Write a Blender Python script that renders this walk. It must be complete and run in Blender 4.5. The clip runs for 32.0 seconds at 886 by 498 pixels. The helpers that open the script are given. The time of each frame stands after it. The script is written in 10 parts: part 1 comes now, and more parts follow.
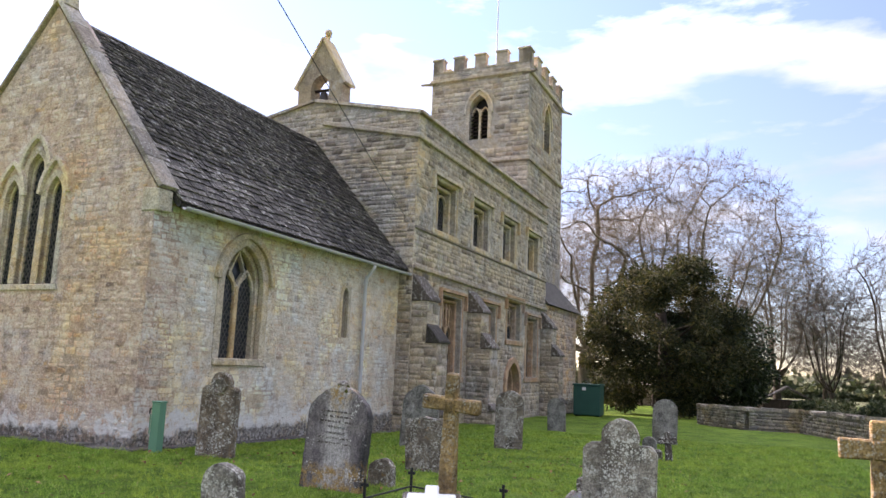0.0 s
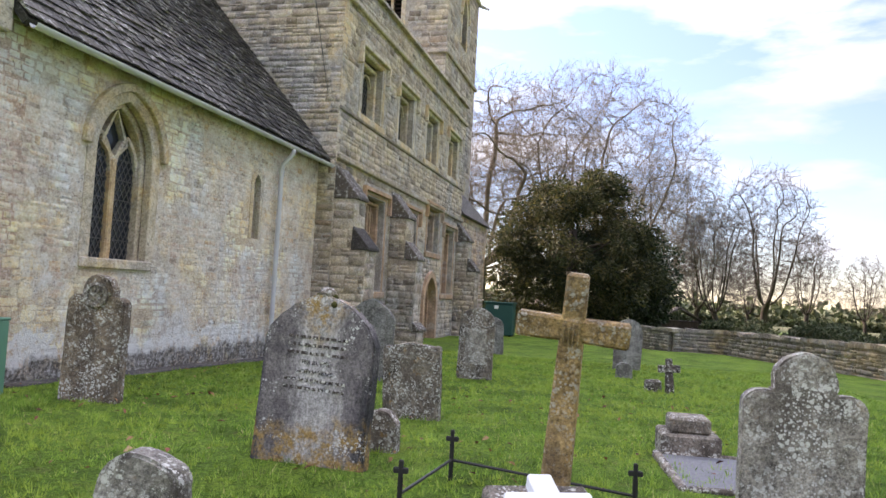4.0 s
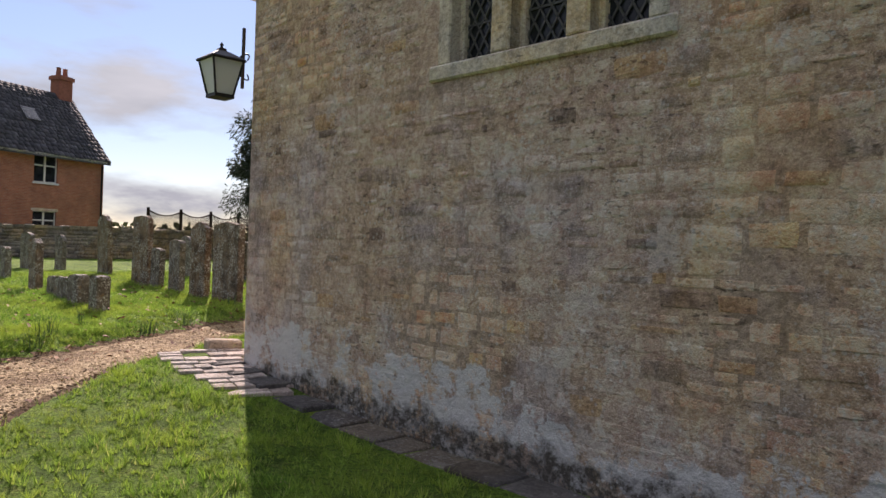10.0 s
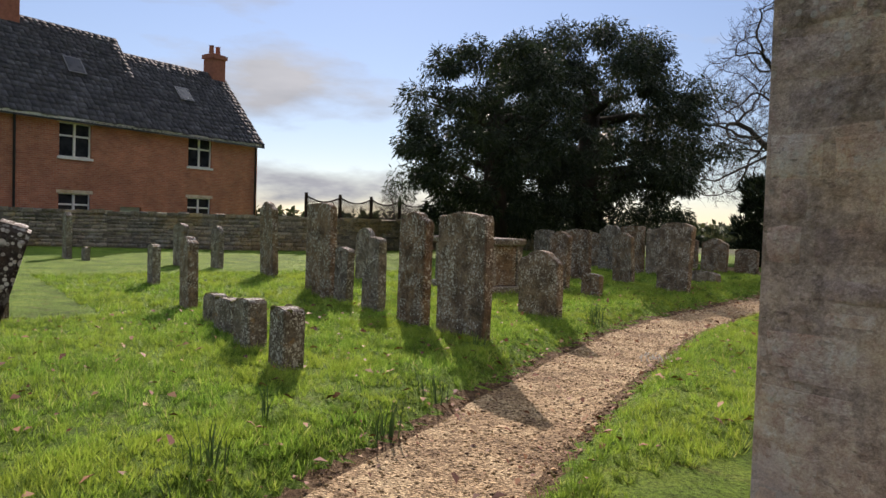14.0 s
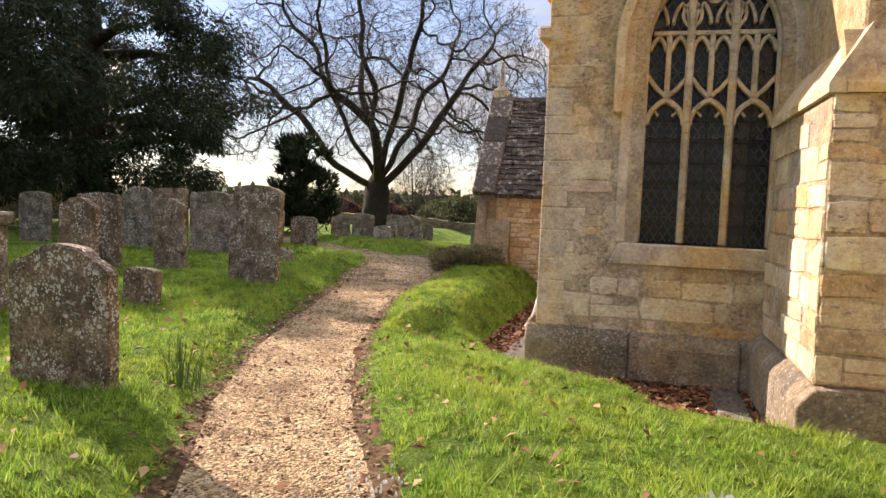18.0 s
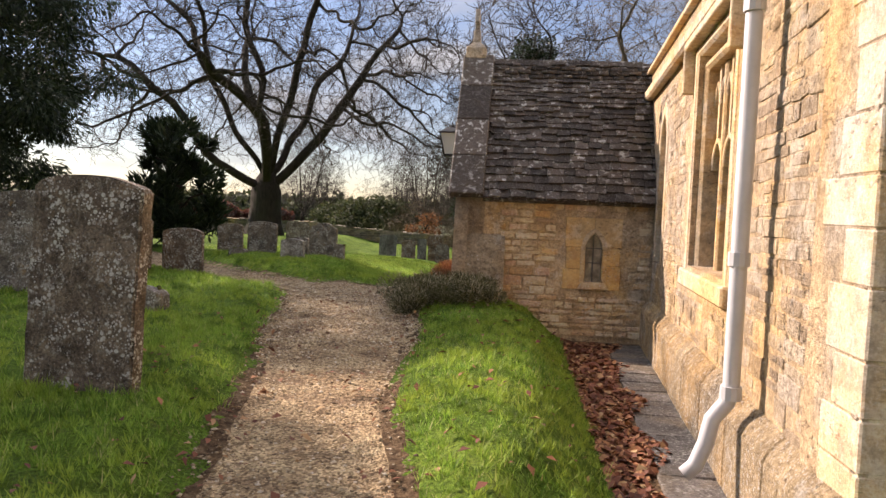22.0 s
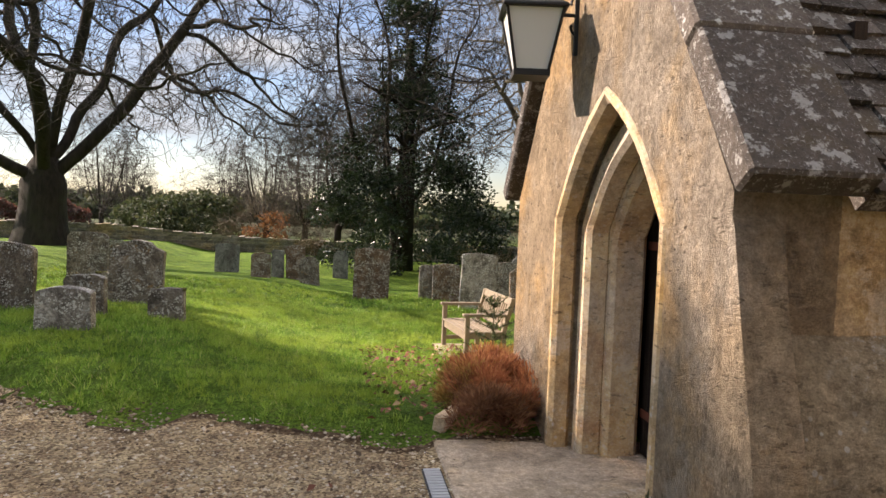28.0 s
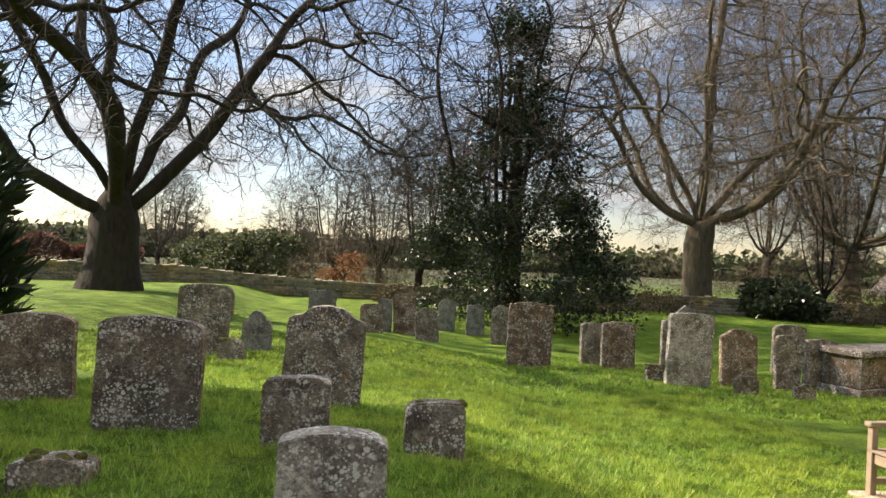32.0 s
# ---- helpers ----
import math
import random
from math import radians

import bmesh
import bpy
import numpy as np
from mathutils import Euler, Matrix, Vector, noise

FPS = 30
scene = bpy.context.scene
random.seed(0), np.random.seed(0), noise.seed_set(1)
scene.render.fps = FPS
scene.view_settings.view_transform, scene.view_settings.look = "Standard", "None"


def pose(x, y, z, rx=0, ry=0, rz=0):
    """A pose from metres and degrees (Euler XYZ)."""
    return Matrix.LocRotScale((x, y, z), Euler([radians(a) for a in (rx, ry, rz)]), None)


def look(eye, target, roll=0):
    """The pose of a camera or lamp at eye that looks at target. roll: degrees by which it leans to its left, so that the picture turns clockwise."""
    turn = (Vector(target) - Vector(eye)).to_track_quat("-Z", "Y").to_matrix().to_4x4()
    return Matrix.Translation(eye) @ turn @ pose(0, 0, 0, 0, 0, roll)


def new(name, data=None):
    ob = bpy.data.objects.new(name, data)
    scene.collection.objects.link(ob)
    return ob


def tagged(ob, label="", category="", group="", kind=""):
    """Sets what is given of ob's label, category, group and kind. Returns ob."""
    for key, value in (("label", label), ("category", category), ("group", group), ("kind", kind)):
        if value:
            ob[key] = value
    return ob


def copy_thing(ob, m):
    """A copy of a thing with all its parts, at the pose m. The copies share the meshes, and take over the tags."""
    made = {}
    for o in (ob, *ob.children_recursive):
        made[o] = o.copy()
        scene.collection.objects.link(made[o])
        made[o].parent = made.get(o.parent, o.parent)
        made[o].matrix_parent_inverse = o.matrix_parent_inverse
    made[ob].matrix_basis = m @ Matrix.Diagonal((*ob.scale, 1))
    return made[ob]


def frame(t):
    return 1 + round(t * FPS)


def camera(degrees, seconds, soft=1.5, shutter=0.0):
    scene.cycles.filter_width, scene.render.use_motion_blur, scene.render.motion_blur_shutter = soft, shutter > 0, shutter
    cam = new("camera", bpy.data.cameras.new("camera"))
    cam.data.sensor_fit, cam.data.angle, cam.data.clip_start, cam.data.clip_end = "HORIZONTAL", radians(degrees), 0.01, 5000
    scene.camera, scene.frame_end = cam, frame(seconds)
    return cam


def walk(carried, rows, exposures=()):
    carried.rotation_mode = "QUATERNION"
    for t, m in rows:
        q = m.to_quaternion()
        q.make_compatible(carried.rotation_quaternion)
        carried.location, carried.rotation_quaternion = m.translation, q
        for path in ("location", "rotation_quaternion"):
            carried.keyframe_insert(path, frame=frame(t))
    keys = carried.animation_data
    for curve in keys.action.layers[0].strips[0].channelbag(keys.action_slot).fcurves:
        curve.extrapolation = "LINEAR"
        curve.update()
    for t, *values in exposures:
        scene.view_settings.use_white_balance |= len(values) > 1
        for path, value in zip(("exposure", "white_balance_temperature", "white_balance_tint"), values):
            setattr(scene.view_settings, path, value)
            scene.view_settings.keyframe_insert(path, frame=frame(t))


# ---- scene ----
cam = camera(62.9, 32.0)
PATH = [
    (0, (-0.53, 0.113, 1.459), (-1.248, 1.951, 1.781), 2.3),
    (0.5, (-0.684, 0.343, 1.432), (-1.43, 2.17, 1.76), 2.3),
    (1, (-0.955, 0.68, 1.437), (-1.726, 2.496, 1.765), 2.2),
    (1.5, (-1.291, 1.015, 1.392), (-2.094, 2.818, 1.712), 2.2),
    (2, (-1.622, 1.432, 1.338), (-2.447, 3.23, 1.63), 2.3),
    (2.5, (-1.97, 1.817, 1.32), (-2.771, 3.632, 1.578), 2.5),
    (3, (-2.35, 2.201, 1.291), (-3.041, 4.066, 1.506), 2.7),
    (3.5, (-2.727, 2.649, 1.26), (-3.258, 4.57, 1.429), 3.0),
    (5.5, (-4.658, 4.078, 1.252), (-4.787, 6.074, 1.263), 3.1),
    (6, (-5.287, 4.359, 1.236), (-5.5, 6.348, 1.242), 3.0),
    (6.5, (-5.889, 4.619, 1.269), (-6.276, 6.581, 1.262), 3.1),
    (7, (-6.497, 4.902, 1.302), (-7.083, 6.815, 1.289), 2.8),
    (7.5, (-7.09, 5.133, 1.321), (-7.876, 6.972, 1.306), 2.6),
    (8, (-7.709, 5.398, 1.355), (-8.658, 7.158, 1.331), 2.4),
    (8.5, (-8.33, 5.62, 1.377), (-9.417, 7.298, 1.354), 2.3),
    (9, (-8.997, 5.896, 1.38), (-10.194, 7.498, 1.364), 2.3),
    (9.5, (-9.656, 6.117, 1.406), (-10.953, 7.64, 1.392), 2.1),
    (10, (-10.315, 6.321, 1.389), (-11.686, 7.777, 1.375), 2.1),
    (10.5, (-10.986, 6.531, 1.428), (-12.421, 7.925, 1.403), 1.9),
    (11, (-11.612, 6.776, 1.442), (-13.105, 8.107, 1.405), 1.7),
    (11.5, (-12.273, 7.025, 1.487), (-13.808, 8.306, 1.436), 1.6),
    (12, (-12.904, 7.255, 1.505), (-14.472, 8.496, 1.444), 1.5),
    (12.5, (-13.539, 7.463, 1.531), (-15.132, 8.671, 1.465), 1.5),
    (13, (-14.219, 7.623, 1.517), (-15.833, 8.803, 1.45), 1.8),
    (13.5, (-14.91, 7.813, 1.51), (-16.533, 8.979, 1.441), 1.9),
    (15.5, (-17.314, 8.78, 1.506), (-18.624, 10.288, 1.409), 1.9),
    (16, (-17.774, 9.145, 1.519), (-18.887, 10.803, 1.413), 2.0),
    (16.5, (-18.182, 9.588, 1.502), (-19.094, 11.365, 1.387), 2.1),
    (17, (-18.621, 10.115, 1.526), (-19.373, 11.964, 1.4), 2.1),
    (17.5, (-18.992, 10.678, 1.52), (-19.622, 12.571, 1.387), 2.2),
    (18, (-19.369, 11.35, 1.543), (-19.896, 13.275, 1.413), 2.3),
    (18.5, (-19.726, 11.989, 1.547), (-20.178, 13.933, 1.421), 2.4),
    (19, (-20.068, 12.65, 1.585), (-20.464, 14.607, 1.46), 2.1),
    (19.5, (-20.409, 13.267, 1.582), (-20.77, 15.23, 1.459), 2.2),
    (20, (-20.701, 13.922, 1.573), (-21.04, 15.89, 1.454), 2.3),
    (20.5, (-21.056, 14.522, 1.562), (-21.369, 16.494, 1.446), 2.3),
    (21, (-21.406, 15.188, 1.549), (-21.681, 17.165, 1.436), 2.3),
    (21.5, (-21.746, 15.761, 1.564), (-21.986, 17.743, 1.453), 2.3),
    (22, (-22.036, 16.416, 1.549), (-22.239, 18.402, 1.438), 2.3),
    (22.5, (-22.315, 17.077, 1.555), (-22.484, 19.067, 1.441), 2.3),
    (23, (-22.572, 17.813, 1.527), (-22.715, 19.804, 1.408), 2.3),
    (23.5, (-22.837, 18.579, 1.527), (-22.961, 20.572, 1.409), 2.3),
    (24, (-23.002, 19.364, 1.51), (-23.116, 21.357, 1.391), 2.1),
    (24.5, (-23.203, 20.134, 1.532), (-23.294, 22.129, 1.409), 2.0),
    (25, (-23.383, 20.723, 1.553), (-23.43, 22.718, 1.425), 1.8),
    (25.5, (-23.519, 21.441, 1.56), (-23.491, 23.436, 1.427), 1.7),
    (27.5, (-24.247, 24.219, 1.622), (-23.969, 26.197, 1.508), 2.2),
    (28, (-24.469, 24.898, 1.624), (-24.182, 26.875, 1.519), 2.2),
    (28.5, (-24.637, 25.507, 1.63), (-24.348, 27.484, 1.534), 2.3),
    (29, (-24.843, 26.107, 1.635), (-24.556, 28.084, 1.55), 2.3),
    (29.5, (-25.056, 26.688, 1.629), (-24.771, 28.666, 1.55), 2.3),
    (30, (-25.328, 27.259, 1.608), (-25.049, 29.238, 1.542), 2.3),
    (30.5, (-25.638, 27.831, 1.586), (-25.371, 29.812, 1.538), 2.3),
    (31, (-26.056, 28.309, 1.591), (-25.813, 30.294, 1.57), 2.4),
    (31.5, (-26.514, 28.689, 1.592), (-26.297, 30.678, 1.586), 2.5),
    (32, (-26.995, 28.992, 1.631), (-26.797, 30.982, 1.629), 2.5),
]
EXPO = [(0.0, 2.18, 7150, 32), (3.5, 2.43, 7150, 31), (6.0, 2.53, 7050, 29), (8.0, 2.68, 7150, 29), (9.0, 2.07, 6700, 27), (10.0, 0.89, 7000, 29), (11.0, 0.76, 6950, 26), (13.0, 0.75, 7000, 24), (16.0, 0.93, 7250, 23), (17.0, 1.39, 7450, 25), (18.0, 1.51, 7500, 27), (20.0, 1.69, 7450, 27), (21.0, 1.41, 7650, 27), (22.0, 1.26, 7350, 27), (23.0, 1.22, 7250, 27), (25.0, 1.71, 7450, 27), (28.0, 1.55, 7300, 23), (30.0, 1.46, 7350, 21), (32.0, 1.69, 7500, 19)]
walk(cam, [(t, look(eye, target, roll)) for t, eye, target, roll in PATH], EXPO)

# ---- light: low winter sun from the south-west, broken cloud ----
SUN_AZ = math.atan2(0.51, -0.86)          # towards the sun, in the plan
SUN_EL = radians(28.5)
world = bpy.data.worlds.new("world")
scene.world = world
world.use_nodes = True
wn, wl = world.node_tree.nodes, world.node_tree.links
wn.clear()
w_out = wn.new("ShaderNodeOutputWorld")
w_bg = wn.new("ShaderNodeBackground")
w_bg.inputs["Strength"].default_value = 0.07
sky = wn.new("ShaderNodeTexSky")
sky.sky_type, sky.sun_disc = "NISHITA", False
sky.sun_elevation, sky.sun_rotation = SUN_EL, math.pi / 2 - SUN_AZ
sky.altitude, sky.air_density, sky.dust_density, sky.ozone_density = 100, 0.9, 0.03, 1.6
w_co = wn.new("ShaderNodeTexCoord")
w_map = wn.new("ShaderNodeMapping")
w_map.inputs["Scale"].default_value = (1.0, 1.0, 3.4)
w_n = wn.new("ShaderNodeTexNoise")
w_n.inputs["Scale"].default_value, w_n.inputs["Detail"].default_value, w_n.inputs["Roughness"].default_value = 2.1, 8, 0.55
w_r = wn.new("ShaderNodeValToRGB")
w_r.color_ramp.elements[0].position, w_r.color_ramp.elements[1].position = 0.50, 0.62
w_mix = wn.new("ShaderNodeMix")
w_mix.data_type = "RGBA"
w_n2 = wn.new("ShaderNodeTexNoise")
w_n2.inputs["Scale"].default_value, w_n2.inputs["Detail"].default_value = 4.0, 6
w_r2 = wn.new("ShaderNodeValToRGB")
w_r2.color_ramp.elements[0].position, w_r2.color_ramp.elements[1].position = 0.3, 0.7
w_r2.color_ramp.elements[0].color, w_r2.color_ramp.elements[1].color = (2.5, 3.1, 3.6, 1), (4.9, 5.55, 5.9, 1)
wl.new(w_co.outputs["Generated"], w_map.inputs["Vector"])
wl.new(w_map.outputs[0], w_n.inputs["Vector"])
wl.new(w_map.outputs[0], w_n2.inputs["Vector"])
wl.new(w_n.outputs["Fac"], w_r.inputs[0])
wl.new(w_n2.outputs["Fac"], w_r2.inputs[0])
wl.new(w_r.outputs[0], w_mix.inputs[0])
wl.new(sky.outputs[0], w_mix.inputs[6])
# clouds brightened overhead, out of view, to lift the light on shaded walls
w_sep = wn.new("ShaderNodeSeparateXYZ")
wl.new(w_co.outputs["Generated"], w_sep.inputs[0])
w_rz = wn.new("ShaderNodeValToRGB")
w_rz.color_ramp.elements[0].position, w_rz.color_ramp.elements[1].position = 0.4, 0.88
w_rz.color_ramp.elements[0].color, w_rz.color_ramp.elements[1].color = (1, 1, 1, 1), (6.8, 6.7, 6.5, 1)
wl.new(w_sep.outputs[2], w_rz.inputs[0])
w_mul = wn.new("ShaderNodeMix")
w_mul.data_type, w_mul.blend_type = "RGBA", "MULTIPLY"
w_mul.inputs[0].default_value = 1.0
wl.new(w_r2.outputs[0], w_mul.inputs[6])
wl.new(w_rz.outputs[0], w_mul.inputs[7])
wl.new(w_mul.outputs[2], w_mix.inputs[7])
w_low = wn.new("ShaderNodeValToRGB")
w_low.color_ramp.elements[0].position, w_low.color_ramp.elements[1].position = 0.02, 0.5
w_low.color_ramp.elements[0].color, w_low.color_ramp.elements[1].color = (0.60, 0.60, 0.61, 1), (1, 1, 1, 1)
wl.new(w_sep.outputs[2], w_low.inputs[0])
w_dim = wn.new("ShaderNodeMix")
w_dim.data_type, w_dim.blend_type = "RGBA", "MULTIPLY"
w_dim.inputs[0].default_value = 1.0
wl.new(w_mix.outputs[2], w_dim.inputs[6])
wl.new(w_low.outputs[0], w_dim.inputs[7])
w_dot = wn.new("ShaderNodeVectorMath")
w_dot.operation = "DOT_PRODUCT"
w_dot.inputs[1].default_value = (math.cos(SUN_AZ) * math.cos(SUN_EL), math.sin(SUN_AZ) * math.cos(SUN_EL), math.sin(SUN_EL))
wl.new(w_co.outputs["Generated"], w_dot.inputs[0])
w_glow = wn.new("ShaderNodeMapRange")
w_glow.inputs["From Min"].default_value, w_glow.inputs["From Max"].default_value = -0.4, 0.95
w_glow.inputs["To Min"].default_value, w_glow.inputs["To Max"].default_value = 0.72, 1.3
wl.new(w_dot.outputs["Value"], w_glow.inputs["Value"])
w_sc = wn.new("ShaderNodeVectorMath")
w_sc.operation = "SCALE"
wl.new(w_dim.outputs[2], w_sc.inputs[0])
wl.new(w_glow.outputs[0], w_sc.inputs["Scale"])
wl.new(w_sc.outputs[0], w_bg.inputs["Color"])
wl.new(w_bg.outputs[0], w_out.inputs["Surface"])
sun_data = bpy.data.lights.new("sun", "SUN")
sun_data.energy, sun_data.angle, sun_data.color = 4.0, radians(0.6), (1.0, 0.93, 0.82)
sun = new("sun", sun_data)
S_DIR = Vector((math.cos(SUN_AZ) * math.cos(SUN_EL), math.sin(SUN_AZ) * math.cos(SUN_EL), math.sin(SUN_EL)))
sun.matrix_world = look(tuple(S_DIR * 60), (0, 0, 0))

# ---- materials ----


class Nodes:
    """A small wrapper to write node materials in a few lines."""

    def __init__(self, name, rough=0.85, spec=0.3):
        self.m = bpy.data.materials.new(name)
        self.m.use_nodes = True
        self.n, self.l = self.m.node_tree.nodes, self.m.node_tree.links
        self.p = self.n["Principled BSDF"]
        self.p.inputs["Roughness"].default_value = rough
        self.p.inputs["Specular IOR Level"].default_value = spec
        self.pos = self.n.new("ShaderNodeNewGeometry").outputs["Position"]

    def link(self, a, b):
        if hasattr(a, "links"):
            self.l.new(a, b)
        else:
            b.default_value = a

    def noise(self, scale, detail=4, rough=0.55, vec=None, stretch=None):
        t = self.n.new("ShaderNodeTexNoise")
        t.inputs["Scale"].default_value, t.inputs["Detail"].default_value, t.inputs["Roughness"].default_value = scale, detail, rough
        src = vec or self.pos
        if stretch:
            mp = self.n.new("ShaderNodeMapping")
            mp.inputs["Scale"].default_value = stretch
            self.l.new(src, mp.inputs["Vector"])
            src = mp.outputs[0]
        self.l.new(src, t.inputs["Vector"])
        return t.outputs["Fac"]

    def voronoi(self, scale, feature="F1", out="Distance", stretch=None):
        t = self.n.new("ShaderNodeTexVoronoi")
        t.feature = feature
        t.inputs["Scale"].default_value = scale
        src = self.pos
        if stretch:
            mp = self.n.new("ShaderNodeMapping")
            mp.inputs["Scale"].default_value = stretch
            self.l.new(src, mp.inputs["Vector"])
            src = mp.outputs[0]
        self.l.new(src, t.inputs["Vector"])
        return t.outputs[out]

    def ramp(self, fac, *stops):
        r = self.n.new("ShaderNodeValToRGB")
        e = r.color_ramp.elements
        while len(e) < len(stops):
            e.new(0.5)
        for el, (p, c) in zip(e, stops):
            el.position = p
            el.color = (*c, 1) if hasattr(c, "__len__") else (c, c, c, 1)
        self.l.new(fac, r.inputs[0])
        return r.outputs[0]

    def mix(self, fac, a, b, how="MIX"):
        m = self.n.new("ShaderNodeMix")
        m.data_type, m.blend_type = "RGBA", how
        for v, s in ((fac, m.inputs[0]), (a, m.inputs[6]), (b, m.inputs[7])):
            self.link((*v, 1) if isinstance(v, tuple) and len(v) == 3 else v, s)
        return m.outputs[2]

    def math(self, op, a, b=0.0):
        m = self.n.new("ShaderNodeMath")
        m.operation = op
        self.link(a, m.inputs[0]), self.link(b, m.inputs[1])
        return m.outputs[0]

    def rnd(self):
        isl = self.n.new("ShaderNodeNewGeometry").outputs["Random Per Island"]
        ob = self.n.new("ShaderNodeObjectInfo").outputs["Random"]
        return self.math("FRACT", self.math("ADD", isl, ob))

    def orand(self):
        return self.n.new("ShaderNodeObjectInfo").outputs["Random"]

    def z(self):
        s = self.n.new("ShaderNodeSeparateXYZ")
        self.l.new(self.pos, s.inputs[0])
        return s.outputs[2]

    def bump(self, h, strength=0.4, dist=0.01):
        b = self.n.new("ShaderNodeBump")
        b.inputs["Strength"].default_value, b.inputs["Distance"].default_value = strength, dist
        self.l.new(h, b.inputs["Height"])
        self.l.new(b.outputs[0], self.p.inputs["Normal"])

    def thin(self, col, amount):
        """A leaf that lets some light through."""
        self.done(col)
        tr_ = self.n.new("ShaderNodeBsdfTranslucent")
        self.link(col, tr_.inputs["Color"])
        mx = self.n.new("ShaderNodeMixShader")
        mx.inputs[0].default_value = amount
        self.l.new(self.p.outputs[0], mx.inputs[1])
        self.l.new(tr_.outputs[0], mx.inputs[2])
        self.l.new(mx.outputs[0], self.n["Material Output"].inputs["Surface"])
        return self.m

    def done(self, col, rough=None):
        self.link((*col, 1) if isinstance(col, tuple) else col, self.p.inputs["Base Color"])
        if rough is not None:
            self.link(rough, self.p.inputs["Roughness"])
        return self.m


def stone_mat(name, ramp, ochre, grey, white, lichen=0.5, rough=0.92, base_white=0.0, bump=0.5, cover=None, deep=0.022, fine=1.0, patch=0.7, smear=0.62):
    """Rubble or dressed limestone: a hue for each stone, ochre and grey weathering, limewash and lichen."""
    k = Nodes(name, rough, 0.2)
    mean = [sum(c[1][i] for c in ramp) / len(ramp) for i in range(3)]
    tint = lambda c: tuple(min(1.6, c[i] / mean[i]) for i in range(3))
    col = k.ramp(k.rnd(), *ramp)
    if cover:
        # old lime mortar smeared over many of the stones
        col = k.mix(k.ramp(k.noise(1.9, 8, 0.72), (0.38, smear), (0.60, smear * 0.2)), col, k.ramp(k.noise(0.9, 6, 0.65), (0.38, cover[0]), (0.5, cover[1]), (0.62, cover[2])))
    col = k.mix(k.ramp(k.noise(0.62, 7, 0.66), (0.50, 0.0), (0.585, patch)), col, k.mix(1.0, col, tint(ochre), "MULTIPLY"))
    col = k.mix(k.ramp(k.noise(0.5, 8, 0.7, stretch=(1, 1, 0.7)), (0.50, 0.0), (0.58, patch)), col, k.mix(1.0, col, tint(grey), "MULTIPLY"))
    col = k.mix(0.45, col, k.ramp(k.noise(4.2, 7, 0.72), (0.36, (0.2, 0.19, 0.18)), (0.64, (0.8, 0.79, 0.78))), "OVERLAY")
    col = k.mix(0.42 * fine, col, k.ramp(k.noise(24, 7, 0.75), (0.36, (0.14, 0.13, 0.12)), (0.64, (0.9, 0.89, 0.88))), "OVERLAY")
    col = k.mix(0.32 * fine, col, k.ramp(k.noise(95, 4, 0.8), (0.36, (0.16, 0.15, 0.14)), (0.64, (0.86, 0.85, 0.84))), "OVERLAY")
    # small pits and lost joints
    pit = k.math("MULTIPLY", k.ramp(k.noise(15, 5, 0.62, stretch=(1, 1, 2.4)), (0.375, 1.0), (0.41, 0.0)), k.ramp(k.noise(1.4, 5, 0.6), (0.42, 0.15), (0.6, 0.85)))
    col = k.mix(pit, col, k.mix(0.7, col, (0.05, 0.036, 0.026)))
    w = k.ramp(k.noise(1.5, 9, 0.76), (0.57, 0.0), (0.61, 1.0))
    if base_white:
        low = k.ramp(k.math("MULTIPLY", k.math("ADD", k.z(), k.math("MULTIPLY", k.noise(0.75, 8, 0.72), 2.4)), 0.5), (0.775, 1.0), (0.80, 0.0))
        w = k.math("MAXIMUM", k.math("MULTIPLY", w, 0.35), k.math("MULTIPLY", low, k.ramp(k.noise(4, 10, 0.8), (0.455, 0.0), (0.49, base_white))))
    else:
        w = k.math("MULTIPLY", w, 0.4)
    col = k.mix(w, col, white)
    if base_white:
        # splashed earth and moss in a ragged strip at the foot
        foot = k.ramp(k.math("ADD", k.z(), k.math("MULTIPLY", k.noise(2.6, 7, 0.75), 0.7)), (0.40, 0.95), (0.5, 0.0))
        col = k.mix(k.math("MULTIPLY", foot, k.ramp(k.noise(16, 6, 0.75), (0.38, 0.35), (0.55, 1.0))), col, (0.075, 0.06, 0.042))
    dust = k.math("MULTIPLY", k.ramp(k.noise(48, 6, 0.8), (0.55, 0.0), (0.61, 1.0)), k.ramp(k.noise(0.8, 5, 0.6), (0.44, 0.0), (0.56, lichen)))
    col = k.mix(dust, col, (0.68, 0.67, 0.64))
    sp = k.ramp(k.voronoi(19), (0.2, 1.0), (0.27, 0.0))
    sp = k.math("MULTIPLY", sp, k.ramp(k.noise(1.3, 4), (0.48, 0.0), (0.58, lichen)))
    col = k.mix(sp, col, (0.66, 0.65, 0.61))
    if fine < 0.5:
        k.bump(k.math("ADD", k.math("MULTIPLY", k.noise(24, 4, 0.6), 0.7), k.math("MULTIPLY", k.noise(5, 7, 0.6), 3.0)), bump, deep)
    else:
        h = k.math("ADD", k.noise(70, 7, 0.75), k.math("MULTIPLY", k.noise(11, 6, 0.65), 2.2))
        k.bump(k.math("SUBTRACT", h, k.math("MULTIPLY", pit, 0.8)), bump, deep)
    return k.done(col)


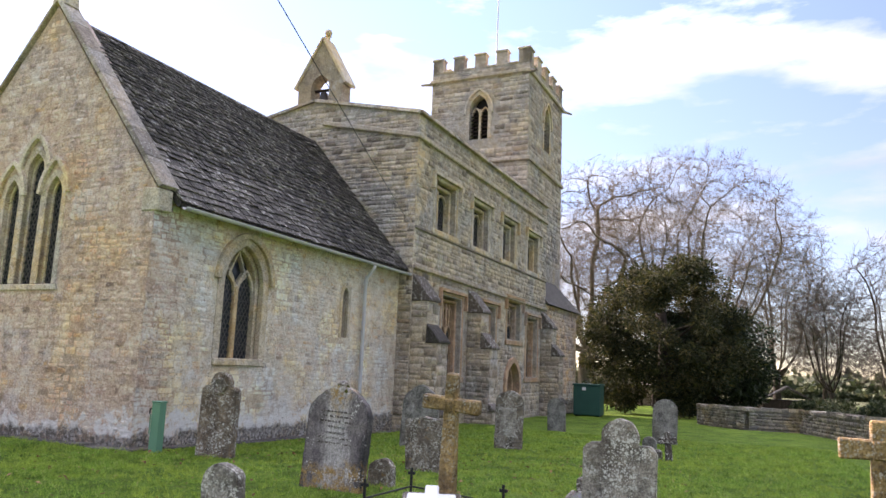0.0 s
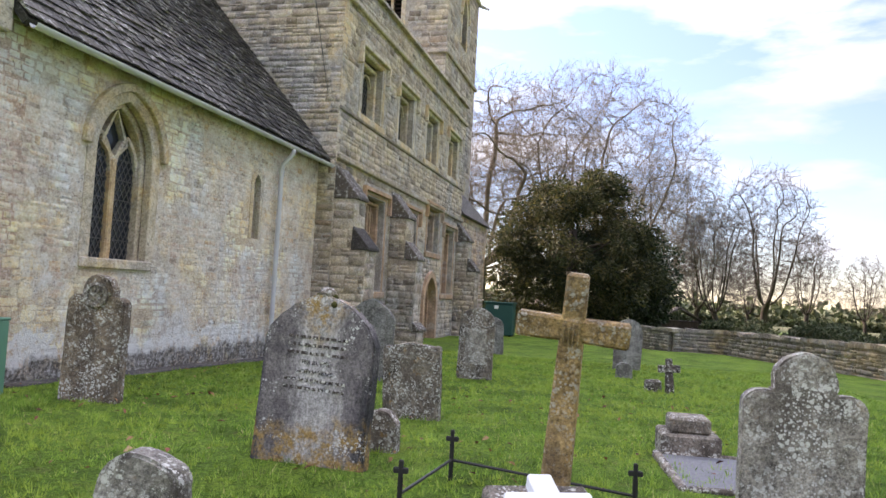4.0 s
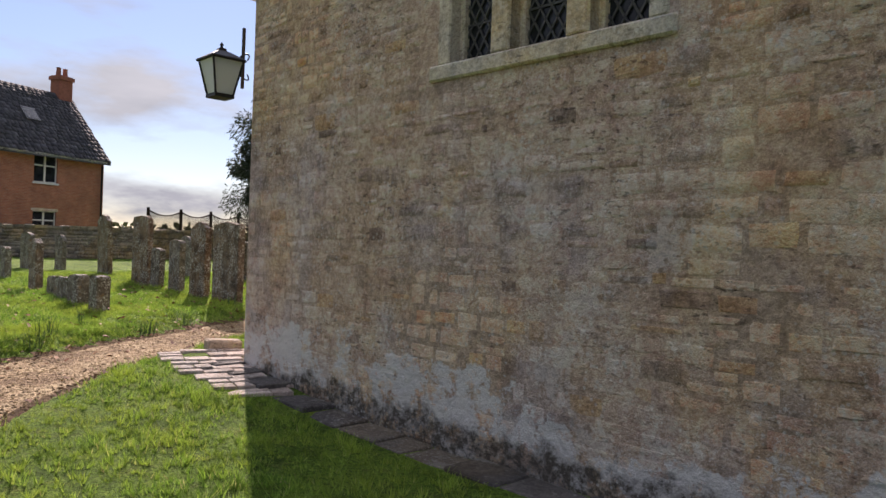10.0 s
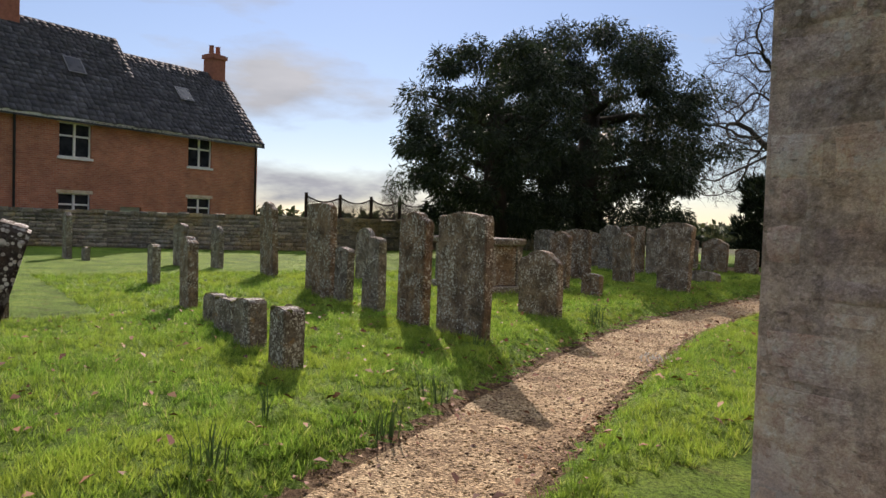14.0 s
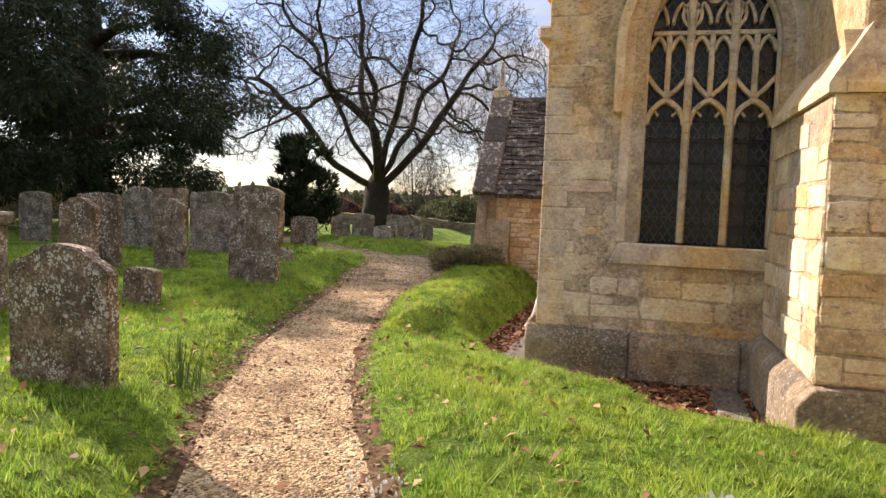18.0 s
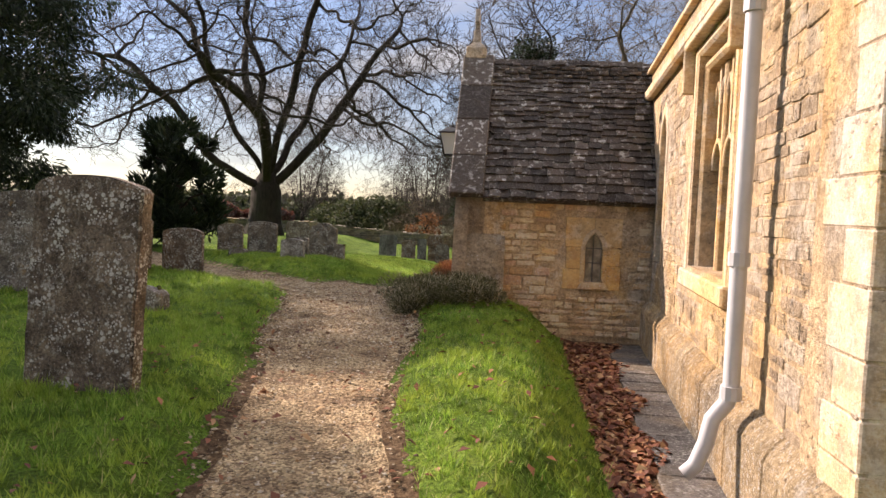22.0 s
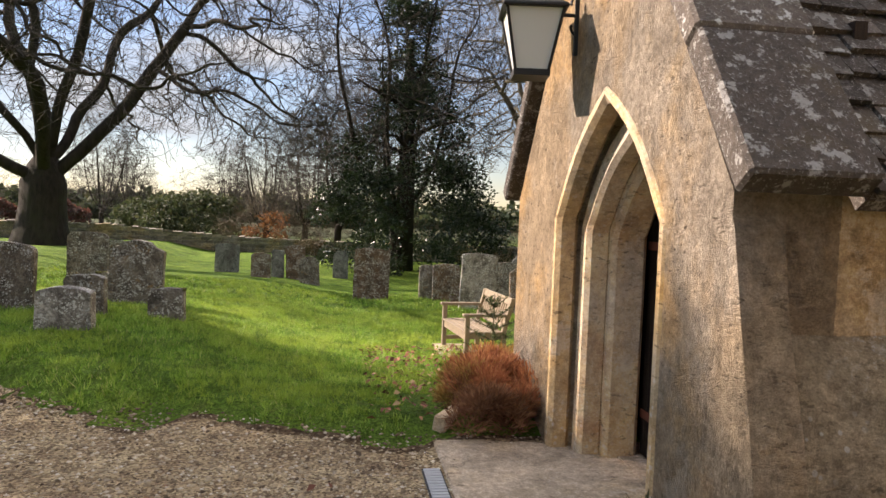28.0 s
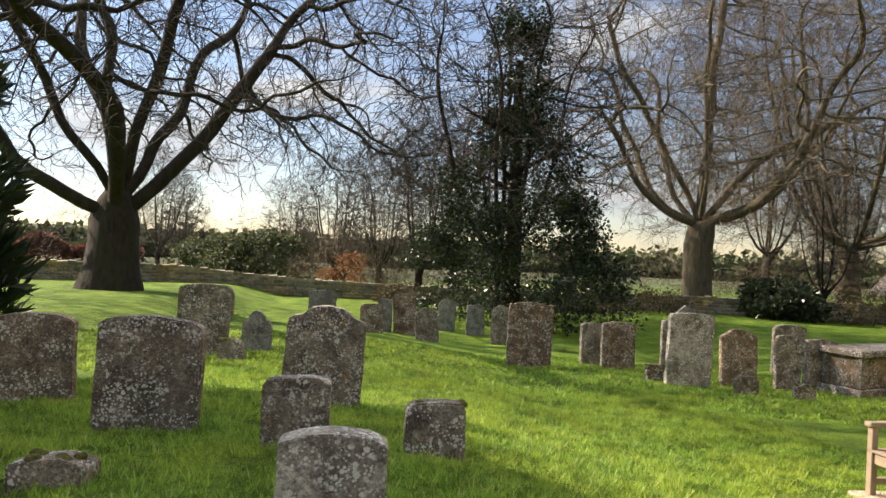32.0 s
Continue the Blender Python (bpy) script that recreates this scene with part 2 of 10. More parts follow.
PALE = ((0.0, (0.28, 0.21, 0.17)), (0.10, (0.45, 0.345, 0.28)), (0.3, (0.59, 0.46, 0.37)), (0.6, (0.65, 0.51, 0.40)), (0.86, (0.69, 0.57, 0.47)), (0.93, (0.60, 0.38, 0.19)), (0.96, (0.28, 0.19, 0.15)), (1.0, (0.20, 0.14, 0.115)))
GREY = ((0.0, (0.20, 0.165, 0.13)), (0.25, (0.35, 0.295, 0.235)), (0.6, (0.43, 0.365, 0.29)), (0.9, (0.51, 0.44, 0.355)), (1.0, (0.30, 0.225, 0.16)))
GOLD = ((0.0, (0.427, 0.294, 0.168)), (0.2, (0.573, 0.426, 0.252)), (0.45, (0.647, 0.51, 0.319)), (0.7, (0.708, 0.582, 0.403)), (0.85, (0.61, 0.432, 0.291)), (0.95, (0.61, 0.378, 0.162)), (1.0, (0.403, 0.282, 0.185)))
LIME = ((0.66, 0.53, 0.48), (0.70, 0.54, 0.43), (0.60, 0.43, 0.30))
CHALK = ((0.66, 0.585, 0.50), (0.78, 0.71, 0.62), (0.72, 0.60, 0.45))
M_PALE = stone_mat("pale_rubble", PALE, (0.60, 0.39, 0.22), (0.46, 0.37, 0.345), (0.72, 0.70, 0.68), 0.5, base_white=0.9, cover=LIME, bump=0.9, smear=0.55)
M_CHALK = stone_mat("limewashed_rubble", PALE, (0.60, 0.44, 0.25), (0.50, 0.46, 0.42), (0.78, 0.76, 0.72), 0.6, base_white=0.9, cover=CHALK, bump=0.7, smear=0.9)
M_CHALK_MORTAR = stone_mat("limewash_mortar", ((0.0, (0.60, 0.54, 0.46)), (1.0, (0.66, 0.59, 0.50))), (0.60, 0.46, 0.28), (0.50, 0.46, 0.42), (0.78, 0.76, 0.72), 0.6, base_white=0.85, bump=0.8, cover=CHALK)
M_PALE_MORTAR = stone_mat("pale_mortar", ((0.0, (0.48, 0.355, 0.265)), (1.0, (0.54, 0.40, 0.305))), (0.50, 0.34, 0.20), (0.40, 0.325, 0.30), (0.76, 0.74, 0.72), 0.5, base_white=0.85, bump=0.8, cover=LIME)
M_GREY = stone_mat("grey_rubble", GREY, (0.44, 0.35, 0.23), (0.28, 0.27, 0.255), (0.6, 0.585, 0.55), 0.6)
M_GREY_MORTAR = stone_mat("grey_mortar", ((0.0, (0.36, 0.33, 0.29)), (1.0, (0.40, 0.365, 0.32))), (0.44, 0.36, 0.24), (0.31, 0.3, 0.28), (0.6, 0.585, 0.55), 0.5, bump=0.8)
M_GOLD = stone_mat("golden_rubble", GOLD, (0.60, 0.38, 0.15), (0.47, 0.42, 0.36), (0.68, 0.62, 0.52), 0.4, fine=0.7, patch=0.55)
M_CREAM = stone_mat("cream_rubble", ((0.0, (0.34, 0.255, 0.17)), (0.3, (0.43, 0.335, 0.23)), (0.7, (0.49, 0.395, 0.28)), (1.0, (0.53, 0.44, 0.33))), (0.57, 0.40, 0.2), (0.50, 0.435, 0.36), (0.68, 0.62, 0.53), 0.3, fine=0.8, patch=0.6, bump=0.9, deep=0.03)
M_OCHRE = stone_mat("ochre_dressed_stone", ((0.0, (0.58, 0.36, 0.14)), (1.0, (0.64, 0.43, 0.20))), (0.58, 0.31, 0.09), (0.47, 0.40, 0.31), (0.66, 0.58, 0.46), 0.2, bump=0.3, fine=0.5)
M_GOLD_MORTAR = stone_mat("golden_mortar", ((0.0, (0.49, 0.355, 0.21)), (1.0, (0.54, 0.405, 0.255))), (0.55, 0.36, 0.16), (0.36, 0.32, 0.27), (0.66, 0.6, 0.5), 0.2, bump=0.8)
M_ASHLAR = stone_mat("pale_dressed_stone", ((0.0, (0.46, 0.39, 0.29)), (0.5, (0.56, 0.49, 0.385)), (1.0, (0.50, 0.44, 0.36))), (0.58, 0.41, 0.2), (0.38, 0.365, 0.34), (0.64, 0.61, 0.56), 0.4, bump=0.25)
M_GOLDASH = stone_mat("golden_dressed_stone", ((0.0, (0.52, 0.37, 0.2)), (0.5, (0.60, 0.46, 0.29)), (1.0, (0.56, 0.43, 0.28))), (0.6, 0.36, 0.13), (0.42, 0.38, 0.33), (0.66, 0.6, 0.52), 0.4, bump=0.35, fine=0.6)
M_RENDER = stone_mat("golden_lime_render", ((0.0, (0.41, 0.31, 0.205)), (1.0, (0.47, 0.365, 0.25))), (0.54, 0.36, 0.18), (0.40, 0.345, 0.28), (0.60, 0.51, 0.40), 0.1, bump=1.0, deep=0.05, fine=0.8, patch=0.9)
M_LICHB = stone_mat("dark_lichened_stone", ((0.0, (0.34, 0.27, 0.18)), (1.0, (0.40, 0.32, 0.22))), (0.44, 0.31, 0.16), (0.17, 0.155, 0.135), (0.46, 0.44, 0.40), 0.8, bump=0.9, deep=0.04)
M_PLINTH = stone_mat("weathered_golden_plinth", ((0.0, (0.36, 0.27, 0.16)), (1.0, (0.48, 0.37, 0.23))), (0.5, 0.32, 0.14), (0.22, 0.2, 0.17), (0.6, 0.56, 0.5), 0.8, bump=0.9, deep=0.04)
M_REDASH = stone_mat("reddish_dressed_stone", ((0.0, (0.38, 0.25, 0.16)), (1.0, (0.46, 0.31, 0.21))), (0.45, 0.27, 0.15), (0.36, 0.31, 0.27), (0.6, 0.54, 0.48), 0.2, bump=0.3)


def slate_mat(name, dark, light, moss, lichen=1.0):
    k = Nodes(name, 0.8, 0.25)
    col = k.ramp(k.rnd(), (0.0, dark), (0.7, light), (1.0, tuple(c * 1.5 for c in light)))
    col = k.mix(0.5, col, k.ramp(k.noise(18, 6, 0.7), (0.3, (0.15, 0.14, 0.13)), (0.75, (0.9, 0.88, 0.85))), "OVERLAY")
    col = k.mix(k.ramp(k.noise(2.2, 6, 0.7), (0.55, 0.0), (0.7, 0.7)), col, moss)
    sp = k.math("MULTIPLY", k.ramp(k.noise(11, 5, 0.7), (0.56, 0.0), (0.60, lichen)), k.ramp(k.rnd(), (0.3, 0.12), (0.95, 1.0)))
    col = k.mix(k.math("MULTIPLY", k.ramp(k.noise(60, 5, 0.8), (0.57, 0.0), (0.62, lichen)), 0.6), col, (0.42, 0.41, 0.38))
    col = k.mix(sp, col, (0.5, 0.49, 0.46))
    k.bump(k.noise(30, 6, 0.7), 0.9, 0.02)
    return k.done(col)


M_SLATE = slate_mat("stone_slate", (0.034, 0.031, 0.030), (0.085, 0.077, 0.070), (0.075, 0.065, 0.04))
M_SLATE_P = slate_mat("weathered_stone_slate", (0.034, 0.028, 0.025), (0.088, 0.072, 0.060), (0.10, 0.075, 0.038))


def plain(name, col, rough=0.6, metal=0.0, spec=0.4, var=0.25, scale=12, bump=0.15):
    k = Nodes(name, rough, spec)
    k.p.inputs["Metallic"].default_value = metal
    c = k.mix(var, col, k.ramp(k.noise(scale, 5, 0.65), (0.3, tuple(v * 0.55 for v in col)), (0.7, tuple(min(1, v * 1.35) for v in col))))
    k.bump(k.noise(scale * 4, 5, 0.6), bump, 0.004)
    return k.done(c)


def headstone_mat(name, ramp, lichen_amt, orange):
    k = Nodes(name, 0.9, 0.2)
    col = k.ramp(k.orand(), *ramp)
    col = k.mix(0.8, col, k.ramp(k.noise(5, 7, 0.7), (0.36, (0.14, 0.13, 0.12)), (0.64, (0.85, 0.83, 0.80))), "OVERLAY")
    col = k.mix(0.7, col, k.ramp(k.noise(45, 6, 0.75), (0.36, (0.08, 0.075, 0.07)), (0.64, (0.94, 0.92, 0.89))), "OVERLAY")
    col = k.mix(k.ramp(k.noise(2.6, 5, 0.6, stretch=(1, 1, 0.35)), (0.5, 0.0), (0.64, 0.6)), col, (0.085, 0.066, 0.052))
    lic = k.math("MULTIPLY", k.ramp(k.noise(19, 7, 0.78), (0.56, 0.0), (0.59, 1.0)), k.ramp(k.noise(2.1, 3), (0.42, 0.1), (0.58, lichen_amt)))
    col = k.mix(lic, col, (0.56, 0.545, 0.49))
    for sc, lo in ((20, 0.27), (44, 0.32)):
        spot = k.math("MULTIPLY", k.ramp(k.voronoi(sc), (lo, 1.0), (lo + 0.07, 0.0)), k.ramp(k.noise(4.5, 5, 0.7), (0.46, 0.0), (0.56, lichen_amt)))
        col = k.mix(spot, col, (0.60, 0.585, 0.53))
    fine = k.math("MULTIPLY", k.ramp(k.noise(75, 5, 0.8), (0.585, 0.0), (0.63, 1.0)), lichen_amt * 0.6)
    col = k.mix(fine, col, (0.50, 0.48, 0.42))
    col = k.mix(k.math("MULTIPLY", k.ramp(k.noise(7, 6, 0.7), (0.60, 0.0), (0.66, 1.0)), orange), col, (0.35, 0.19, 0.05))
    k.bump(k.math("ADD", k.noise(40, 6, 0.7), k.math("MULTIPLY", k.noise(8, 4), 1.5)), 0.8, 0.014)
    return k.done(col)


M_HEAD = headstone_mat("lichened_headstone", ((0.0, (0.115, 0.075, 0.05)), (0.35, (0.16, 0.108, 0.07)), (0.7, (0.175, 0.13, 0.09)), (1.0, (0.135, 0.112, 0.088))), 0.8, 0.15)
M_HEADG = headstone_mat("grey_headstone", ((0.0, (0.13, 0.112, 0.092)), (0.5, (0.175, 0.15, 0.122)), (1.0, (0.145, 0.128, 0.112))), 0.75, 0.45)
M_HEADS = headstone_mat("slate_headstone", ((0.0, (0.15, 0.155, 0.15)), (1.0, (0.20, 0.20, 0.19))), 0.25, 0.05)
M_HEADW = headstone_mat("white_lichened_headstone", ((0.0, (0.24, 0.23, 0.21)), (1.0, (0.27, 0.25, 0.22))), 1.0, 0.2)
M_LEANER = headstone_mat("dark_lichened_slab", ((0.0, (0.055, 0.045, 0.04)), (1.0, (0.06, 0.05, 0.045))), 1.0, 0.1)
M_CROSS = headstone_mat("mossy_brown_stone", ((0.0, (0.22, 0.15, 0.07)), (1.0, (0.27, 0.18, 0.08))), 0.4, 0.5)

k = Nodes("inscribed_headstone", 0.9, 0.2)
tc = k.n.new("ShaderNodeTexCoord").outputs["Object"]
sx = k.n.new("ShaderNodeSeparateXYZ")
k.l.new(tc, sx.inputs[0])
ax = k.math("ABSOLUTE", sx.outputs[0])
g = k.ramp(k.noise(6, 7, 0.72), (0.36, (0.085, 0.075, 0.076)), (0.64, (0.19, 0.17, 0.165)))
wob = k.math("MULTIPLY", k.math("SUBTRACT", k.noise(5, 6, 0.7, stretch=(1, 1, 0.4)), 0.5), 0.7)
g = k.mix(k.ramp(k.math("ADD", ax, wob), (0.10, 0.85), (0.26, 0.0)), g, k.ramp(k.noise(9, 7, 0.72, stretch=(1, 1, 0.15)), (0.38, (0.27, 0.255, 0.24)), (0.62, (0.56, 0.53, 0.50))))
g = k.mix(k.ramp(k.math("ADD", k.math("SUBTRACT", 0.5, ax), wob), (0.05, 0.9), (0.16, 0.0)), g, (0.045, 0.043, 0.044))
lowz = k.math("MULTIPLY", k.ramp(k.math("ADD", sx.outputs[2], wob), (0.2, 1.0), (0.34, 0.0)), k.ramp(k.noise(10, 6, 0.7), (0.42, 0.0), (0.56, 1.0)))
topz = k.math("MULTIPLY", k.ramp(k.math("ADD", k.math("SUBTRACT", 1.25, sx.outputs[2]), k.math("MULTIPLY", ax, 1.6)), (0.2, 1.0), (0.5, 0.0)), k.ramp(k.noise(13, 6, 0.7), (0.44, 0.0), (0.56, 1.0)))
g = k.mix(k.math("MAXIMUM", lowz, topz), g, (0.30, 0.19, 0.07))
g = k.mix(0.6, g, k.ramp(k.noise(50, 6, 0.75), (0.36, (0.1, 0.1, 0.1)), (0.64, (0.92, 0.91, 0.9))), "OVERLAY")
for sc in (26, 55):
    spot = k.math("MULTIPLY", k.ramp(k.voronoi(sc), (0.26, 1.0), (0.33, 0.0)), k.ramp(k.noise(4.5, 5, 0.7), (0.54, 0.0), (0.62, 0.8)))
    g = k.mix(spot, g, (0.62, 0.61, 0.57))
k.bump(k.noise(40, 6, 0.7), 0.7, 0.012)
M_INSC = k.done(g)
k = Nodes("moss", 0.95, 0.1)
k.bump(k.noise(60, 5, 0.8), 1.0, 0.02)
M_MOSS = k.done(k.ramp(k.noise(30, 6, 0.8), (0.36, (0.035, 0.04, 0.012)), (0.64, (0.16, 0.15, 0.045))))
k = Nodes("turf", 0.95, 0.15)
g = k.ramp(k.noise(1.2, 6, 0.7), (0.34, (0.065, 0.12, 0.016)), (0.5, (0.125, 0.215, 0.028)), (0.66, (0.20, 0.285, 0.048)))
g = k.mix(k.ramp(k.noise(4, 6, 0.72), (0.54, 0.0), (0.68, 0.6)), g, (0.17, 0.165, 0.055))
g = k.mix(0.75, g, k.ramp(k.noise(38, 6, 0.8), (0.38, (0.08, 0.10, 0.05)), (0.62, (0.9, 0.93, 0.7))), "OVERLAY")
k.bump(k.math("ADD", k.noise(45, 5, 0.8), k.math("MULTIPLY", k.noise(6, 4), 2.0)), 1.0, 0.06)
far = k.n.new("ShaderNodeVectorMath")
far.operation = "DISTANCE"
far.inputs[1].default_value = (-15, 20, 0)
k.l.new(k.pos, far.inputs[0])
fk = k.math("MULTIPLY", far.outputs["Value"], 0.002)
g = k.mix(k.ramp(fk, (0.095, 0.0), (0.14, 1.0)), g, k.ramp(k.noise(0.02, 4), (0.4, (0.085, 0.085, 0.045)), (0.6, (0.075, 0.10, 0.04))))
M_TURF = k.done(g)
k = Nodes("grass_blade", 0.6, 0.3)
g = k.ramp(k.rnd(), (0.0, (0.08, 0.18, 0.022)), (0.5, (0.22, 0.40, 0.05)), (0.9, (0.35, 0.52, 0.09)), (1.0, (0.55, 0.48, 0.22)))
g = k.mix(k.ramp(k.noise(0.9, 6, 0.7), (0.42, 0.0), (0.60, 0.7)), g, (0.36, 0.45, 0.06))
g = k.mix(k.ramp(k.noise(3.2, 7, 0.78), (0.50, 0.0), (0.58, 0.8)), g, (0.065, 0.125, 0.016))
M_BLADE = k.thin(g, 0.45)
k = Nodes("gravel_bed", 0.95, 0.2)
g = k.ramp(k.noise(1.8, 6, 0.75), (0.38, (0.19, 0.13, 0.08)), (0.5, (0.33, 0.245, 0.15)), (0.64, (0.45, 0.36, 0.23)))
g = k.mix(0.8, g, k.ramp(k.voronoi(60, out="Color"), (0.25, (0.2, 0.17, 0.14)), (0.75, (0.85, 0.82, 0.76))), "OVERLAY")
k.bump(k.math("ADD", k.voronoi(55), k.noise(20, 5)), 1.0, 0.025)
M_GRAVEL = k.done(g)
k = Nodes("path_margin_earth", 0.97, 0.1)
g = k.ramp(k.noise(14, 7, 0.75), (0.36, (0.045, 0.026, 0.015)), (0.52, (0.14, 0.09, 0.05)), (0.66, (0.27, 0.19, 0.115)))
k.bump(k.noise(40, 6, 0.75), 1.0, 0.03)
M_MARGIN = k.done(g)
k = Nodes("pebble", 0.85, 0.25)
g = k.ramp(k.rnd(), (0.0, (0.09, 0.06, 0.038)), (0.3, (0.26, 0.19, 0.12)), (0.75, (0.46, 0.37, 0.25)), (1.0, (0.68, 0.61, 0.51)))
y_ = k.n.new("ShaderNodeSeparateXYZ")
k.l.new(k.pos, y_.inputs[0])
mould = k.ramp(k.math("MULTIPLY", k.math("ADD", y_.outputs[1], k.math("MULTIPLY", k.noise(0.8, 6, 0.7), 6.0)), 0.04), (0.66, (0.55, 0.485, 0.36)), (0.98, (1.0, 1.0, 1.0)))
g = k.mix(1.0, g, mould, "MULTIPLY")
g = k.mix(1.0, g, k.ramp(k.noise(1.4, 7, 0.72), (0.38, (0.60, 0.54, 0.48)), (0.5, (1.0, 0.98, 0.95)), (0.64, (1.2, 1.15, 1.03))), "MULTIPLY")
M_PEBBLE = k.done(g)
k = Nodes("leaf_litter", 0.75, 0.3)
M_LITTER = k.done(k.ramp(k.rnd(), (0.0, (0.10, 0.035, 0.02)), (0.5, (0.20, 0.07, 0.035)), (0.8, (0.30, 0.14, 0.06)), (1.0, (0.42, 0.28, 0.14))))
k = Nodes("soil", 0.97, 0.1)
k.bump(k.noise(30, 6, 0.7), 1.0, 0.03)
M_SOIL = k.done(k.ramp(k.noise(9, 6, 0.7), (0.3, (0.045, 0.03, 0.018)), (0.7, (0.11, 0.08, 0.05))))
M_PAVE = stone_mat("paving_stone", ((0.0, (0.075, 0.07, 0.068)), (1.0, (0.14, 0.128, 0.118))), (0.14, 0.11, 0.075), (0.07, 0.067, 0.064), (0.28, 0.27, 0.25), 0.25)
M_SETT = stone_mat("worn_pale_sett", ((0.0, (0.40, 0.33, 0.29)), (0.6, (0.52, 0.44, 0.39)), (1.0, (0.34, 0.28, 0.24))), (0.45, 0.33, 0.22), (0.33, 0.3, 0.27), (0.6, 0.56, 0.52), 0.2)
M_CONC = stone_mat("worn_sandstone_slab", ((0.0, (0.42, 0.33, 0.24)), (1.0, (0.46, 0.37, 0.28))), (0.46, 0.34, 0.2), (0.34, 0.3, 0.26), (0.55, 0.5, 0.44), 0.1)


def bark_mat(name, a, b, moss):
    k = Nodes(name, 0.92, 0.15)
    c = k.ramp(k.noise(7, 6, 0.7, stretch=(1, 1, 0.3)), (0.3, a), (0.7, b))
    c = k.mix(k.ramp(k.noise(1.5, 4), (0.5, 0.0), (0.7, 0.6)), c, moss)
    k.bump(k.noise(14, 6, 0.7, stretch=(1, 1, 0.25)), 0.9, 0.04)
    return k.done(c)


M_BARK = bark_mat("dark_bark", (0.018, 0.014, 0.011), (0.048, 0.039, 0.029), (0.04, 0.042, 0.022))
M_BARKL = bark_mat("light_bark", (0.07, 0.058, 0.042), (0.17, 0.145, 0.105), (0.12, 0.12, 0.06))
M_TWIG = plain("bare_twig", (0.06, 0.05, 0.04), 0.9, var=0.5, scale=3)
M_TWIGL = plain("pale_bare_twig", (0.12, 0.092, 0.06), 0.9, var=0.5, scale=3)


def leaf_mat(name, a, b, c, rough=0.55):
    k = Nodes(name, rough, 0.35)
    col = k.ramp(k.rnd(), (0.0, a), (0.6, b), (1.0, c))
    col = k.mix(k.ramp(k.noise(0.8, 4), (0.4, 0.0), (0.65, 0.6)), col, b)
    return k.thin(col, 0.3)


M_YEW = leaf_mat("dark_yew_needles", (0.010, 0.018, 0.009), (0.020, 0.034, 0.014), (0.040, 0.058, 0.022))
# low sun on the north yew is put into the gold of these needles
M_YEW_SUNLIT = leaf_mat("sunlit_gold_yew_needles", (0.012, 0.019, 0.008), (0.036, 0.042, 0.015), (0.11, 0.095, 0.032), 0.85)
M_HOLLY = leaf_mat("glossy_holly_leaf", (0.014, 0.024, 0.012), (0.026, 0.042, 0.018), (0.06, 0.08, 0.04), 0.3)
M_HEATH = leaf_mat("green_heather", (0.04, 0.038, 0.018), (0.15, 0.145, 0.06), (0.60, 0.54, 0.40), 0.8)
M_RUST = leaf_mat("rust_heather", (0.18, 0.06, 0.03), (0.46, 0.18, 0.08), (0.62, 0.34, 0.14), 0.8)
M_HEATHD = leaf_mat("brown_heather", (0.11, 0.055, 0.03), (0.28, 0.13, 0.065), (0.46, 0.27, 0.13), 0.8)
M_HEATHO = leaf_mat("orange_heather", (0.20, 0.11, 0.035), (0.44, 0.27, 0.075), (0.56, 0.42, 0.15), 0.8)
M_FIR = leaf_mat("young_fir_needles", (0.02, 0.04, 0.015), (0.05, 0.075, 0.025), (0.10, 0.12, 0.04), 0.7)
M_FERN = leaf_mat("mossy_fern", (0.02, 0.022, 0.01), (0.05, 0.05, 0.02), (0.10, 0.09, 0.035), 0.8)
M_SILVER = leaf_mat("silver_leaf", (0.2, 0.22, 0.19), (0.30, 0.33, 0.29), (0.4, 0.43, 0.38), 0.8)
M_DAFF = leaf_mat("daffodil_leaf", (0.06, 0.13, 0.04), (0.09, 0.17, 0.06), (0.16, 0.24, 0.09), 0.5)
M_HEDGE = leaf_mat("hedge_leaf", (0.03, 0.045, 0.018), (0.06, 0.075, 0.03), (0.10, 0.10, 0.045), 0.7)
M_BRAMBLE = leaf_mat("winter_bramble", (0.03, 0.028, 0.014), (0.075, 0.065, 0.03), (0.16, 0.10, 0.05), 0.7)
M_BEECH = leaf_mat("dead_orange_leaf", (0.13, 0.055, 0.022), (0.24, 0.11, 0.045), (0.32, 0.17, 0.08), 0.8)
M_BEECHH = leaf_mat("dead_beech_hedge_leaf", (0.10, 0.035, 0.025), (0.17, 0.06, 0.04), (0.22, 0.10, 0.07), 0.8)
M_WOOD = plain("weathered_teak", (0.24, 0.185, 0.125), 0.8, var=0.5, scale=9, bump=0.3)
k = Nodes("dark_oak", 0.8, 0.2)
g = k.ramp(k.noise(16, 7, 0.72, stretch=(1, 1, 0.08)), (0.36, (0.012, 0.008, 0.006)), (0.55, (0.034, 0.022, 0.016)), (0.68, (0.075, 0.055, 0.042)))
k.bump(k.noise(30, 6, 0.75, stretch=(1, 1, 0.06)), 0.9, 0.012)
M_OAK = k.done(g)
M_IRON = plain("black_iron", (0.022, 0.021, 0.020), 0.55, 0.3)
M_GREENP = plain("green_plastic", (0.10, 0.25, 0.16), 0.45, var=0.2, scale=4)
M_BIN = plain("dark_green_painted_steel", (0.015, 0.075, 0.06), 0.5, var=0.2, scale=3)
M_PIPE = plain("pale_grey_painted_pipe", (0.52, 0.52, 0.53), 0.5, var=0.2, scale=5)
M_WHITE = plain("white_paint", (0.72, 0.72, 0.70), 0.5, var=0.1)
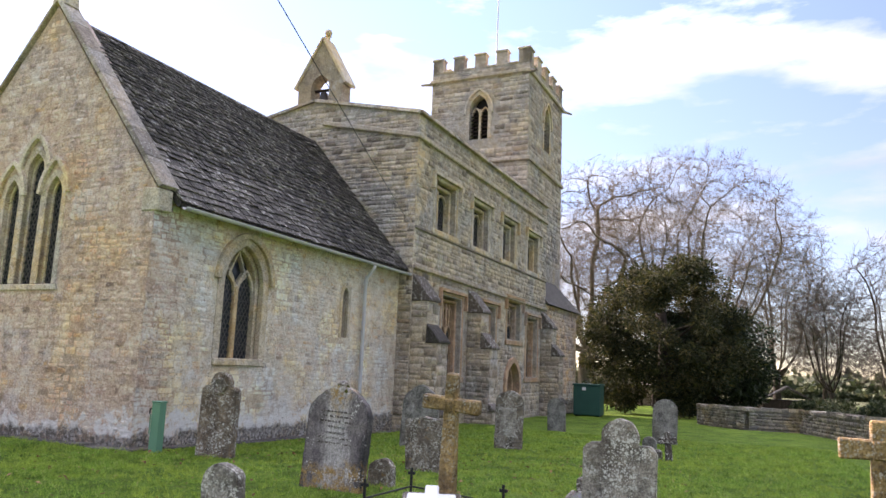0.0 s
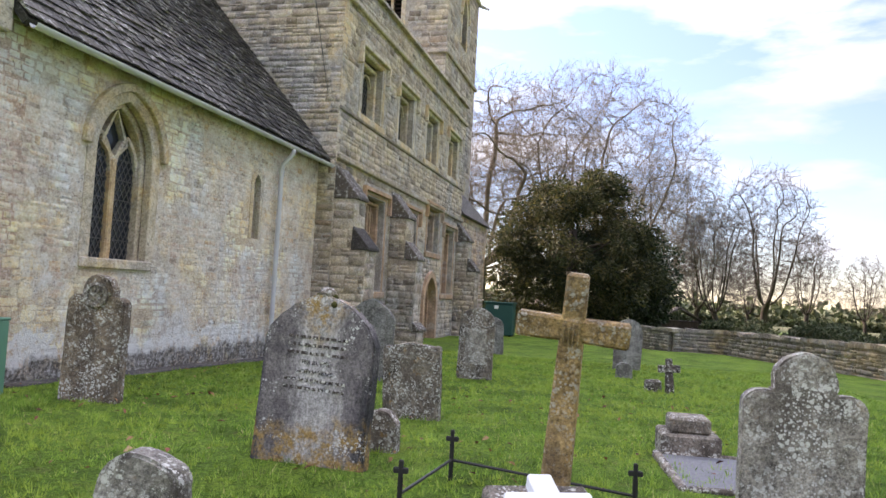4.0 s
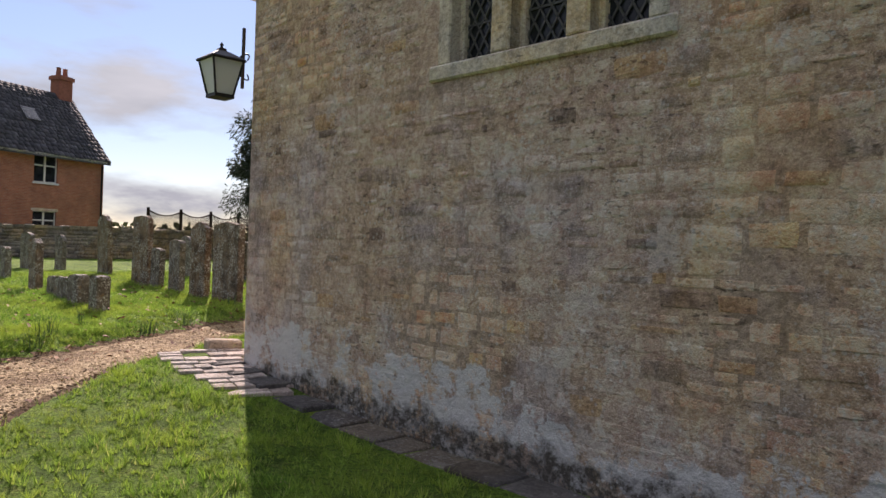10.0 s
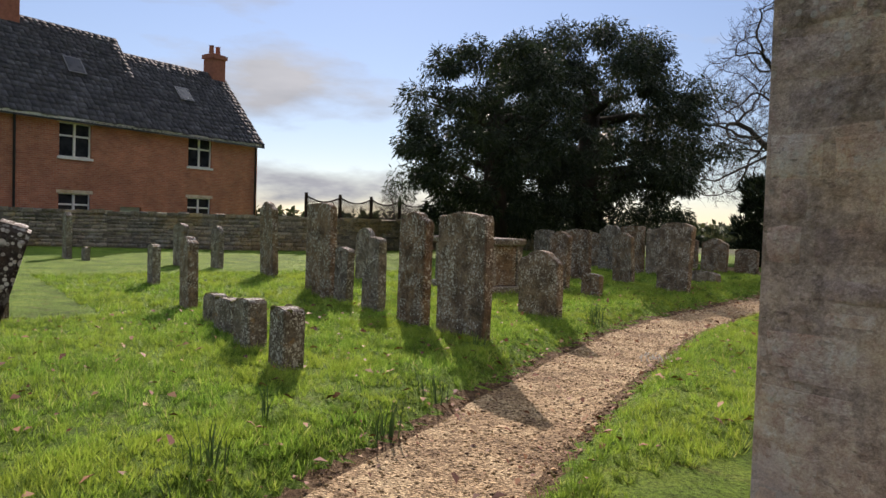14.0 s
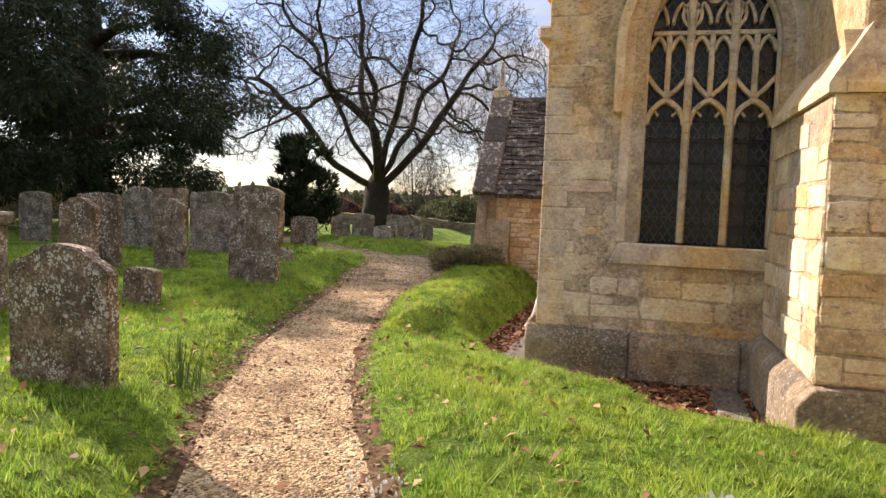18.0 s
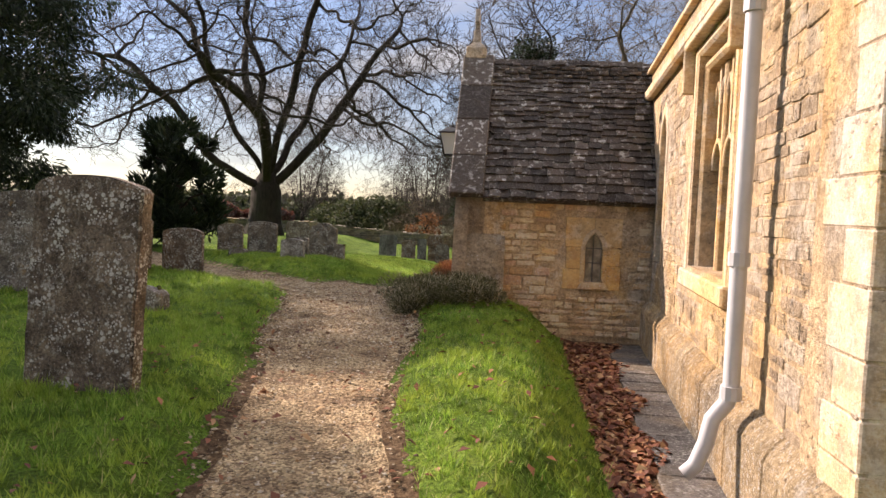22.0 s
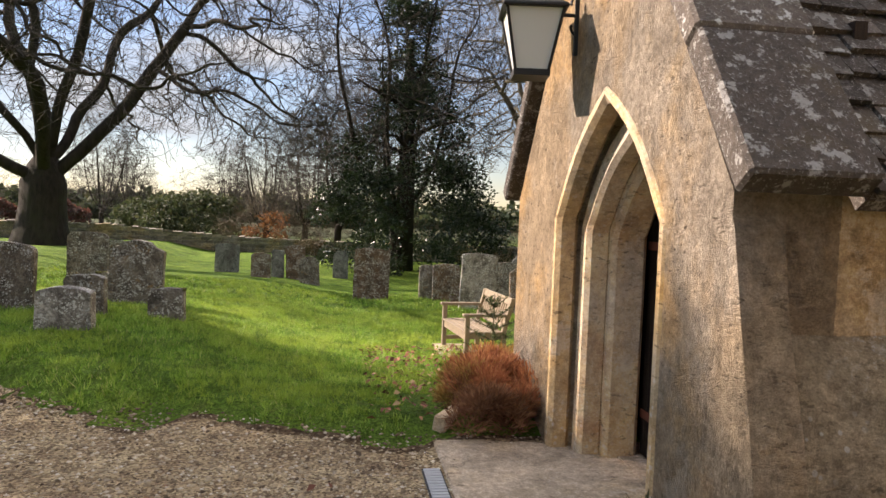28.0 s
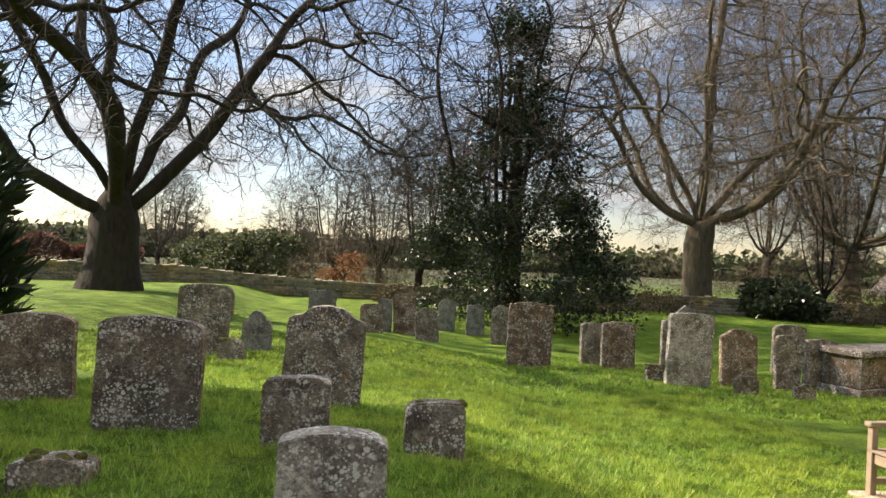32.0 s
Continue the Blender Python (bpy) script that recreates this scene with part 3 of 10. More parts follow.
M_MARBLE = plain("white_marble", (0.75, 0.75, 0.74), 0.5, var=0.2)
M_LEAD = plain("lead_grey", (0.10, 0.10, 0.105), 0.5, 0.2)
M_CABLE = plain("black_cable", (0.02, 0.02, 0.02), 0.6)
M_SLATESCRAP = plain("grey_stone_chips", (0.16, 0.16, 0.165), 0.8, var=0.8, scale=30, bump=0.8)
M_LAMPG = Nodes("frosted_lamp_glass", 0.35).done((0.62, 0.64, 0.62))
k = Nodes("dark_window_glass", 0.16, 0.3)
k.bump(k.noise(9, 3), 0.35, 0.01)
M_GLASS = k.done(k.ramp(k.noise(3, 3), (0.3, (0.012, 0.014, 0.018)), (0.7, (0.035, 0.038, 0.045))))
# light seen through the porch pane is put into its pale beige colour
k = Nodes("lit_through_window_glass", 0.2, 0.4)
k.bump(k.noise(9, 3), 0.3, 0.01)
M_GLASS_LIT = k.done(k.ramp(k.noise(6, 4), (0.35, (0.10, 0.09, 0.07)), (0.65, (0.34, 0.31, 0.25))))
M_CAME = plain("window_lead", (0.075, 0.073, 0.07), 0.6, 0.0)
k = Nodes("red_brick", 0.9, 0.2)
br = k.n.new("ShaderNodeTexBrick")
br.inputs["Scale"].default_value = 1.0
br.inputs["Brick Width"].default_value, br.inputs["Row Height"].default_value, br.inputs["Mortar Size"].default_value = 0.225, 0.075, 0.006
br.inputs["Color1"].default_value, br.inputs["Color2"].default_value, br.inputs["Mortar"].default_value = (0.44, 0.19, 0.12, 1), (0.33, 0.13, 0.085, 1), (0.42, 0.31, 0.24, 1)
tc = k.n.new("ShaderNodeTexCoord")
k.l.new(tc.outputs["UV"], br.inputs["Vector"])
M_BRICK = k.done(k.mix(0.35, br.outputs["Color"], k.ramp(k.noise(1.2, 5, 0.7), (0.3, (0.2, 0.16, 0.14)), (0.7, (0.8, 0.7, 0.62))), "OVERLAY"))
M_BRICKP = plain("chimney_brick", (0.34, 0.13, 0.085), 0.9, var=0.6, scale=8, bump=0.4)
M_TILE = slate_mat("house_slate", (0.045, 0.047, 0.055), (0.07, 0.072, 0.082), (0.06, 0.058, 0.055), 0.12)

# ---- mesh helpers ----


def link_mesh(name, verts, faces, mat, parent=None, label="", smooth=False):
    me = bpy.data.meshes.new(name)
    if isinstance(verts, np.ndarray):
        n = faces.shape[1]
        me.vertices.add(len(verts)), me.loops.add(faces.size), me.polygons.add(len(faces))
        me.vertices.foreach_set("co", verts.astype(np.float32).ravel())
        me.loops.foreach_set("vertex_index", faces.astype(np.int32).ravel())
        me.polygons.foreach_set("loop_start", np.arange(0, faces.size, n, dtype=np.int32))
        me.update(calc_edges=True)
    else:
        me.from_pydata([tuple(v) for v in verts], [], faces)
    if mat:
        me.materials.append(mat)
    if smooth:
        me.polygons.foreach_set("use_smooth", np.ones(len(me.polygons), dtype=bool))
    ob = new(name, me)
    if parent:
        ob.parent = parent
    return tagged(ob, label)


def thing(name, m, label, category, group="", kind=""):
    """An empty at the base of a thing."""
    ob = new(name)
    ob.empty_display_size = 0.1
    ob.matrix_world = m
    return tagged(ob, label, category, group, kind)


class G:
    """Collects solids for one mesh."""

    def __init__(self):
        self.v, self.f = [], []

    def add(self, vs, fs):
        o = len(self.v)
        self.v += [tuple(v) for v in vs]
        self.f += [tuple(i + o for i in f) for f in fs]
        return self

    def box(self, a, b, m=None):
        (x0, y0, z0), (x1, y1, z1) = a, b
        vs = [Vector(p) for p in ((x0, y0, z0), (x1, y0, z0), (x1, y1, z0), (x0, y1, z0), (x0, y0, z1), (x1, y0, z1), (x1, y1, z1), (x0, y1, z1))]
        if m:
            vs = [m @ v for v in vs]
        return self.add(vs, [(3, 2, 1, 0), (4, 5, 6, 7), (0, 1, 5, 4), (1, 2, 6, 5), (2, 3, 7, 6), (3, 0, 4, 7)])

    def loft(self, rings, cap=True, closed=True):
        n, o = len(rings[0]), len(self.v)
        for r in rings:
            self.v += [tuple(p) for p in r]
        for i in range(len(rings) - 1):
            for j in range(n if closed else n - 1):
                a, b = o + i * n + j, o + i * n + (j + 1) % n
                self.f.append((a, b, b + n, a + n))
        if cap:
            self.f.append(tuple(range(o + n - 1, o - 1, -1)))
            self.f.append(tuple(range(o + (len(rings) - 1) * n, o + len(rings) * n)))
        return self

    def tube(self, pts, rad, n=8, cap=True):
        pts = [Vector(p) for p in pts]
        rings = []
        for i, p in enumerate(pts):
            d = (pts[min(i + 1, len(pts) - 1)] - pts[max(i - 1, 0)]).normalized()
            a = d.orthogonal().normalized() if i == 0 else (a - d * a.dot(d)).normalized()
            b = d.cross(a)
            r = rad[i] if hasattr(rad, "__len__") else rad
            rings.append([p + (a * math.cos(2 * math.pi * j / n) + b * math.sin(2 * math.pi * j / n)) * r for j in range(n)])
        return self.loft(rings, cap)

    def lathe(self, prof, n=16, at=(0, 0, 0)):
        return self.loft([[Vector(at) + Vector((r * math.cos(2 * math.pi * j / n), r * math.sin(2 * math.pi * j / n), z)) for j in range(n)] for r, z in prof])

    def prism(self, poly, depth, to):
        """A polygon (s, z) with its front at h = depth and its back at h = 0, placed by to(s, z, h)."""
        d0, d1 = depth if hasattr(depth, "__len__") else (0, depth)
        return self.loft([[to(s, z, d0) for s, z in poly], [to(s, z, d1) for s, z in poly]])

    def strip(self, pts, width, depth, to):
        """A bar of rectangular section along a line (s, z) of a wall."""
        d0, d1 = depth if hasattr(depth, "__len__") else (0, depth)
        n = len(pts)
        rings = []
        for i, (s, z) in enumerate(pts):
            a, b = pts[max(i - 1, 0)], pts[min(i + 1, n - 1)]
            dx, dz = b[0] - a[0], b[1] - a[1]
            q = math.hypot(dx, dz) or 1
            nx, nz = -dz / q * width / 2, dx / q * width / 2
            rings.append([to(s - nx, z - nz, d0), to(s + nx, z + nz, d0), to(s + nx, z + nz, d1), to(s - nx, z - nz, d1)])
        return self.loft(rings)

    def mesh(self, name, mat, parent=None, label="", bevel=0.0, smooth=False, seg=1):
        ob = link_mesh(name, self.v, self.f, mat, parent, label, smooth)
        bm = bmesh.new()
        bm.from_mesh(ob.data)
        bmesh.ops.recalc_face_normals(bm, faces=bm.faces)
        if bevel:
            es = [e for e in bm.edges if len(e.link_faces) == 2 and e.calc_face_angle(0) > 0.5]
            bmesh.ops.bevel(bm, geom=es, offset=bevel, segments=seg, affect="EDGES", clamp_overlap=True)
        bm.to_mesh(ob.data)
        bm.free()
        return ob


class Face:
    """A wall's plane: s along it, z up, h out of it."""

    def __init__(self, o, d, out):
        self.o, self.d, self.n = Vector((*o, 0)), Vector((*d, 0)).normalized(), Vector((*out, 0)).normalized()

    def __call__(self, s, z, h=0.0):
        return self.o + self.d * s + self.n * h + Vector((0, 0, z))


def arch(s0, s1, z0, zs, za, n=8):
    """The outline of a pointed opening from its sill, counter-clockwise."""
    c, w = (s0 + s1) / 2, (s1 - s0) / 2
    rise = za - zs
    R = (w * w + rise * rise) / (2 * w)
    pts = [(s0, z0), (s1, z0)]
    a1 = math.asin(min(1, rise / R))
    for i in range(n + 1):
        a = a1 * i / n
        pts.append((s1 - R + R * math.cos(a), zs + R * math.sin(a)))
    for i in range(n - 1, -1, -1):
        a = a1 * i / n
        pts.append((s0 + R - R * math.cos(a), zs + R * math.sin(a)))
    return pts


def arc_line(s0, s1, zs, za, n=8):
    return arch(s0, s1, zs - 1, zs, za, n)[2:]


def rect(s0, s1, z0, z1):
    return [(s0, z0), (s1, z0), (s1, z1), (s0, z1)]


def grow(poly, d):
    cs, cz = sum(p[0] for p in poly) / len(poly), sum(p[1] for p in poly) / len(poly)
    w, h = max(abs(p[0] - cs) for p in poly), max(abs(p[1] - cz) for p in poly)
    return [(cs + (p[0] - cs) * (1 + d / w), cz + (p[1] - cz) * (1 + d / h)) for p in poly]


def inside(poly, s, z):
    hit = False
    for i in range(len(poly)):
        (a, b), (c, d) = poly[i - 1], poly[i]
        if (b > z) != (d > z) and s < (c - a) * (z - b) / (d - b) + a:
            hit = not hit
    return hit


def wall_mesh(name, face, outline, holes, thick, mat, parent, label=""):
    """A wall with openings that go through it."""
    bm = bmesh.new()
    loops = []
    for poly in [outline] + holes:
        vs = [bm.verts.new(face(s, z, 0)) for s, z in poly]
        loops.append((vs, [bm.edges.new((vs[i - 1], vs[i])) for i in range(len(vs))]))
    bmesh.ops.triangle_fill(bm, use_beauty=True, use_dissolve=False, edges=[e for _, es in loops for e in es])
    front = list(bm.faces)
    back = {v: bm.verts.new(v.co - face.n * thick) for v in list(bm.verts)}
    for f in front:
        bm.faces.new([back[v] for v in reversed(f.verts)])
    for vs, _ in loops:
        for i in range(len(vs)):
            bm.faces.new((vs[i - 1], vs[i], back[vs[i]], back[vs[i - 1]]))
    bmesh.ops.recalc_face_normals(bm, faces=bm.faces)
    me = bpy.data.meshes.new(name)
    bm.to_mesh(me)
    bm.free()
    me.materials.append(mat)
    ob = new(name, me)
    ob.parent = parent
    return tagged(ob, label)


STONE_SHAPES = []


def stone_shape(seed):
    """A unit stone: s and z in 0..1, h in 0..1, with a hacked, slightly domed face."""
    r = random.Random(seed)
    j = lambda a: r.uniform(-a, a)
    base = [(0, 0), (1, 0), (1, 1), (0, 1)]
    ring = [(0.04 + j(0.03), 0.07 + j(0.06)), (0.5, 0.05 + j(0.05)), (0.96 + j(0.03), 0.07 + j(0.06)), (0.97 + j(0.02), 0.5), (0.96 + j(0.03), 0.93 + j(0.06)), (0.5, 0.95 + j(0.04)), (0.04 + j(0.03), 0.93 + j(0.06)), (0.03 + j(0.02), 0.5)]
    vs = [(s, z, 0.75 + j(0.25)) for s, z in ring] + [(0.5 + (s - 0.5) * 1.06, 0.5 + (z - 0.5) * 1.12, -0.3) for s, z in ring] + [(0.5 + j(0.15), 0.5 + j(0.1), 0.95)]
    fs = [(i, (i + 1) % 8, 16) for i in range(8)] + [(8 + i, 8 + (i + 1) % 8, (i + 1) % 8, i) for i in range(8)]
    return vs, fs


STONE_SHAPES = [stone_shape(i) for i in range(14)]
STONE_ARR = [np.array(v) for v, _ in STONE_SHAPES]
STONE_FACES = np.array([(i, (i + 1) % 8, 16) for i in range(8)] + [q for i in range(8) for q in ((8 + i, 8 + (i + 1) % 8, (i + 1) % 8), (8 + i, (i + 1) % 8, i))])
STONE_MESH = {}


def courses(outline, holes, zr, ch, sl, seed, joint=0.012, uneven=0.0):
    """Rectangles (s0, s1, z0, z1) of coursed stones within an outline, clear of its openings."""
    r = random.Random(seed)
    z, z1 = zr
    smin, smax = min(p[0] for p in outline), max(p[0] for p in outline)
    out = []
    while z < z1 - 0.04:
        h = r.uniform(*ch)
        s = smin - r.uniform(0, 0.2)
        while s < smax:
            w = r.uniform(*sl) * (0.7 + h / ch[1] * 0.5)
            a, b, c, d = max(s, smin) + joint / 2, min(s + w, smax) - joint / 2, z + joint / 2, z + h - joint / 2
            s += w
            if b - a < 0.05:
                continue
            pts = [(a, c), (b, c), (b, d), (a, d), ((a + b) / 2, (c + d) / 2), ((a + b) / 2, d), ((a + b) / 2, c)]
            if all(inside(outline, *p) for p in pts) and not any(inside(h_, *p) for h_ in holes for p in pts):
                q = r.random()
                c += r.uniform(-0.25, 0.25) * joint + r.uniform(-1, 1) * uneven
                d += r.uniform(-1, 1) * uneven
                if uneven and q > 0.9:
                    continue
                if q < 0.16 and d - c > 0.1:
                    m = c + (d - c) * r.uniform(0.4, 0.6)
                    out += [(a, b, c, m - joint / 2), (a, a + (b - a) * r.uniform(0.4, 1.0), m + joint / 2, d)]
                elif q < 0.3 and d - c > 0.08:
                    out.append((a + r.uniform(0, 0.03), b - r.uniform(0, 0.03), c + r.uniform(0, 0.02), d - r.uniform(0, 0.03)))
                else:
                    out.append((a, b, c, d))
        z += h
    return out


def lay(face, rects, proud, mat, parent, near, name="stone", rest="rubble_facing", seed=1, label=""):
    """Stones on a wall: those that near(s, z) picks are parts, at most 300; the rest are one mesh."""
    r = random.Random(seed)
    rest_v, rest_f, n, o = [], [], 0, 0
    R = Matrix((face.d, Vector((0, 0, 1)), face.n)).transposed().to_4x4()
    for a, b, c, d in rects:
        k_, p = r.randrange(14), proud * r.uniform(0.4, 1.4)
        tilt = r.uniform(-0.05, 0.05)
        if near and n < 300 and near((a + b) / 2, (c + d) / 2):
            if (k_, mat.name) not in STONE_MESH:
                me = bpy.data.meshes.new(name)
                me.from_pydata(*[STONE_SHAPES[k_][0], [], STONE_SHAPES[k_][1]])
                me.materials.append(mat)
                STONE_MESH[(k_, mat.name)] = me
            ob = new(name, STONE_MESH[(k_, mat.name)])
            ob.parent = parent
            ob.matrix_world = Matrix.Translation(face(a, c, 0)) @ R @ Matrix(((b - a, 0, 0, 0), (tilt * (b - a), d - c, 0, 0), (0, 0, p, 0), (0, 0, 0, 1)))
            n += 1
        else:
            q = STONE_ARR[k_] * np.array((b - a, d - c, p)) + np.array((a, c, 0))
            q[:, 1] += (STONE_ARR[k_][:, 0] - 0.5) * tilt * (b - a)
            rest_v.append(np.array(face.o) + q[:, :1] * np.array(face.d) + q[:, 1:2] * np.array((0, 0, 1.0)) + q[:, 2:] * np.array(face.n))
            rest_f.append(STONE_FACES + o)
            o += 17
    if rest_v:
        tagged(link_mesh(rest, np.concatenate(rest_v), np.concatenate(rest_f), mat, parent, label), kind="stuff")


def slab_rows(origin, along, up, out, length, rise, row, wid, thick, mat, parent, seed, near=None, trim=None):
    """Overlapping stone slates on a slope. origin: the eave's start; along, up, out: unit vectors."""
    r = random.Random(seed)
    along, up, out = Vector(along), Vector(up), Vector(out)
    t, i, n, o = 0.0, 0, 0, 0
    rv, rf = [], []
    F = np.array([(0, 1, 2), (0, 2, 3), (4, 6, 5), (4, 7, 6), (0, 5, 1), (0, 4, 5), (1, 6, 2), (1, 5, 6), (2, 7, 3), (2, 6, 7), (3, 4, 0), (3, 7, 4)])
    cache = {}
    while t < rise:
        rr = row * (1.25 - 0.5 * t / rise)
        s = -r.uniform(0, wid)
        while s < length:
            w = wid * r.uniform(0.6, 1.4)
            a, b = max(s, 0), min(s + w, length)
            s += w
            if b - a < 0.05 or (trim and not trim((a + b) / 2, t + rr / 2)):
                continue
            e = min(t + rr * 1.5, rise)
            lift, th, drop = r.uniform(0.0, 0.02), thick * r.uniform(0.6, 1.6), r.uniform(-0.018, 0.03)
            skew = r.uniform(-0.012, 0.012)
            lo = [(a + 0.004, t - drop, thick * 1.7 + lift), (b - 0.004, t - drop + skew, thick * 1.7 + lift), (b - 0.004, e, 0.004), (a + 0.004, e, 0.004)]
            q = [origin + along * x + up * y + out * h for x, y, h in lo] + [origin + along * x + up * y + out * (h + th) for x, y, h in lo]
            if near and n < 300 and near((a + b) / 2, t):
                me = bpy.data.meshes.new("roof_slate")
                me.from_pydata([tuple(v) for v in q], [], [tuple(int(i_) for i_ in f) for f in F])
                me.materials.append(mat)
                ob = new("roof_slate", me)
                ob.parent = parent
                ob.matrix_parent_inverse = parent.matrix_world.inverted()
                n += 1
            else:
                rv.append(np.array(q)), rf.append(F + o)
                o += 8
        t += rr
        i += 1
    if rv:
        ob = link_mesh("slating", np.concatenate(rv), np.concatenate(rf), mat, parent)
        tagged(ob, kind="stuff")


# ---- ground ----
def ss(a, b, x):
    t = min(1.0, max(0.0, (x - a) / (b - a)))
    return t * t * (3 - 2 * t)


PATH_A = [(-11.5, 2.5), (-14.6, 5.9), (-16.6, 7.6), (-18.05, 8.95), (-18.95, 10.6), (-19.8, 12.15), (-20.45, 13.3), (-21.25, 14.9), (-21.85, 16.1), (-22.55, 17.95), (-23.2, 20.3), (-23.5, 21.6), (-24.15, 25.2), (-24.6, 27.6), (-24.6, 28.9)]
PATH_B = [(-22.9, 28.6), (-24.4, 28.7), (-26.3, 29.4), (-28.3, 30.8), (-31.0, 33.5), (-36.0, 38.0)]


def seg_dist(line, x, y):
    best = 1e9
    for (a, b), (c, d) in zip(line, line[1:]):
        u, v = c - a, d - b
        t = max(0, min(1, ((x - a) * u + (y - b) * v) / (u * u + v * v)))
        best = min(best, math.hypot(x - a - t * u, y - b - t * v))
    return best


def path_half(y):
    """Half the width of the path, which opens out towards the porch."""
    return 0.58 + 0.34 * ss(21.5, 25.5, y) + 0.12 * ss(26, 28, y)


def path_d(x, y):
    """How far outside the gravel a place is (negative: on it)."""
    if x > -9 or y > 40 or x < -38:
        return 9.0
    return min(seg_dist(PATH_A, x, y) - path_half(y), seg_dist(PATH_B, x, y) - (1.15 if x > -26 else 0.85))


TRENCH = [(-21.5, 28.4), (-21.48, 20.6), (-21.1, 19.75), (-19.35, 18.55), (-19.2, 17.5), (-18.9, 16.7), (-16.0, 16.7), (-16.0, 28.4)]


def trench_d(x, y):
    """How far inside the dry area along the aisle a place is."""
    return seg_dist(TRENCH[:6], x, y) if inside(TRENCH, x, y) else -seg_dist(TRENCH[:6], x, y)


def ground(x, y):
    zn = max(-0.75, -0.04 - 0.017 * max(0.0, y - 6))
    # the lawn falls to the west and north; the great tree stands on higher ground
    fall = max(0.27 * ss(-27, -23.6, x) * ss(29, 33, y), 0.045 * max(0.0, min(x + 28, 9.0)) * ss(31, 38, y)) * (1 - ss(50, 58, y))
    zr = 0.2 - 0.062 * max(0.0, min(y - 32.5, 19.5)) + 0.12 * ss(-25, -27, x) * ss(30, 33, y) - fall
    zl = 0.2 - 0.02 * max(0.0, min(y, 70) - 32)
    zs = zl + (zr - zl) * ss(-33.5, -30.5, x)
    m = ss(-13.5, -19.5, x)
    z = zn + (zs - zn) * m
    z += 0.035 * noise.noise((x * 0.35, y * 0.35, 3.1)) + 0.012 * noise.noise((x * 1.7, y * 1.7, 7.7))
    d = path_d(x, y)
    if d < 1.0:
        zp = 0.0 + 0.012 * noise.noise((x * 1.3, y * 1.3, 1.0))
        z = zp + (z - zp) * ss(-0.12, 0.42, d)
    # the dry area along the aisle
    if -22 < x < -16.5 and 16.5 < y < 28.5:
        td = trench_d(x, y)
        b = 0.64 * ss(-2.0, -0.15, td) * (1 - ss(19.5, 21.5, y)) * max(0.0, min(1.0, d / 0.5))
        z += (-0.38 - z) * max(b, ss(-0.6, 0.28, td))
    if -9.95 < x < -8 and 9 < y < 20:
        z = min(z, -0.08 - 0.03 * max(0, y - 10))
    r = math.hypot(x + 15, y - 20)
    if r > 75:
        z += -5.0 * ss(75, 260, r) + ss(500, 1600, r) * (13 + 16 * noise.noise((x * 0.0011, y * 0.0011, 2.0)))
    return z


def axis(lo, hi, step, far):
    a = list(np.arange(lo, hi + 1e-6, step))
    s, p, q = step, lo, hi
    out_l, out_r = [], []
    while p > lo - far:
        s *= 1.22
        p -= s
        q += s
        out_l.append(p), out_r.append(q)
    return out_l[::-1] + a + out_r


gx, gy = axis(-32, 2, 0.22, 2600), axis(-2, 46, 0.22, 2600)
gv = np.array([(x, y, ground(x, y)) for y in gy for x in gx])
nx_, ny_ = len(gx), len(gy)
ii = (np.arange(ny_ - 1)[:, None] * nx_ + np.arange(nx_ - 1)[None, :]).ravel()
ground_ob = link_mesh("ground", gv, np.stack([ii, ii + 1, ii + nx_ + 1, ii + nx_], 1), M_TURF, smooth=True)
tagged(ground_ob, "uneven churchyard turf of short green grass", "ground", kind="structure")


def ribbon(name, line, half, step=0.2, cols=9, mat=M_GRAVEL, lift=0.022):
    pts = []
    for (a, b), (c, d) in zip(line, line[1:]):
        n = max(1, int(math.hypot(c - a, d - b) / step))
        pts += [(a + (c - a) * i / n, b + (d - b) * i / n) for i in range(n)]
    pts.append(line[-1])
    vs, fs = [], []
    for i, (x, y) in enumerate(pts):
        a, b = pts[max(0, i - 3)], pts[min(len(pts) - 1, i + 3)]
        q = math.hypot(b[0] - a[0], b[1] - a[1])
        nx, ny = -(b[1] - a[1]) / q, (b[0] - a[0]) / q
        h = half(x, y)
        for j in range(cols):
            u = j / (cols - 1) * 2 - 1
            w = h * (1 + 0.16 * noise.noise((x * 1.1, y * 1.1, 5 + (u > 0)))) + 0.12
            X, Y = x + nx * u * w, y + ny * u * w
            vs.append((X, Y, ground(X, Y) + (lift if abs(u) < 0.99 else -0.03)))
        if i:
            fs += [((i - 1) * cols + j, (i - 1) * cols + j + 1, i * cols + j + 1, i * cols + j) for j in range(cols - 1)]
    return link_mesh(name, np.array(vs), np.array(fs), mat, smooth=True)


tagged(ribbon("gravel_path", PATH_A, lambda x, y: path_half(y)), "winding path of trodden tan gravel and earth", "path", kind="structure")
tagged(ribbon("gravel_path", PATH_B, lambda x, y: 1.15 if x > -26 else 0.85), "gravel turning space before the porch", "path", kind="structure")
tagged(ribbon("path_margin", PATH_A, lambda x, y: path_half(y) + 0.08, mat=M_MARGIN, lift=0.014), "strip of dark earth and rotted leaves along the path", "path", kind="structure")
tagged(ribbon("path_margin", PATH_B, lambda x, y: 1.22 if x > -26 else 0.92, mat=M_MARGIN, lift=0.014), "strip of dark earth along the gravel", "path", kind="structure")

# ---- the church ----
CA = radians(3.5)
CO, CU, CV = Vector((-9.9, 9.97)), Vector((math.sin(CA), math.cos(CA))), Vector((-math.cos(CA), math.sin(CA)))


def cp(u, v):
    return CO + CU * u + CV * v


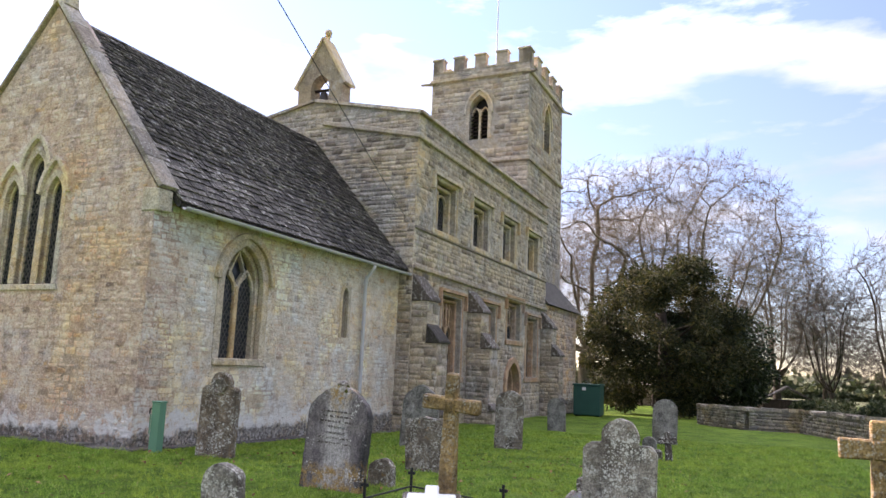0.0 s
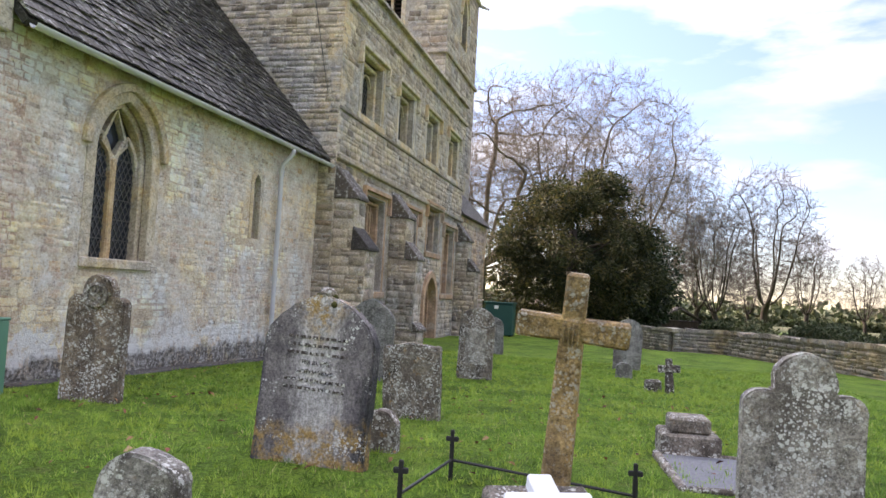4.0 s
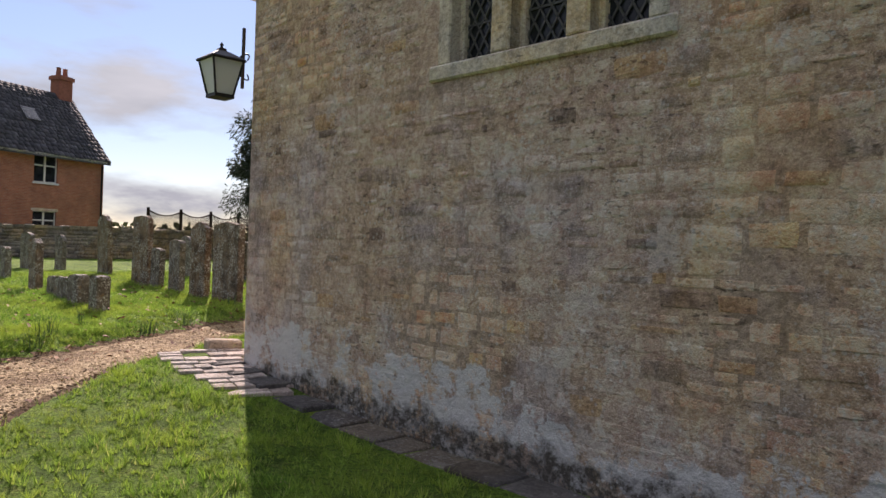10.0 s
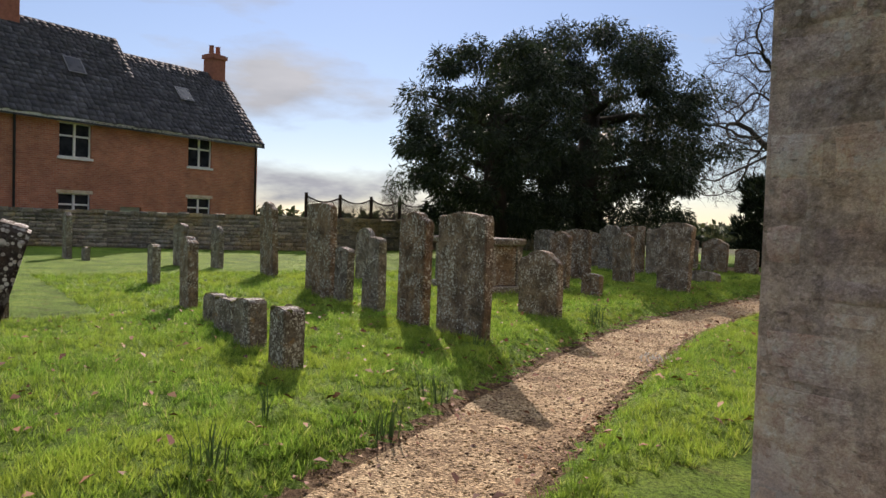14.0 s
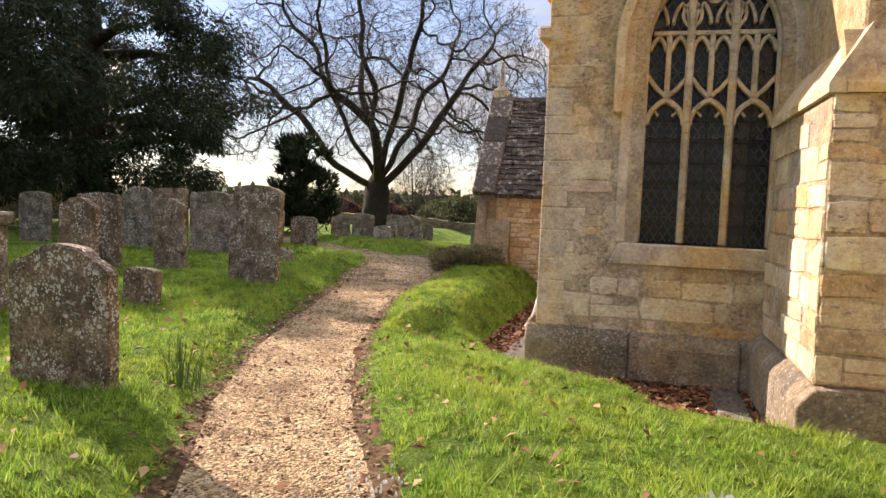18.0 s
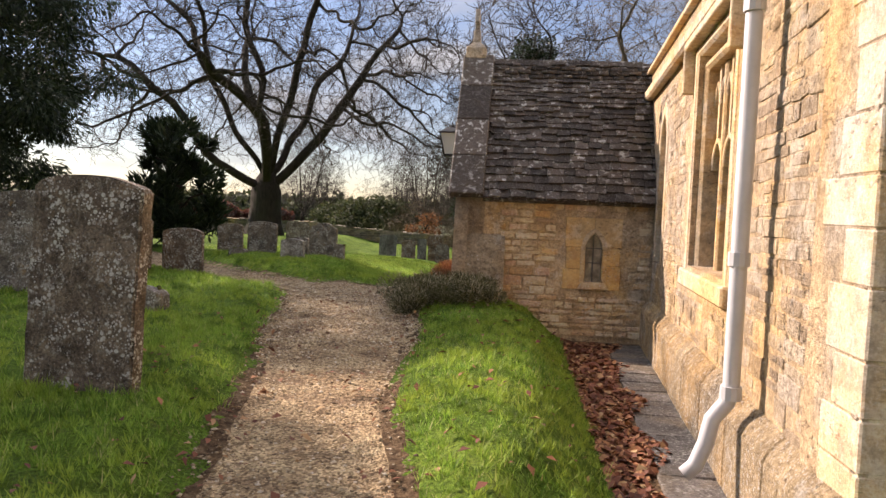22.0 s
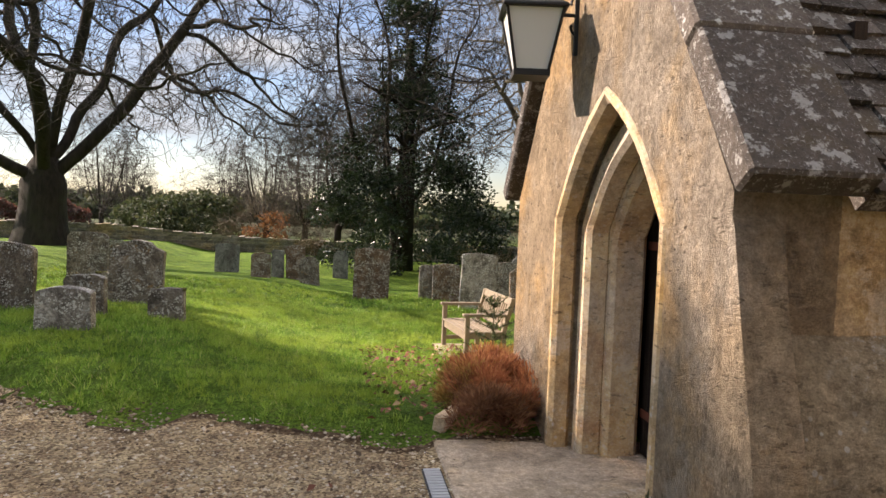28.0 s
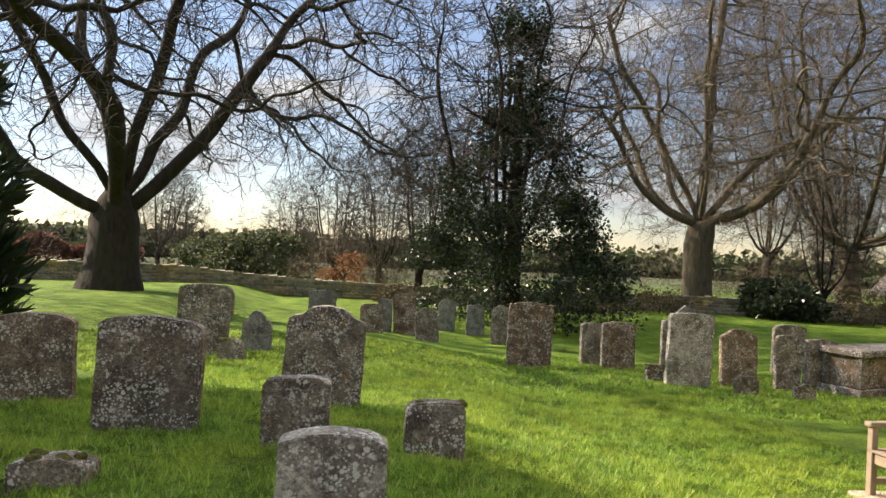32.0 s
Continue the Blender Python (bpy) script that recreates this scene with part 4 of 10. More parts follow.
def north(v):
    return Face(CO + CV * v, CU, -CV)


def east(u):
    return Face(CO + CU * u, CV, -CU)


def upright(face, s, z, h=0.0):
    """The pose of a thing on a wall: x along it, y into it, z up."""
    m = Matrix((face.d, -face.n, Vector((0, 0, 1)))).transposed().to_4x4()
    return Matrix.Translation(face(s, z, h)) @ m


IDENT = Matrix.Identity(4)


def leads(parent, face, poly, h, pitch, diamond=True):
    """Lead strips and saddle bars over a pane, cut to its outline."""
    g = G()
    s0, s1 = min(p[0] for p in poly), max(p[0] for p in poly)
    z0, z1 = min(p[1] for p in poly), max(p[1] for p in poly)

    def cut(a, b, n=40):
        run = []
        for i in range(n + 1):
            p = (a[0] + (b[0] - a[0]) * i / n, a[1] + (b[1] - a[1]) * i / n)
            if inside(poly, *p):
                run.append(p)
            elif run:
                break
        if len(run) > 1:
            g.strip([run[0], run[-1]], 0.016, (h, h + 0.012), face)
    if diamond:
        k_ = z0 - (s1 - s0) * 1.6
        while k_ < z1:
            cut((s0, k_), (s1, k_ + (s1 - s0) * 1.6))
            cut((s1, k_), (s0, k_ + (s1 - s0) * 1.6))
            k_ += pitch * 1.6
    z = z0 + 0.3
    while z < z1 - 0.1:
        cut((s0 - 0.01, z), (s1 + 0.01, z))
        z += 0.3 if diamond else 0.22
    if not diamond:
        s = s0 + pitch
        while s < s1 - 0.05:
            cut((s, z0), (s, z1), 60)
            s += pitch
    if g.v:
        g.mesh("leading", M_CAME, parent)


def pane(parent, face, poly, h, mat=M_GLASS):
    G().prism(poly, (h - 0.012, h), face).mesh("pane", mat, parent)


def arch_bar(parent, name, face, s0, s1, z0, zs, za, width, depth, mat, sill=False, legs=True, label="", n=9):
    """A moulding along the jambs and head of a pointed opening."""
    line = arc_line(s0, s1, zs, za, n)
    pts = ([(s1, z0)] if legs else []) + line + ([(s0, z0)] if legs else [])
    g = G().strip(pts, width, depth, face)
    if sill:
        g.prism(rect(s0 - width, s1 + width, z0 - 0.12, z0 + 0.02), depth, face)
    return g.mesh(name, mat, parent, label, bevel=0.012)


def quoins(parent, pt, d1, n1, d2, n2, z0, z1, mat, seed, a=(0.35, 0.6), b=(0.2, 0.3)):
    """Dressed corner stones that wrap a corner; d1, d2 run away from it along the two walls."""
    r = random.Random(seed)
    z = z0
    while z < z1 - 0.1:
        h = min(r.uniform(0.2, 0.34), z1 - z)
        l1, l2 = (r.uniform(*a), r.uniform(*b)) if r.random() < 0.5 else (r.uniform(*b), r.uniform(*a))
        p = Vector((*pt, 0))
        D1, D2, N1, N2 = [Vector((*q, 0)) for q in (d1, d2, n1, n2)]
        e = 0.007
        c0 = p + N1 * e + N2 * e
        ring = [c0, c0 + D1 * (l1), p + D1 * l1 - N1 * 0.05 + N1 * 0.0, p + D2 * l2 - N2 * 0.05, c0 + D2 * l2]
        ring[1], ring[4] = p + D1 * l1 + N1 * e, p + D2 * l2 + N2 * e
        ring[2], ring[3] = p + D1 * l1 - N1 * 0.06, p + D2 * l2 - N2 * 0.06
        mid = p - N1 * 0.06 - N2 * 0.06
        ring = [c0, ring[1], ring[2], mid, ring[3], ring[4]]
        G().loft([[q + Vector((0, 0, z + 0.002)) for q in ring], [q + Vector((0, 0, z + h - 0.002)) for q in ring]]).mesh("quoin", mat, parent, bevel=0.01)
        z += h


def mk_coping(parent, name, a, b, width, thick, mat, over=0.06, label=""):
    """A coping along a sloping or level wall top, in short stones; a, b: Vectors on its centre line."""
    n = max(1, int((b - a).length / 0.75))
    d = (b - a).normalized()
    side = d.cross(Vector((0, 0, 1))).normalized() * (width / 2 + over)
    up = side.normalized().cross(d) * thick
    for i in range(n):
        p, q = a + (b - a) * (i / n) + d * 0.004, a + (b - a) * ((i + 1) / n) - d * 0.004
        G().loft([[p - side, p + side, p + side * 0.9 + up, p - side * 0.9 + up], [q - side, q + side, q + side * 0.9 + up, q - side * 0.9 + up]]).mesh(name, mat, parent, label if i == 0 else "", bevel=0.012)


chancel = thing("chancel", IDENT, "pale limestone rubble chancel with lancet windows and quoined corners", "church", kind="structure")
nave = thing("nave", IDENT, "tall grey limestone nave with clerestory, buttresses and plain parapet", "church", kind="structure")
tower = thing("church_tower", IDENT, "square battlemented limestone tower with louvred belfry windows", "tower")
aisle = thing("south_aisle", IDENT, "golden limestone aisle with traceried window and chamfered plinth", "church", kind="structure")
porch = thing("porch", IDENT, "small rendered limestone porch with steep stone-slated roof and pointed doorway", "porch", kind="structure")

# chancel, north wall
FN = north(0.0)
RIDGE_V, RIDGE_Z, EAVE_Z = 3.25, 8.35, 4.45
lan_a = arch(1.9, 3.22, 1.46, 2.95, 3.85)
lan_b = arch(6.32, 6.6, 2.1, 3.15, 3.4)
n_out = [(0.0, -0.9), (9.4, -0.9), (9.4, EAVE_Z), (0.0, EAVE_Z)]
wall_mesh("wall_north", FN, [(0.7, -0.9), (9.4, -0.9), (9.4, EAVE_Z), (0.7, EAVE_Z)], [lan_a, lan_b], 0.7, M_CHALK_MORTAR, chancel)
lay(FN, courses(n_out, [grow(lan_a, 0.2), grow(lan_b, 0.1)], (-0.4, EAVE_Z - 0.02), (0.07, 0.15), (0.10, 0.36), 11, 0.016, 0.02), 0.0026, M_CHALK, chancel, lambda s, z: s < 5 and -0.4 < z < 1.6, seed=3)
win = thing("window_1", IDENT, "two-light pointed window with plain tracery and leaded glass", "window", kind="structure")
arch_bar(win, "hood_mould", FN, 1.72, 3.40, 3.02, 3.02, 4.0, 0.13, (-0.02, 0.09), M_ASHLAR, legs=False)
arch_bar(win, "jamb", FN, 1.86, 3.26, 1.46, 2.95, 3.89, 0.2, (-0.12, 0.014), M_ASHLAR)
arch_bar(win, "inner_order", FN, 1.97, 3.15, 1.46, 2.95, 3.76, 0.13, (-0.3, -0.14), M_ASHLAR)
G().strip([(2.56, 1.46), (2.56, 2.95)], 0.12, (-0.34, -0.18), FN).mesh("mullion", M_GOLDASH, win, bevel=0.02)
for a, b in ((1.98, 2.56), (2.56, 3.14)):
    arch_bar(win, "light_head", FN, a + 0.03, b - 0.03, 2.75, 2.75, 3.3, 0.07, (-0.33, -0.2), M_ASHLAR, legs=False)
    p = arch(a + 0.04, b - 0.04, 1.46, 2.75, 3.32)
    pane(win, FN, p, -0.27), leads(win, FN, p, -0.265, 0.11)
G().strip([(2.3, 3.18), (2.56, 2.95), (2.82, 3.18), (2.56, 3.68), (2.3, 3.18)], 0.06, (-0.33, -0.2), FN).mesh("tracery", M_ASHLAR, win)
pane(win, FN, [(2.0, 2.9), (3.1, 2.9), (3.0, 3.3), (2.56, 3.76), (2.1, 3.3)], -0.30)
G().prism(rect(1.78, 3.3, 1.32, 1.47), (-0.3, 0.05), FN).mesh("window_sill", M_ASHLAR, win, bevel=0.02)
win = thing("window_2", IDENT, "narrow leaded lancet slit in the chancel wall", "window", kind="structure")
arch_bar(win, "jamb", FN, 6.27, 6.65, 2.1, 3.15, 3.45, 0.12, (-0.1, 0.012), M_ASHLAR)
pane(win, FN, arch(6.3, 6.62, 2.1, 3.15, 3.42), -0.16)

# chancel, east wall
FE = east(0.0)
S_EDGE = 7.05
e_out = [(0.0, -0.9), (S_EDGE, -0.9), (S_EDGE, 3.9), (RIDGE_V, RIDGE_Z + 0.12), (0.0, EAVE_Z)]
e_lights = [(2.46, 2.84, 4.82), (3.05, 3.49, 5.32), (3.70, 4.08, 4.82)]
e_holes = [arch(a - 0.04, b + 0.04, 2.72, t - 0.38, t + 0.04) for a, b, t in e_lights]
wall_mesh("wall_east", FE, e_out, e_holes, 0.7, M_PALE_MORTAR, chancel)
e_group = [(2.2, 2.6), (4.35, 2.6), (4.35, 4.7), (3.8, 5.25), (3.27, 5.75), (2.75, 5.25), (2.2, 4.7)]
lay(FE, courses(e_out, [e_group], (-0.25, RIDGE_Z), (0.08, 0.17), (0.10, 0.32), 5, 0.03, 0.02), 0.003, M_PALE, chancel, lambda s, z: s > 1.2 and -0.1 < z < 2.0, seed=7)
win = thing("window_3", IDENT, "stepped triple lancet east window with leaded glass", "window", kind="structure")
for i, (a, b, t) in enumerate(e_lights):
    arch_bar(win, "jamb", FE, a - 0.08, b + 0.08, 2.72, t - 0.38, t + 0.08, 0.13, (-0.12, 0.012), M_ASHLAR)
    arch_bar(win, "inner_order", FE, a - 0.01, b + 0.01, 2.72, t - 0.38, t, 0.06, (-0.2, -0.1), M_ASHLAR)
    p = arch(a, b, 2.72, t - 0.4, t)
    pane(win, FE, p, -0.16), leads(win, FE, p, -0.155, 0.1)
    arch_bar(win, "hood_mould", FE, a - 0.2, b + 0.2, t - 0.34, t - 0.34, t + 0.36, 0.1, (-0.01, 0.08), M_ASHLAR, legs=False)
for a in (2.945, 3.595):
    G().prism(rect(a - 0.09, a + 0.09, 2.72, 4.5), (-0.1, 0.016), FE).mesh("mullion", M_ASHLAR, win, bevel=0.02)
G().prism([(2.26, 2.6), (4.3, 2.6), (4.3, 2.72), (2.26, 2.72)], (-0.35, 0.03), FE).mesh("window_sill", M_ASHLAR, win, bevel=0.015)
FS = Face(cp(0, S_EDGE), CU, CV)
wall_mesh("wall_south", FS, [(0.7, -0.9), (9.3, -0.9), (9.3, 3.9), (0.7, 3.9)], [], 0.6, M_PALE_MORTAR, chancel)
lay(FS, courses([(0.02, -0.9), (9.3, -0.9), (9.3, 3.9), (0.02, 3.9)], [], (-0.3, 3.9), (0.1, 0.2), (0.2, 0.5), 6), 0.007, M_PALE, chancel, None, seed=9)

# chancel roof
def v3(u, v, z):
    q = cp(u, v)
    return Vector((q.x, q.y, z))


eave0, ridge0 = v3(0.32, -0.3, 4.18), v3(0.32, RIDGE_V, RIDGE_Z)
slope = ridge0 - eave0
up_n = slope.normalized()
CU3, CV3 = Vector((*CU, 0)), Vector((*CV, 0))
out_n = CU3.cross(up_n)
out_n = out_n if out_n.z > 0 else -out_n
roof = thing("roof_1", IDENT, "steep dark stone-slated chancel roof with pale lichen", "roof", kind="structure")
G().loft([[eave0 - out_n * 0.1, eave0, ridge0, ridge0 - Vector((0, 0, 0.15)), ], [p + CU3 * 8.95 for p in (eave0 - out_n * 0.1, eave0, ridge0, ridge0 - Vector((0, 0, 0.15)))]]).mesh("roof_deck", M_SLATE, roof)
s_eave = v3(0.32, S_EDGE + 0.3, 3.55)
G().loft([[ridge0 + Vector((0, 0, -0.02)), s_eave, s_eave - Vector((0, 0, 0.12)), ridge0 - Vector((0, 0, 0.16))], [p + CU3 * 8.95 for p in (ridge0 + Vector((0, 0, -0.02)), s_eave, s_eave - Vector((0, 0, 0.12)), ridge0 - Vector((0, 0, 0.16)))]]).mesh("roof_deck", M_SLATE, roof)
slab_rows(eave0, CU3, up_n, out_n, 8.95, slope.length, 0.16, 0.21, 0.018, M_SLATE, roof, 21, near=lambda s, t: s < 5.0 and t < 1.6)
for i in range(18):
    p = ridge0 + CU3 * (i * 0.5)
    G().loft([[p + CU3 * q + CV3 * w + Vector((0, 0, z)) for w, z in ((-0.17, -0.16), (0, 0.07), (0.17, -0.16), (0, -0.02))] for q in (0.005, 0.492)]).mesh("ridge_tile", M_SLATE_P, roof)
mk_coping(chancel, "coping_stone", v3(0.16, -0.12, EAVE_Z - 0.05), v3(0.16, RIDGE_V, RIDGE_Z + 0.22), 0.34, 0.09, M_GREY)
mk_coping(chancel, "coping_stone", v3(0.16, S_EDGE + 0.1, 3.85), v3(0.16, RIDGE_V, RIDGE_Z + 0.22), 0.34, 0.09, M_GREY)
G().prism([(RIDGE_V - 0.2, RIDGE_Z + 0.15), (RIDGE_V + 0.2, RIDGE_Z + 0.15), (RIDGE_V + 0.12, RIDGE_Z + 0.6), (RIDGE_V - 0.12, RIDGE_Z + 0.6)], (-0.33, 0.03), FE).mesh("apex_stone", M_ASHLAR, chancel, bevel=0.02)
G().prism([(-0.12, EAVE_Z - 0.45), (0.3, EAVE_Z - 0.45), (0.3, EAVE_Z), (-0.12, EAVE_Z - 0.05)], (-0.3, 0.03), FE).mesh("kneeler", M_ASHLAR, chancel, bevel=0.02)

# gutter and downpipe
gut = thing("gutter", Matrix.Translation(v3(4.8, -0.36, 4.12)), "pale grey half-round gutter along the chancel eaves", "gutter")
g = G()
ring = [(math.cos(a) * 0.065, math.sin(a) * 0.065) for a in [math.pi + i * math.pi / 8 for i in range(9)]] + [(math.cos(a) * 0.055, math.sin(a) * 0.055) for a in [2 * math.pi - i * math.pi / 8 for i in range(9)]]
g.loft([[v3(u, -0.36 + x, 4.13 - 0.004 * u + z) - v3(4.8, -0.36, 4.12) for x, z in ring] for u in (0.35, 9.25)])
g.mesh("trough", M_PIPE, gut)
dp = thing("downpipe", Matrix.Translation(v3(7.2, -0.12, -0.3)), "pale grey painted downpipe on the chancel wall", "downpipe")
b0 = v3(7.2, -0.12, -0.3)
G().tube([v3(7.2, -0.36, 4.05) - b0, v3(7.2, -0.36, 3.95) - b0, v3(7.2, -0.14, 3.72) - b0, v3(7.2, -0.12, 3.6) - b0, v3(7.2, -0.12, 0.0) - b0, v3(7.2, -0.16, -0.28) - b0], 0.048, 10).mesh("pipe", M_PIPE, dp, smooth=True)
for z in (0.15, 1.3, 2.5, 3.55):
    G().tube([v3(7.2, -0.12, z) - b0, v3(7.2, -0.12, z + 0.08) - b0], 0.062, 10).mesh("pipe_collar", M_PIPE, dp)

# nave
NU0, NU1, NV, NP = 9.27, 22.65, -0.43, 8.95
FNN, FNE = north(NV), east(NU0)
c_win = [(10.45, 12.4), (13.55, 15.45), (16.6, 18.45), (19.7, 21.6)]
l_win = [(11.25, 13.15, 1.1, 3.85), (14.75, 16.4, 1.1, 3.85), (17.35, 19.3, 2.55, 4.3), (19.75, 21.65, 1.1, 3.8)]
door_n = arch(17.45, 18.95, -0.9, 0.9, 1.75)
n_holes = [rect(a + 0.25, b - 0.25, 5.62, 7.35) for a, b in c_win] + [rect(a + 0.2, b - 0.2, z0 + 0.1, z1 - 0.15) for a, b, z0, z1 in l_win] + [door_n]
n_out = [(NU0, -1.2), (NU1, -1.2), (NU1, NP), (NU0, NP)]
wall_mesh("wall_north", FNN, [(NU0 + 0.6, -1.2), (NU1 - 0.5, -1.2), (NU1 - 0.5, NP), (NU0 + 0.6, NP)], n_holes, 0.7, M_GREY_MORTAR, nave)
lay(FNN, courses(n_out, [grow(rect(a, b, 5.5, 7.5), 0.02) for a, b in c_win] + [rect(a - 0.1, b + 0.1, z0 - 0.1, z1 + 0.1) for a, b, z0, z1 in l_win] + [grow(door_n, 0.2)], (-0.8, NP), (0.11, 0.2), (0.2, 0.55), 15), 0.012, M_GREY, nave, None, seed=5)
ne_out = [(NV, -1.0), (7.3, -1.0), (7.3, 8.95), (3.4, 9.75), (NV, NP)]
wall_mesh("wall_east", FNE, ne_out, [], 0.6, M_GREY_MORTAR, nave)
lay(FNE, courses(ne_out, [], (-0.6, 9.6), (0.11, 0.2), (0.2, 0.5), 16), 0.012, M_GREY, nave, None, seed=6)
quoins(nave, cp(NU0, NV), CU, -CV, CV, -CU, 4.2, NP, M_ASHLAR, 14)
FNW = Face(cp(NU1, NV), CV, CU)
wall_mesh("wall_west", FNW, [(0.0, -1.0), (7.7, -1.0), (7.7, NP), (0, NP)], [], 0.5, M_GREY_MORTAR, nave)
FNS = Face(cp(NU0, 7.3), CU, CV)
wall_mesh("wall_south", FNS, [(0.0, -1.0), (13.38, -1.0), (13.38, NP), (0, NP)], [], 0.5, M_GREY_MORTAR, nave)
G().loft([[v3(u, NV + 0.2, 8.3), v3(u, 3.4, 9.0), v3(u, 7.2, 8.3), v3(u, 3.4, 8.2)] for u in (NU0 + 0.3, NU1 - 0.2)]).mesh("roof_lead", M_LEAD, nave)
mk_coping(nave, "coping_stone", v3(NU0 + 0.2, NV - 0.02, NP), v3(NU0 + 0.2, 3.4, 9.75), 0.45, 0.12, M_GREY)
mk_coping(nave, "coping_stone", v3(NU0 + 0.2, 7.3, NP), v3(NU0 + 0.2, 3.4, 9.75), 0.45, 0.12, M_GREY)
mk_coping(nave, "coping_stone", v3(NU0, NV + 0.15, NP), v3(NU1, NV + 0.15, NP), 0.45, 0.12, M_GREY)
G().strip([(NU0 - 0.08, 8.25), (NU1, 8.25)], 0.16, (-0.02, 0.11), FNN).mesh("string_course", M_GREY, nave, bevel=0.03)
G().strip([(NV - 0.08, 8.25), (3.0, 9.0)], 0.16, (-0.02, 0.11), FNE).mesh("string_course", M_GREY, nave, bevel=0.03)
G().strip([(NU0, 4.33), (NU1, 4.22)], 0.14, (-0.02, 0.1), FNN).mesh("string_course", M_GREY, nave, bevel=0.03)
G().strip([(NU0, 5.5), (NU1, 5.5)], 0.1, (-0.02, 0.05), FNN).mesh("string_course", M_GREY, nave, bevel=0.02)


def square_window(number, face, s0, s1, z0, z1, lights, mat, tall, label, deep=0.4):
    """A square-headed window in a deep moulded surround, with cusped lights."""
    win_ = thing("window_%d" % number, IDENT, label, "window", kind="structure")
    g_ = 0.25 if not tall else 0.2
    G().strip([(s0 - 0.08, z1 - 0.5), (s0 - 0.08, z1 + 0.02), (s1 + 0.08, z1 + 0.02), (s1 + 0.08, z1 - 0.5)], 0.11, (-0.02, 0.12), face).mesh("label_mould", mat, win_, bevel=0.02)
    G().strip([(s0 + 0.08, z0), (s0 + 0.08, z1 - 0.09), (s1 - 0.08, z1 - 0.09), (s1 - 0.08, z0)], 0.17, (-0.2, 0.012), face).mesh("surround", mat, win_, bevel=0.03)
    G().strip([(s0 + g_, z0), (s0 + g_, z1 - 0.25), (s1 - g_, z1 - 0.25), (s1 - g_, z0)], 0.16, (-deep - 0.05, 0.22 - deep if deep > 0.3 else -0.06), face).mesh("inner_order", mat, win_, bevel=0.03)
    G().prism(rect(s0 - 0.05, s1 + 0.05, z0 - 0.12, z0 + 0.06), (-0.4, 0.06), face).mesh("window_sill", mat, win_, bevel=0.02)
    a0, a1 = s0 + g_ + 0.05, s1 - g_ - 0.05
    w = (a1 - a0) / lights
    top = z1 - 0.3
    for i in range(lights):
        x0, x1 = a0 + i * w, a0 + (i + 1) * w
        if i:
            G().strip([(x0, z0), (x0, top)], 0.1, (-deep - 0.05, 0.1 - deep), face).mesh("mullion", mat, win_, bevel=0.02)
        head = top - (0.12 if not tall else 0.75)
        arch_bar(win_, "light_head", face, x0 + 0.03, x1 - 0.03, head - 0.3, head - 0.3, head, 0.06, (-deep - 0.04, 0.09 - deep), mat, legs=False)
        if tall:
            G().strip([((x0 + x1) / 2, head), ((x0 + x1) / 2, top)], 0.07, (-deep - 0.04, 0.09 - deep), face).mesh("tracery", mat, win_)
            for y0 in (head, ):
                arch_bar(win_, "tracery", face, x0 + 0.02, (x0 + x1) / 2 - 0.02, y0 + 0.35, y0 + 0.35, y0 + 0.6, 0.05, (-deep - 0.04, 0.09 - deep), mat, legs=False, n=5)
                arch_bar(win_, "tracery", face, (x0 + x1) / 2 + 0.02, x1 - 0.02, y0 + 0.35, y0 + 0.35, y0 + 0.6, 0.05, (-deep - 0.04, 0.09 - deep), mat, legs=False, n=5)
        p = rect(x0 + 0.03, x1 - 0.03, z0, top)
        pane(win_, face, p, -deep)
        leads(win_, face, p, 0.005 - deep, 0.14)
    return win_


for i, (a, b) in enumerate(c_win):
    square_window(4 + i, FNN, a, b, 5.62, 7.42, 2, M_ASHLAR, False, "square-headed two-light clerestory window in dressed stone")
for i, (a, b, z0, z1) in enumerate(l_win):
    square_window(8 + i, FNN, a, b, z0, z1, 3 if i != 2 else 2, M_REDASH, True, "tall square-headed window with reddish moulded stone surround")
dn = thing("door_1", IDENT, "closed dark oak door in a pointed stone arch", "door", kind="structure")
arch_bar(dn, "door_arch", FNN, 17.35, 19.05, -0.8, 0.85, 1.85, 0.22, (-0.25, 0.1), M_REDASH)
arch_bar(dn, "inner_order", FNN, 17.5, 18.9, -0.8, 0.85, 1.7, 0.12, (-0.45, -0.2), M_REDASH)
G().prism(arch(17.5, 18.9, -0.8, 0.9, 1.72), (-0.5, -0.42), FNN).mesh("door_leaf", M_OAK, dn)
for s in (17.75, 18.0, 18.25, 18.5, 18.75):
    G().strip([(s, -0.7), (s, 1.2)], 0.03, (-0.42, -0.4), FNN).mesh("plank_joint", M_OAK, dn)


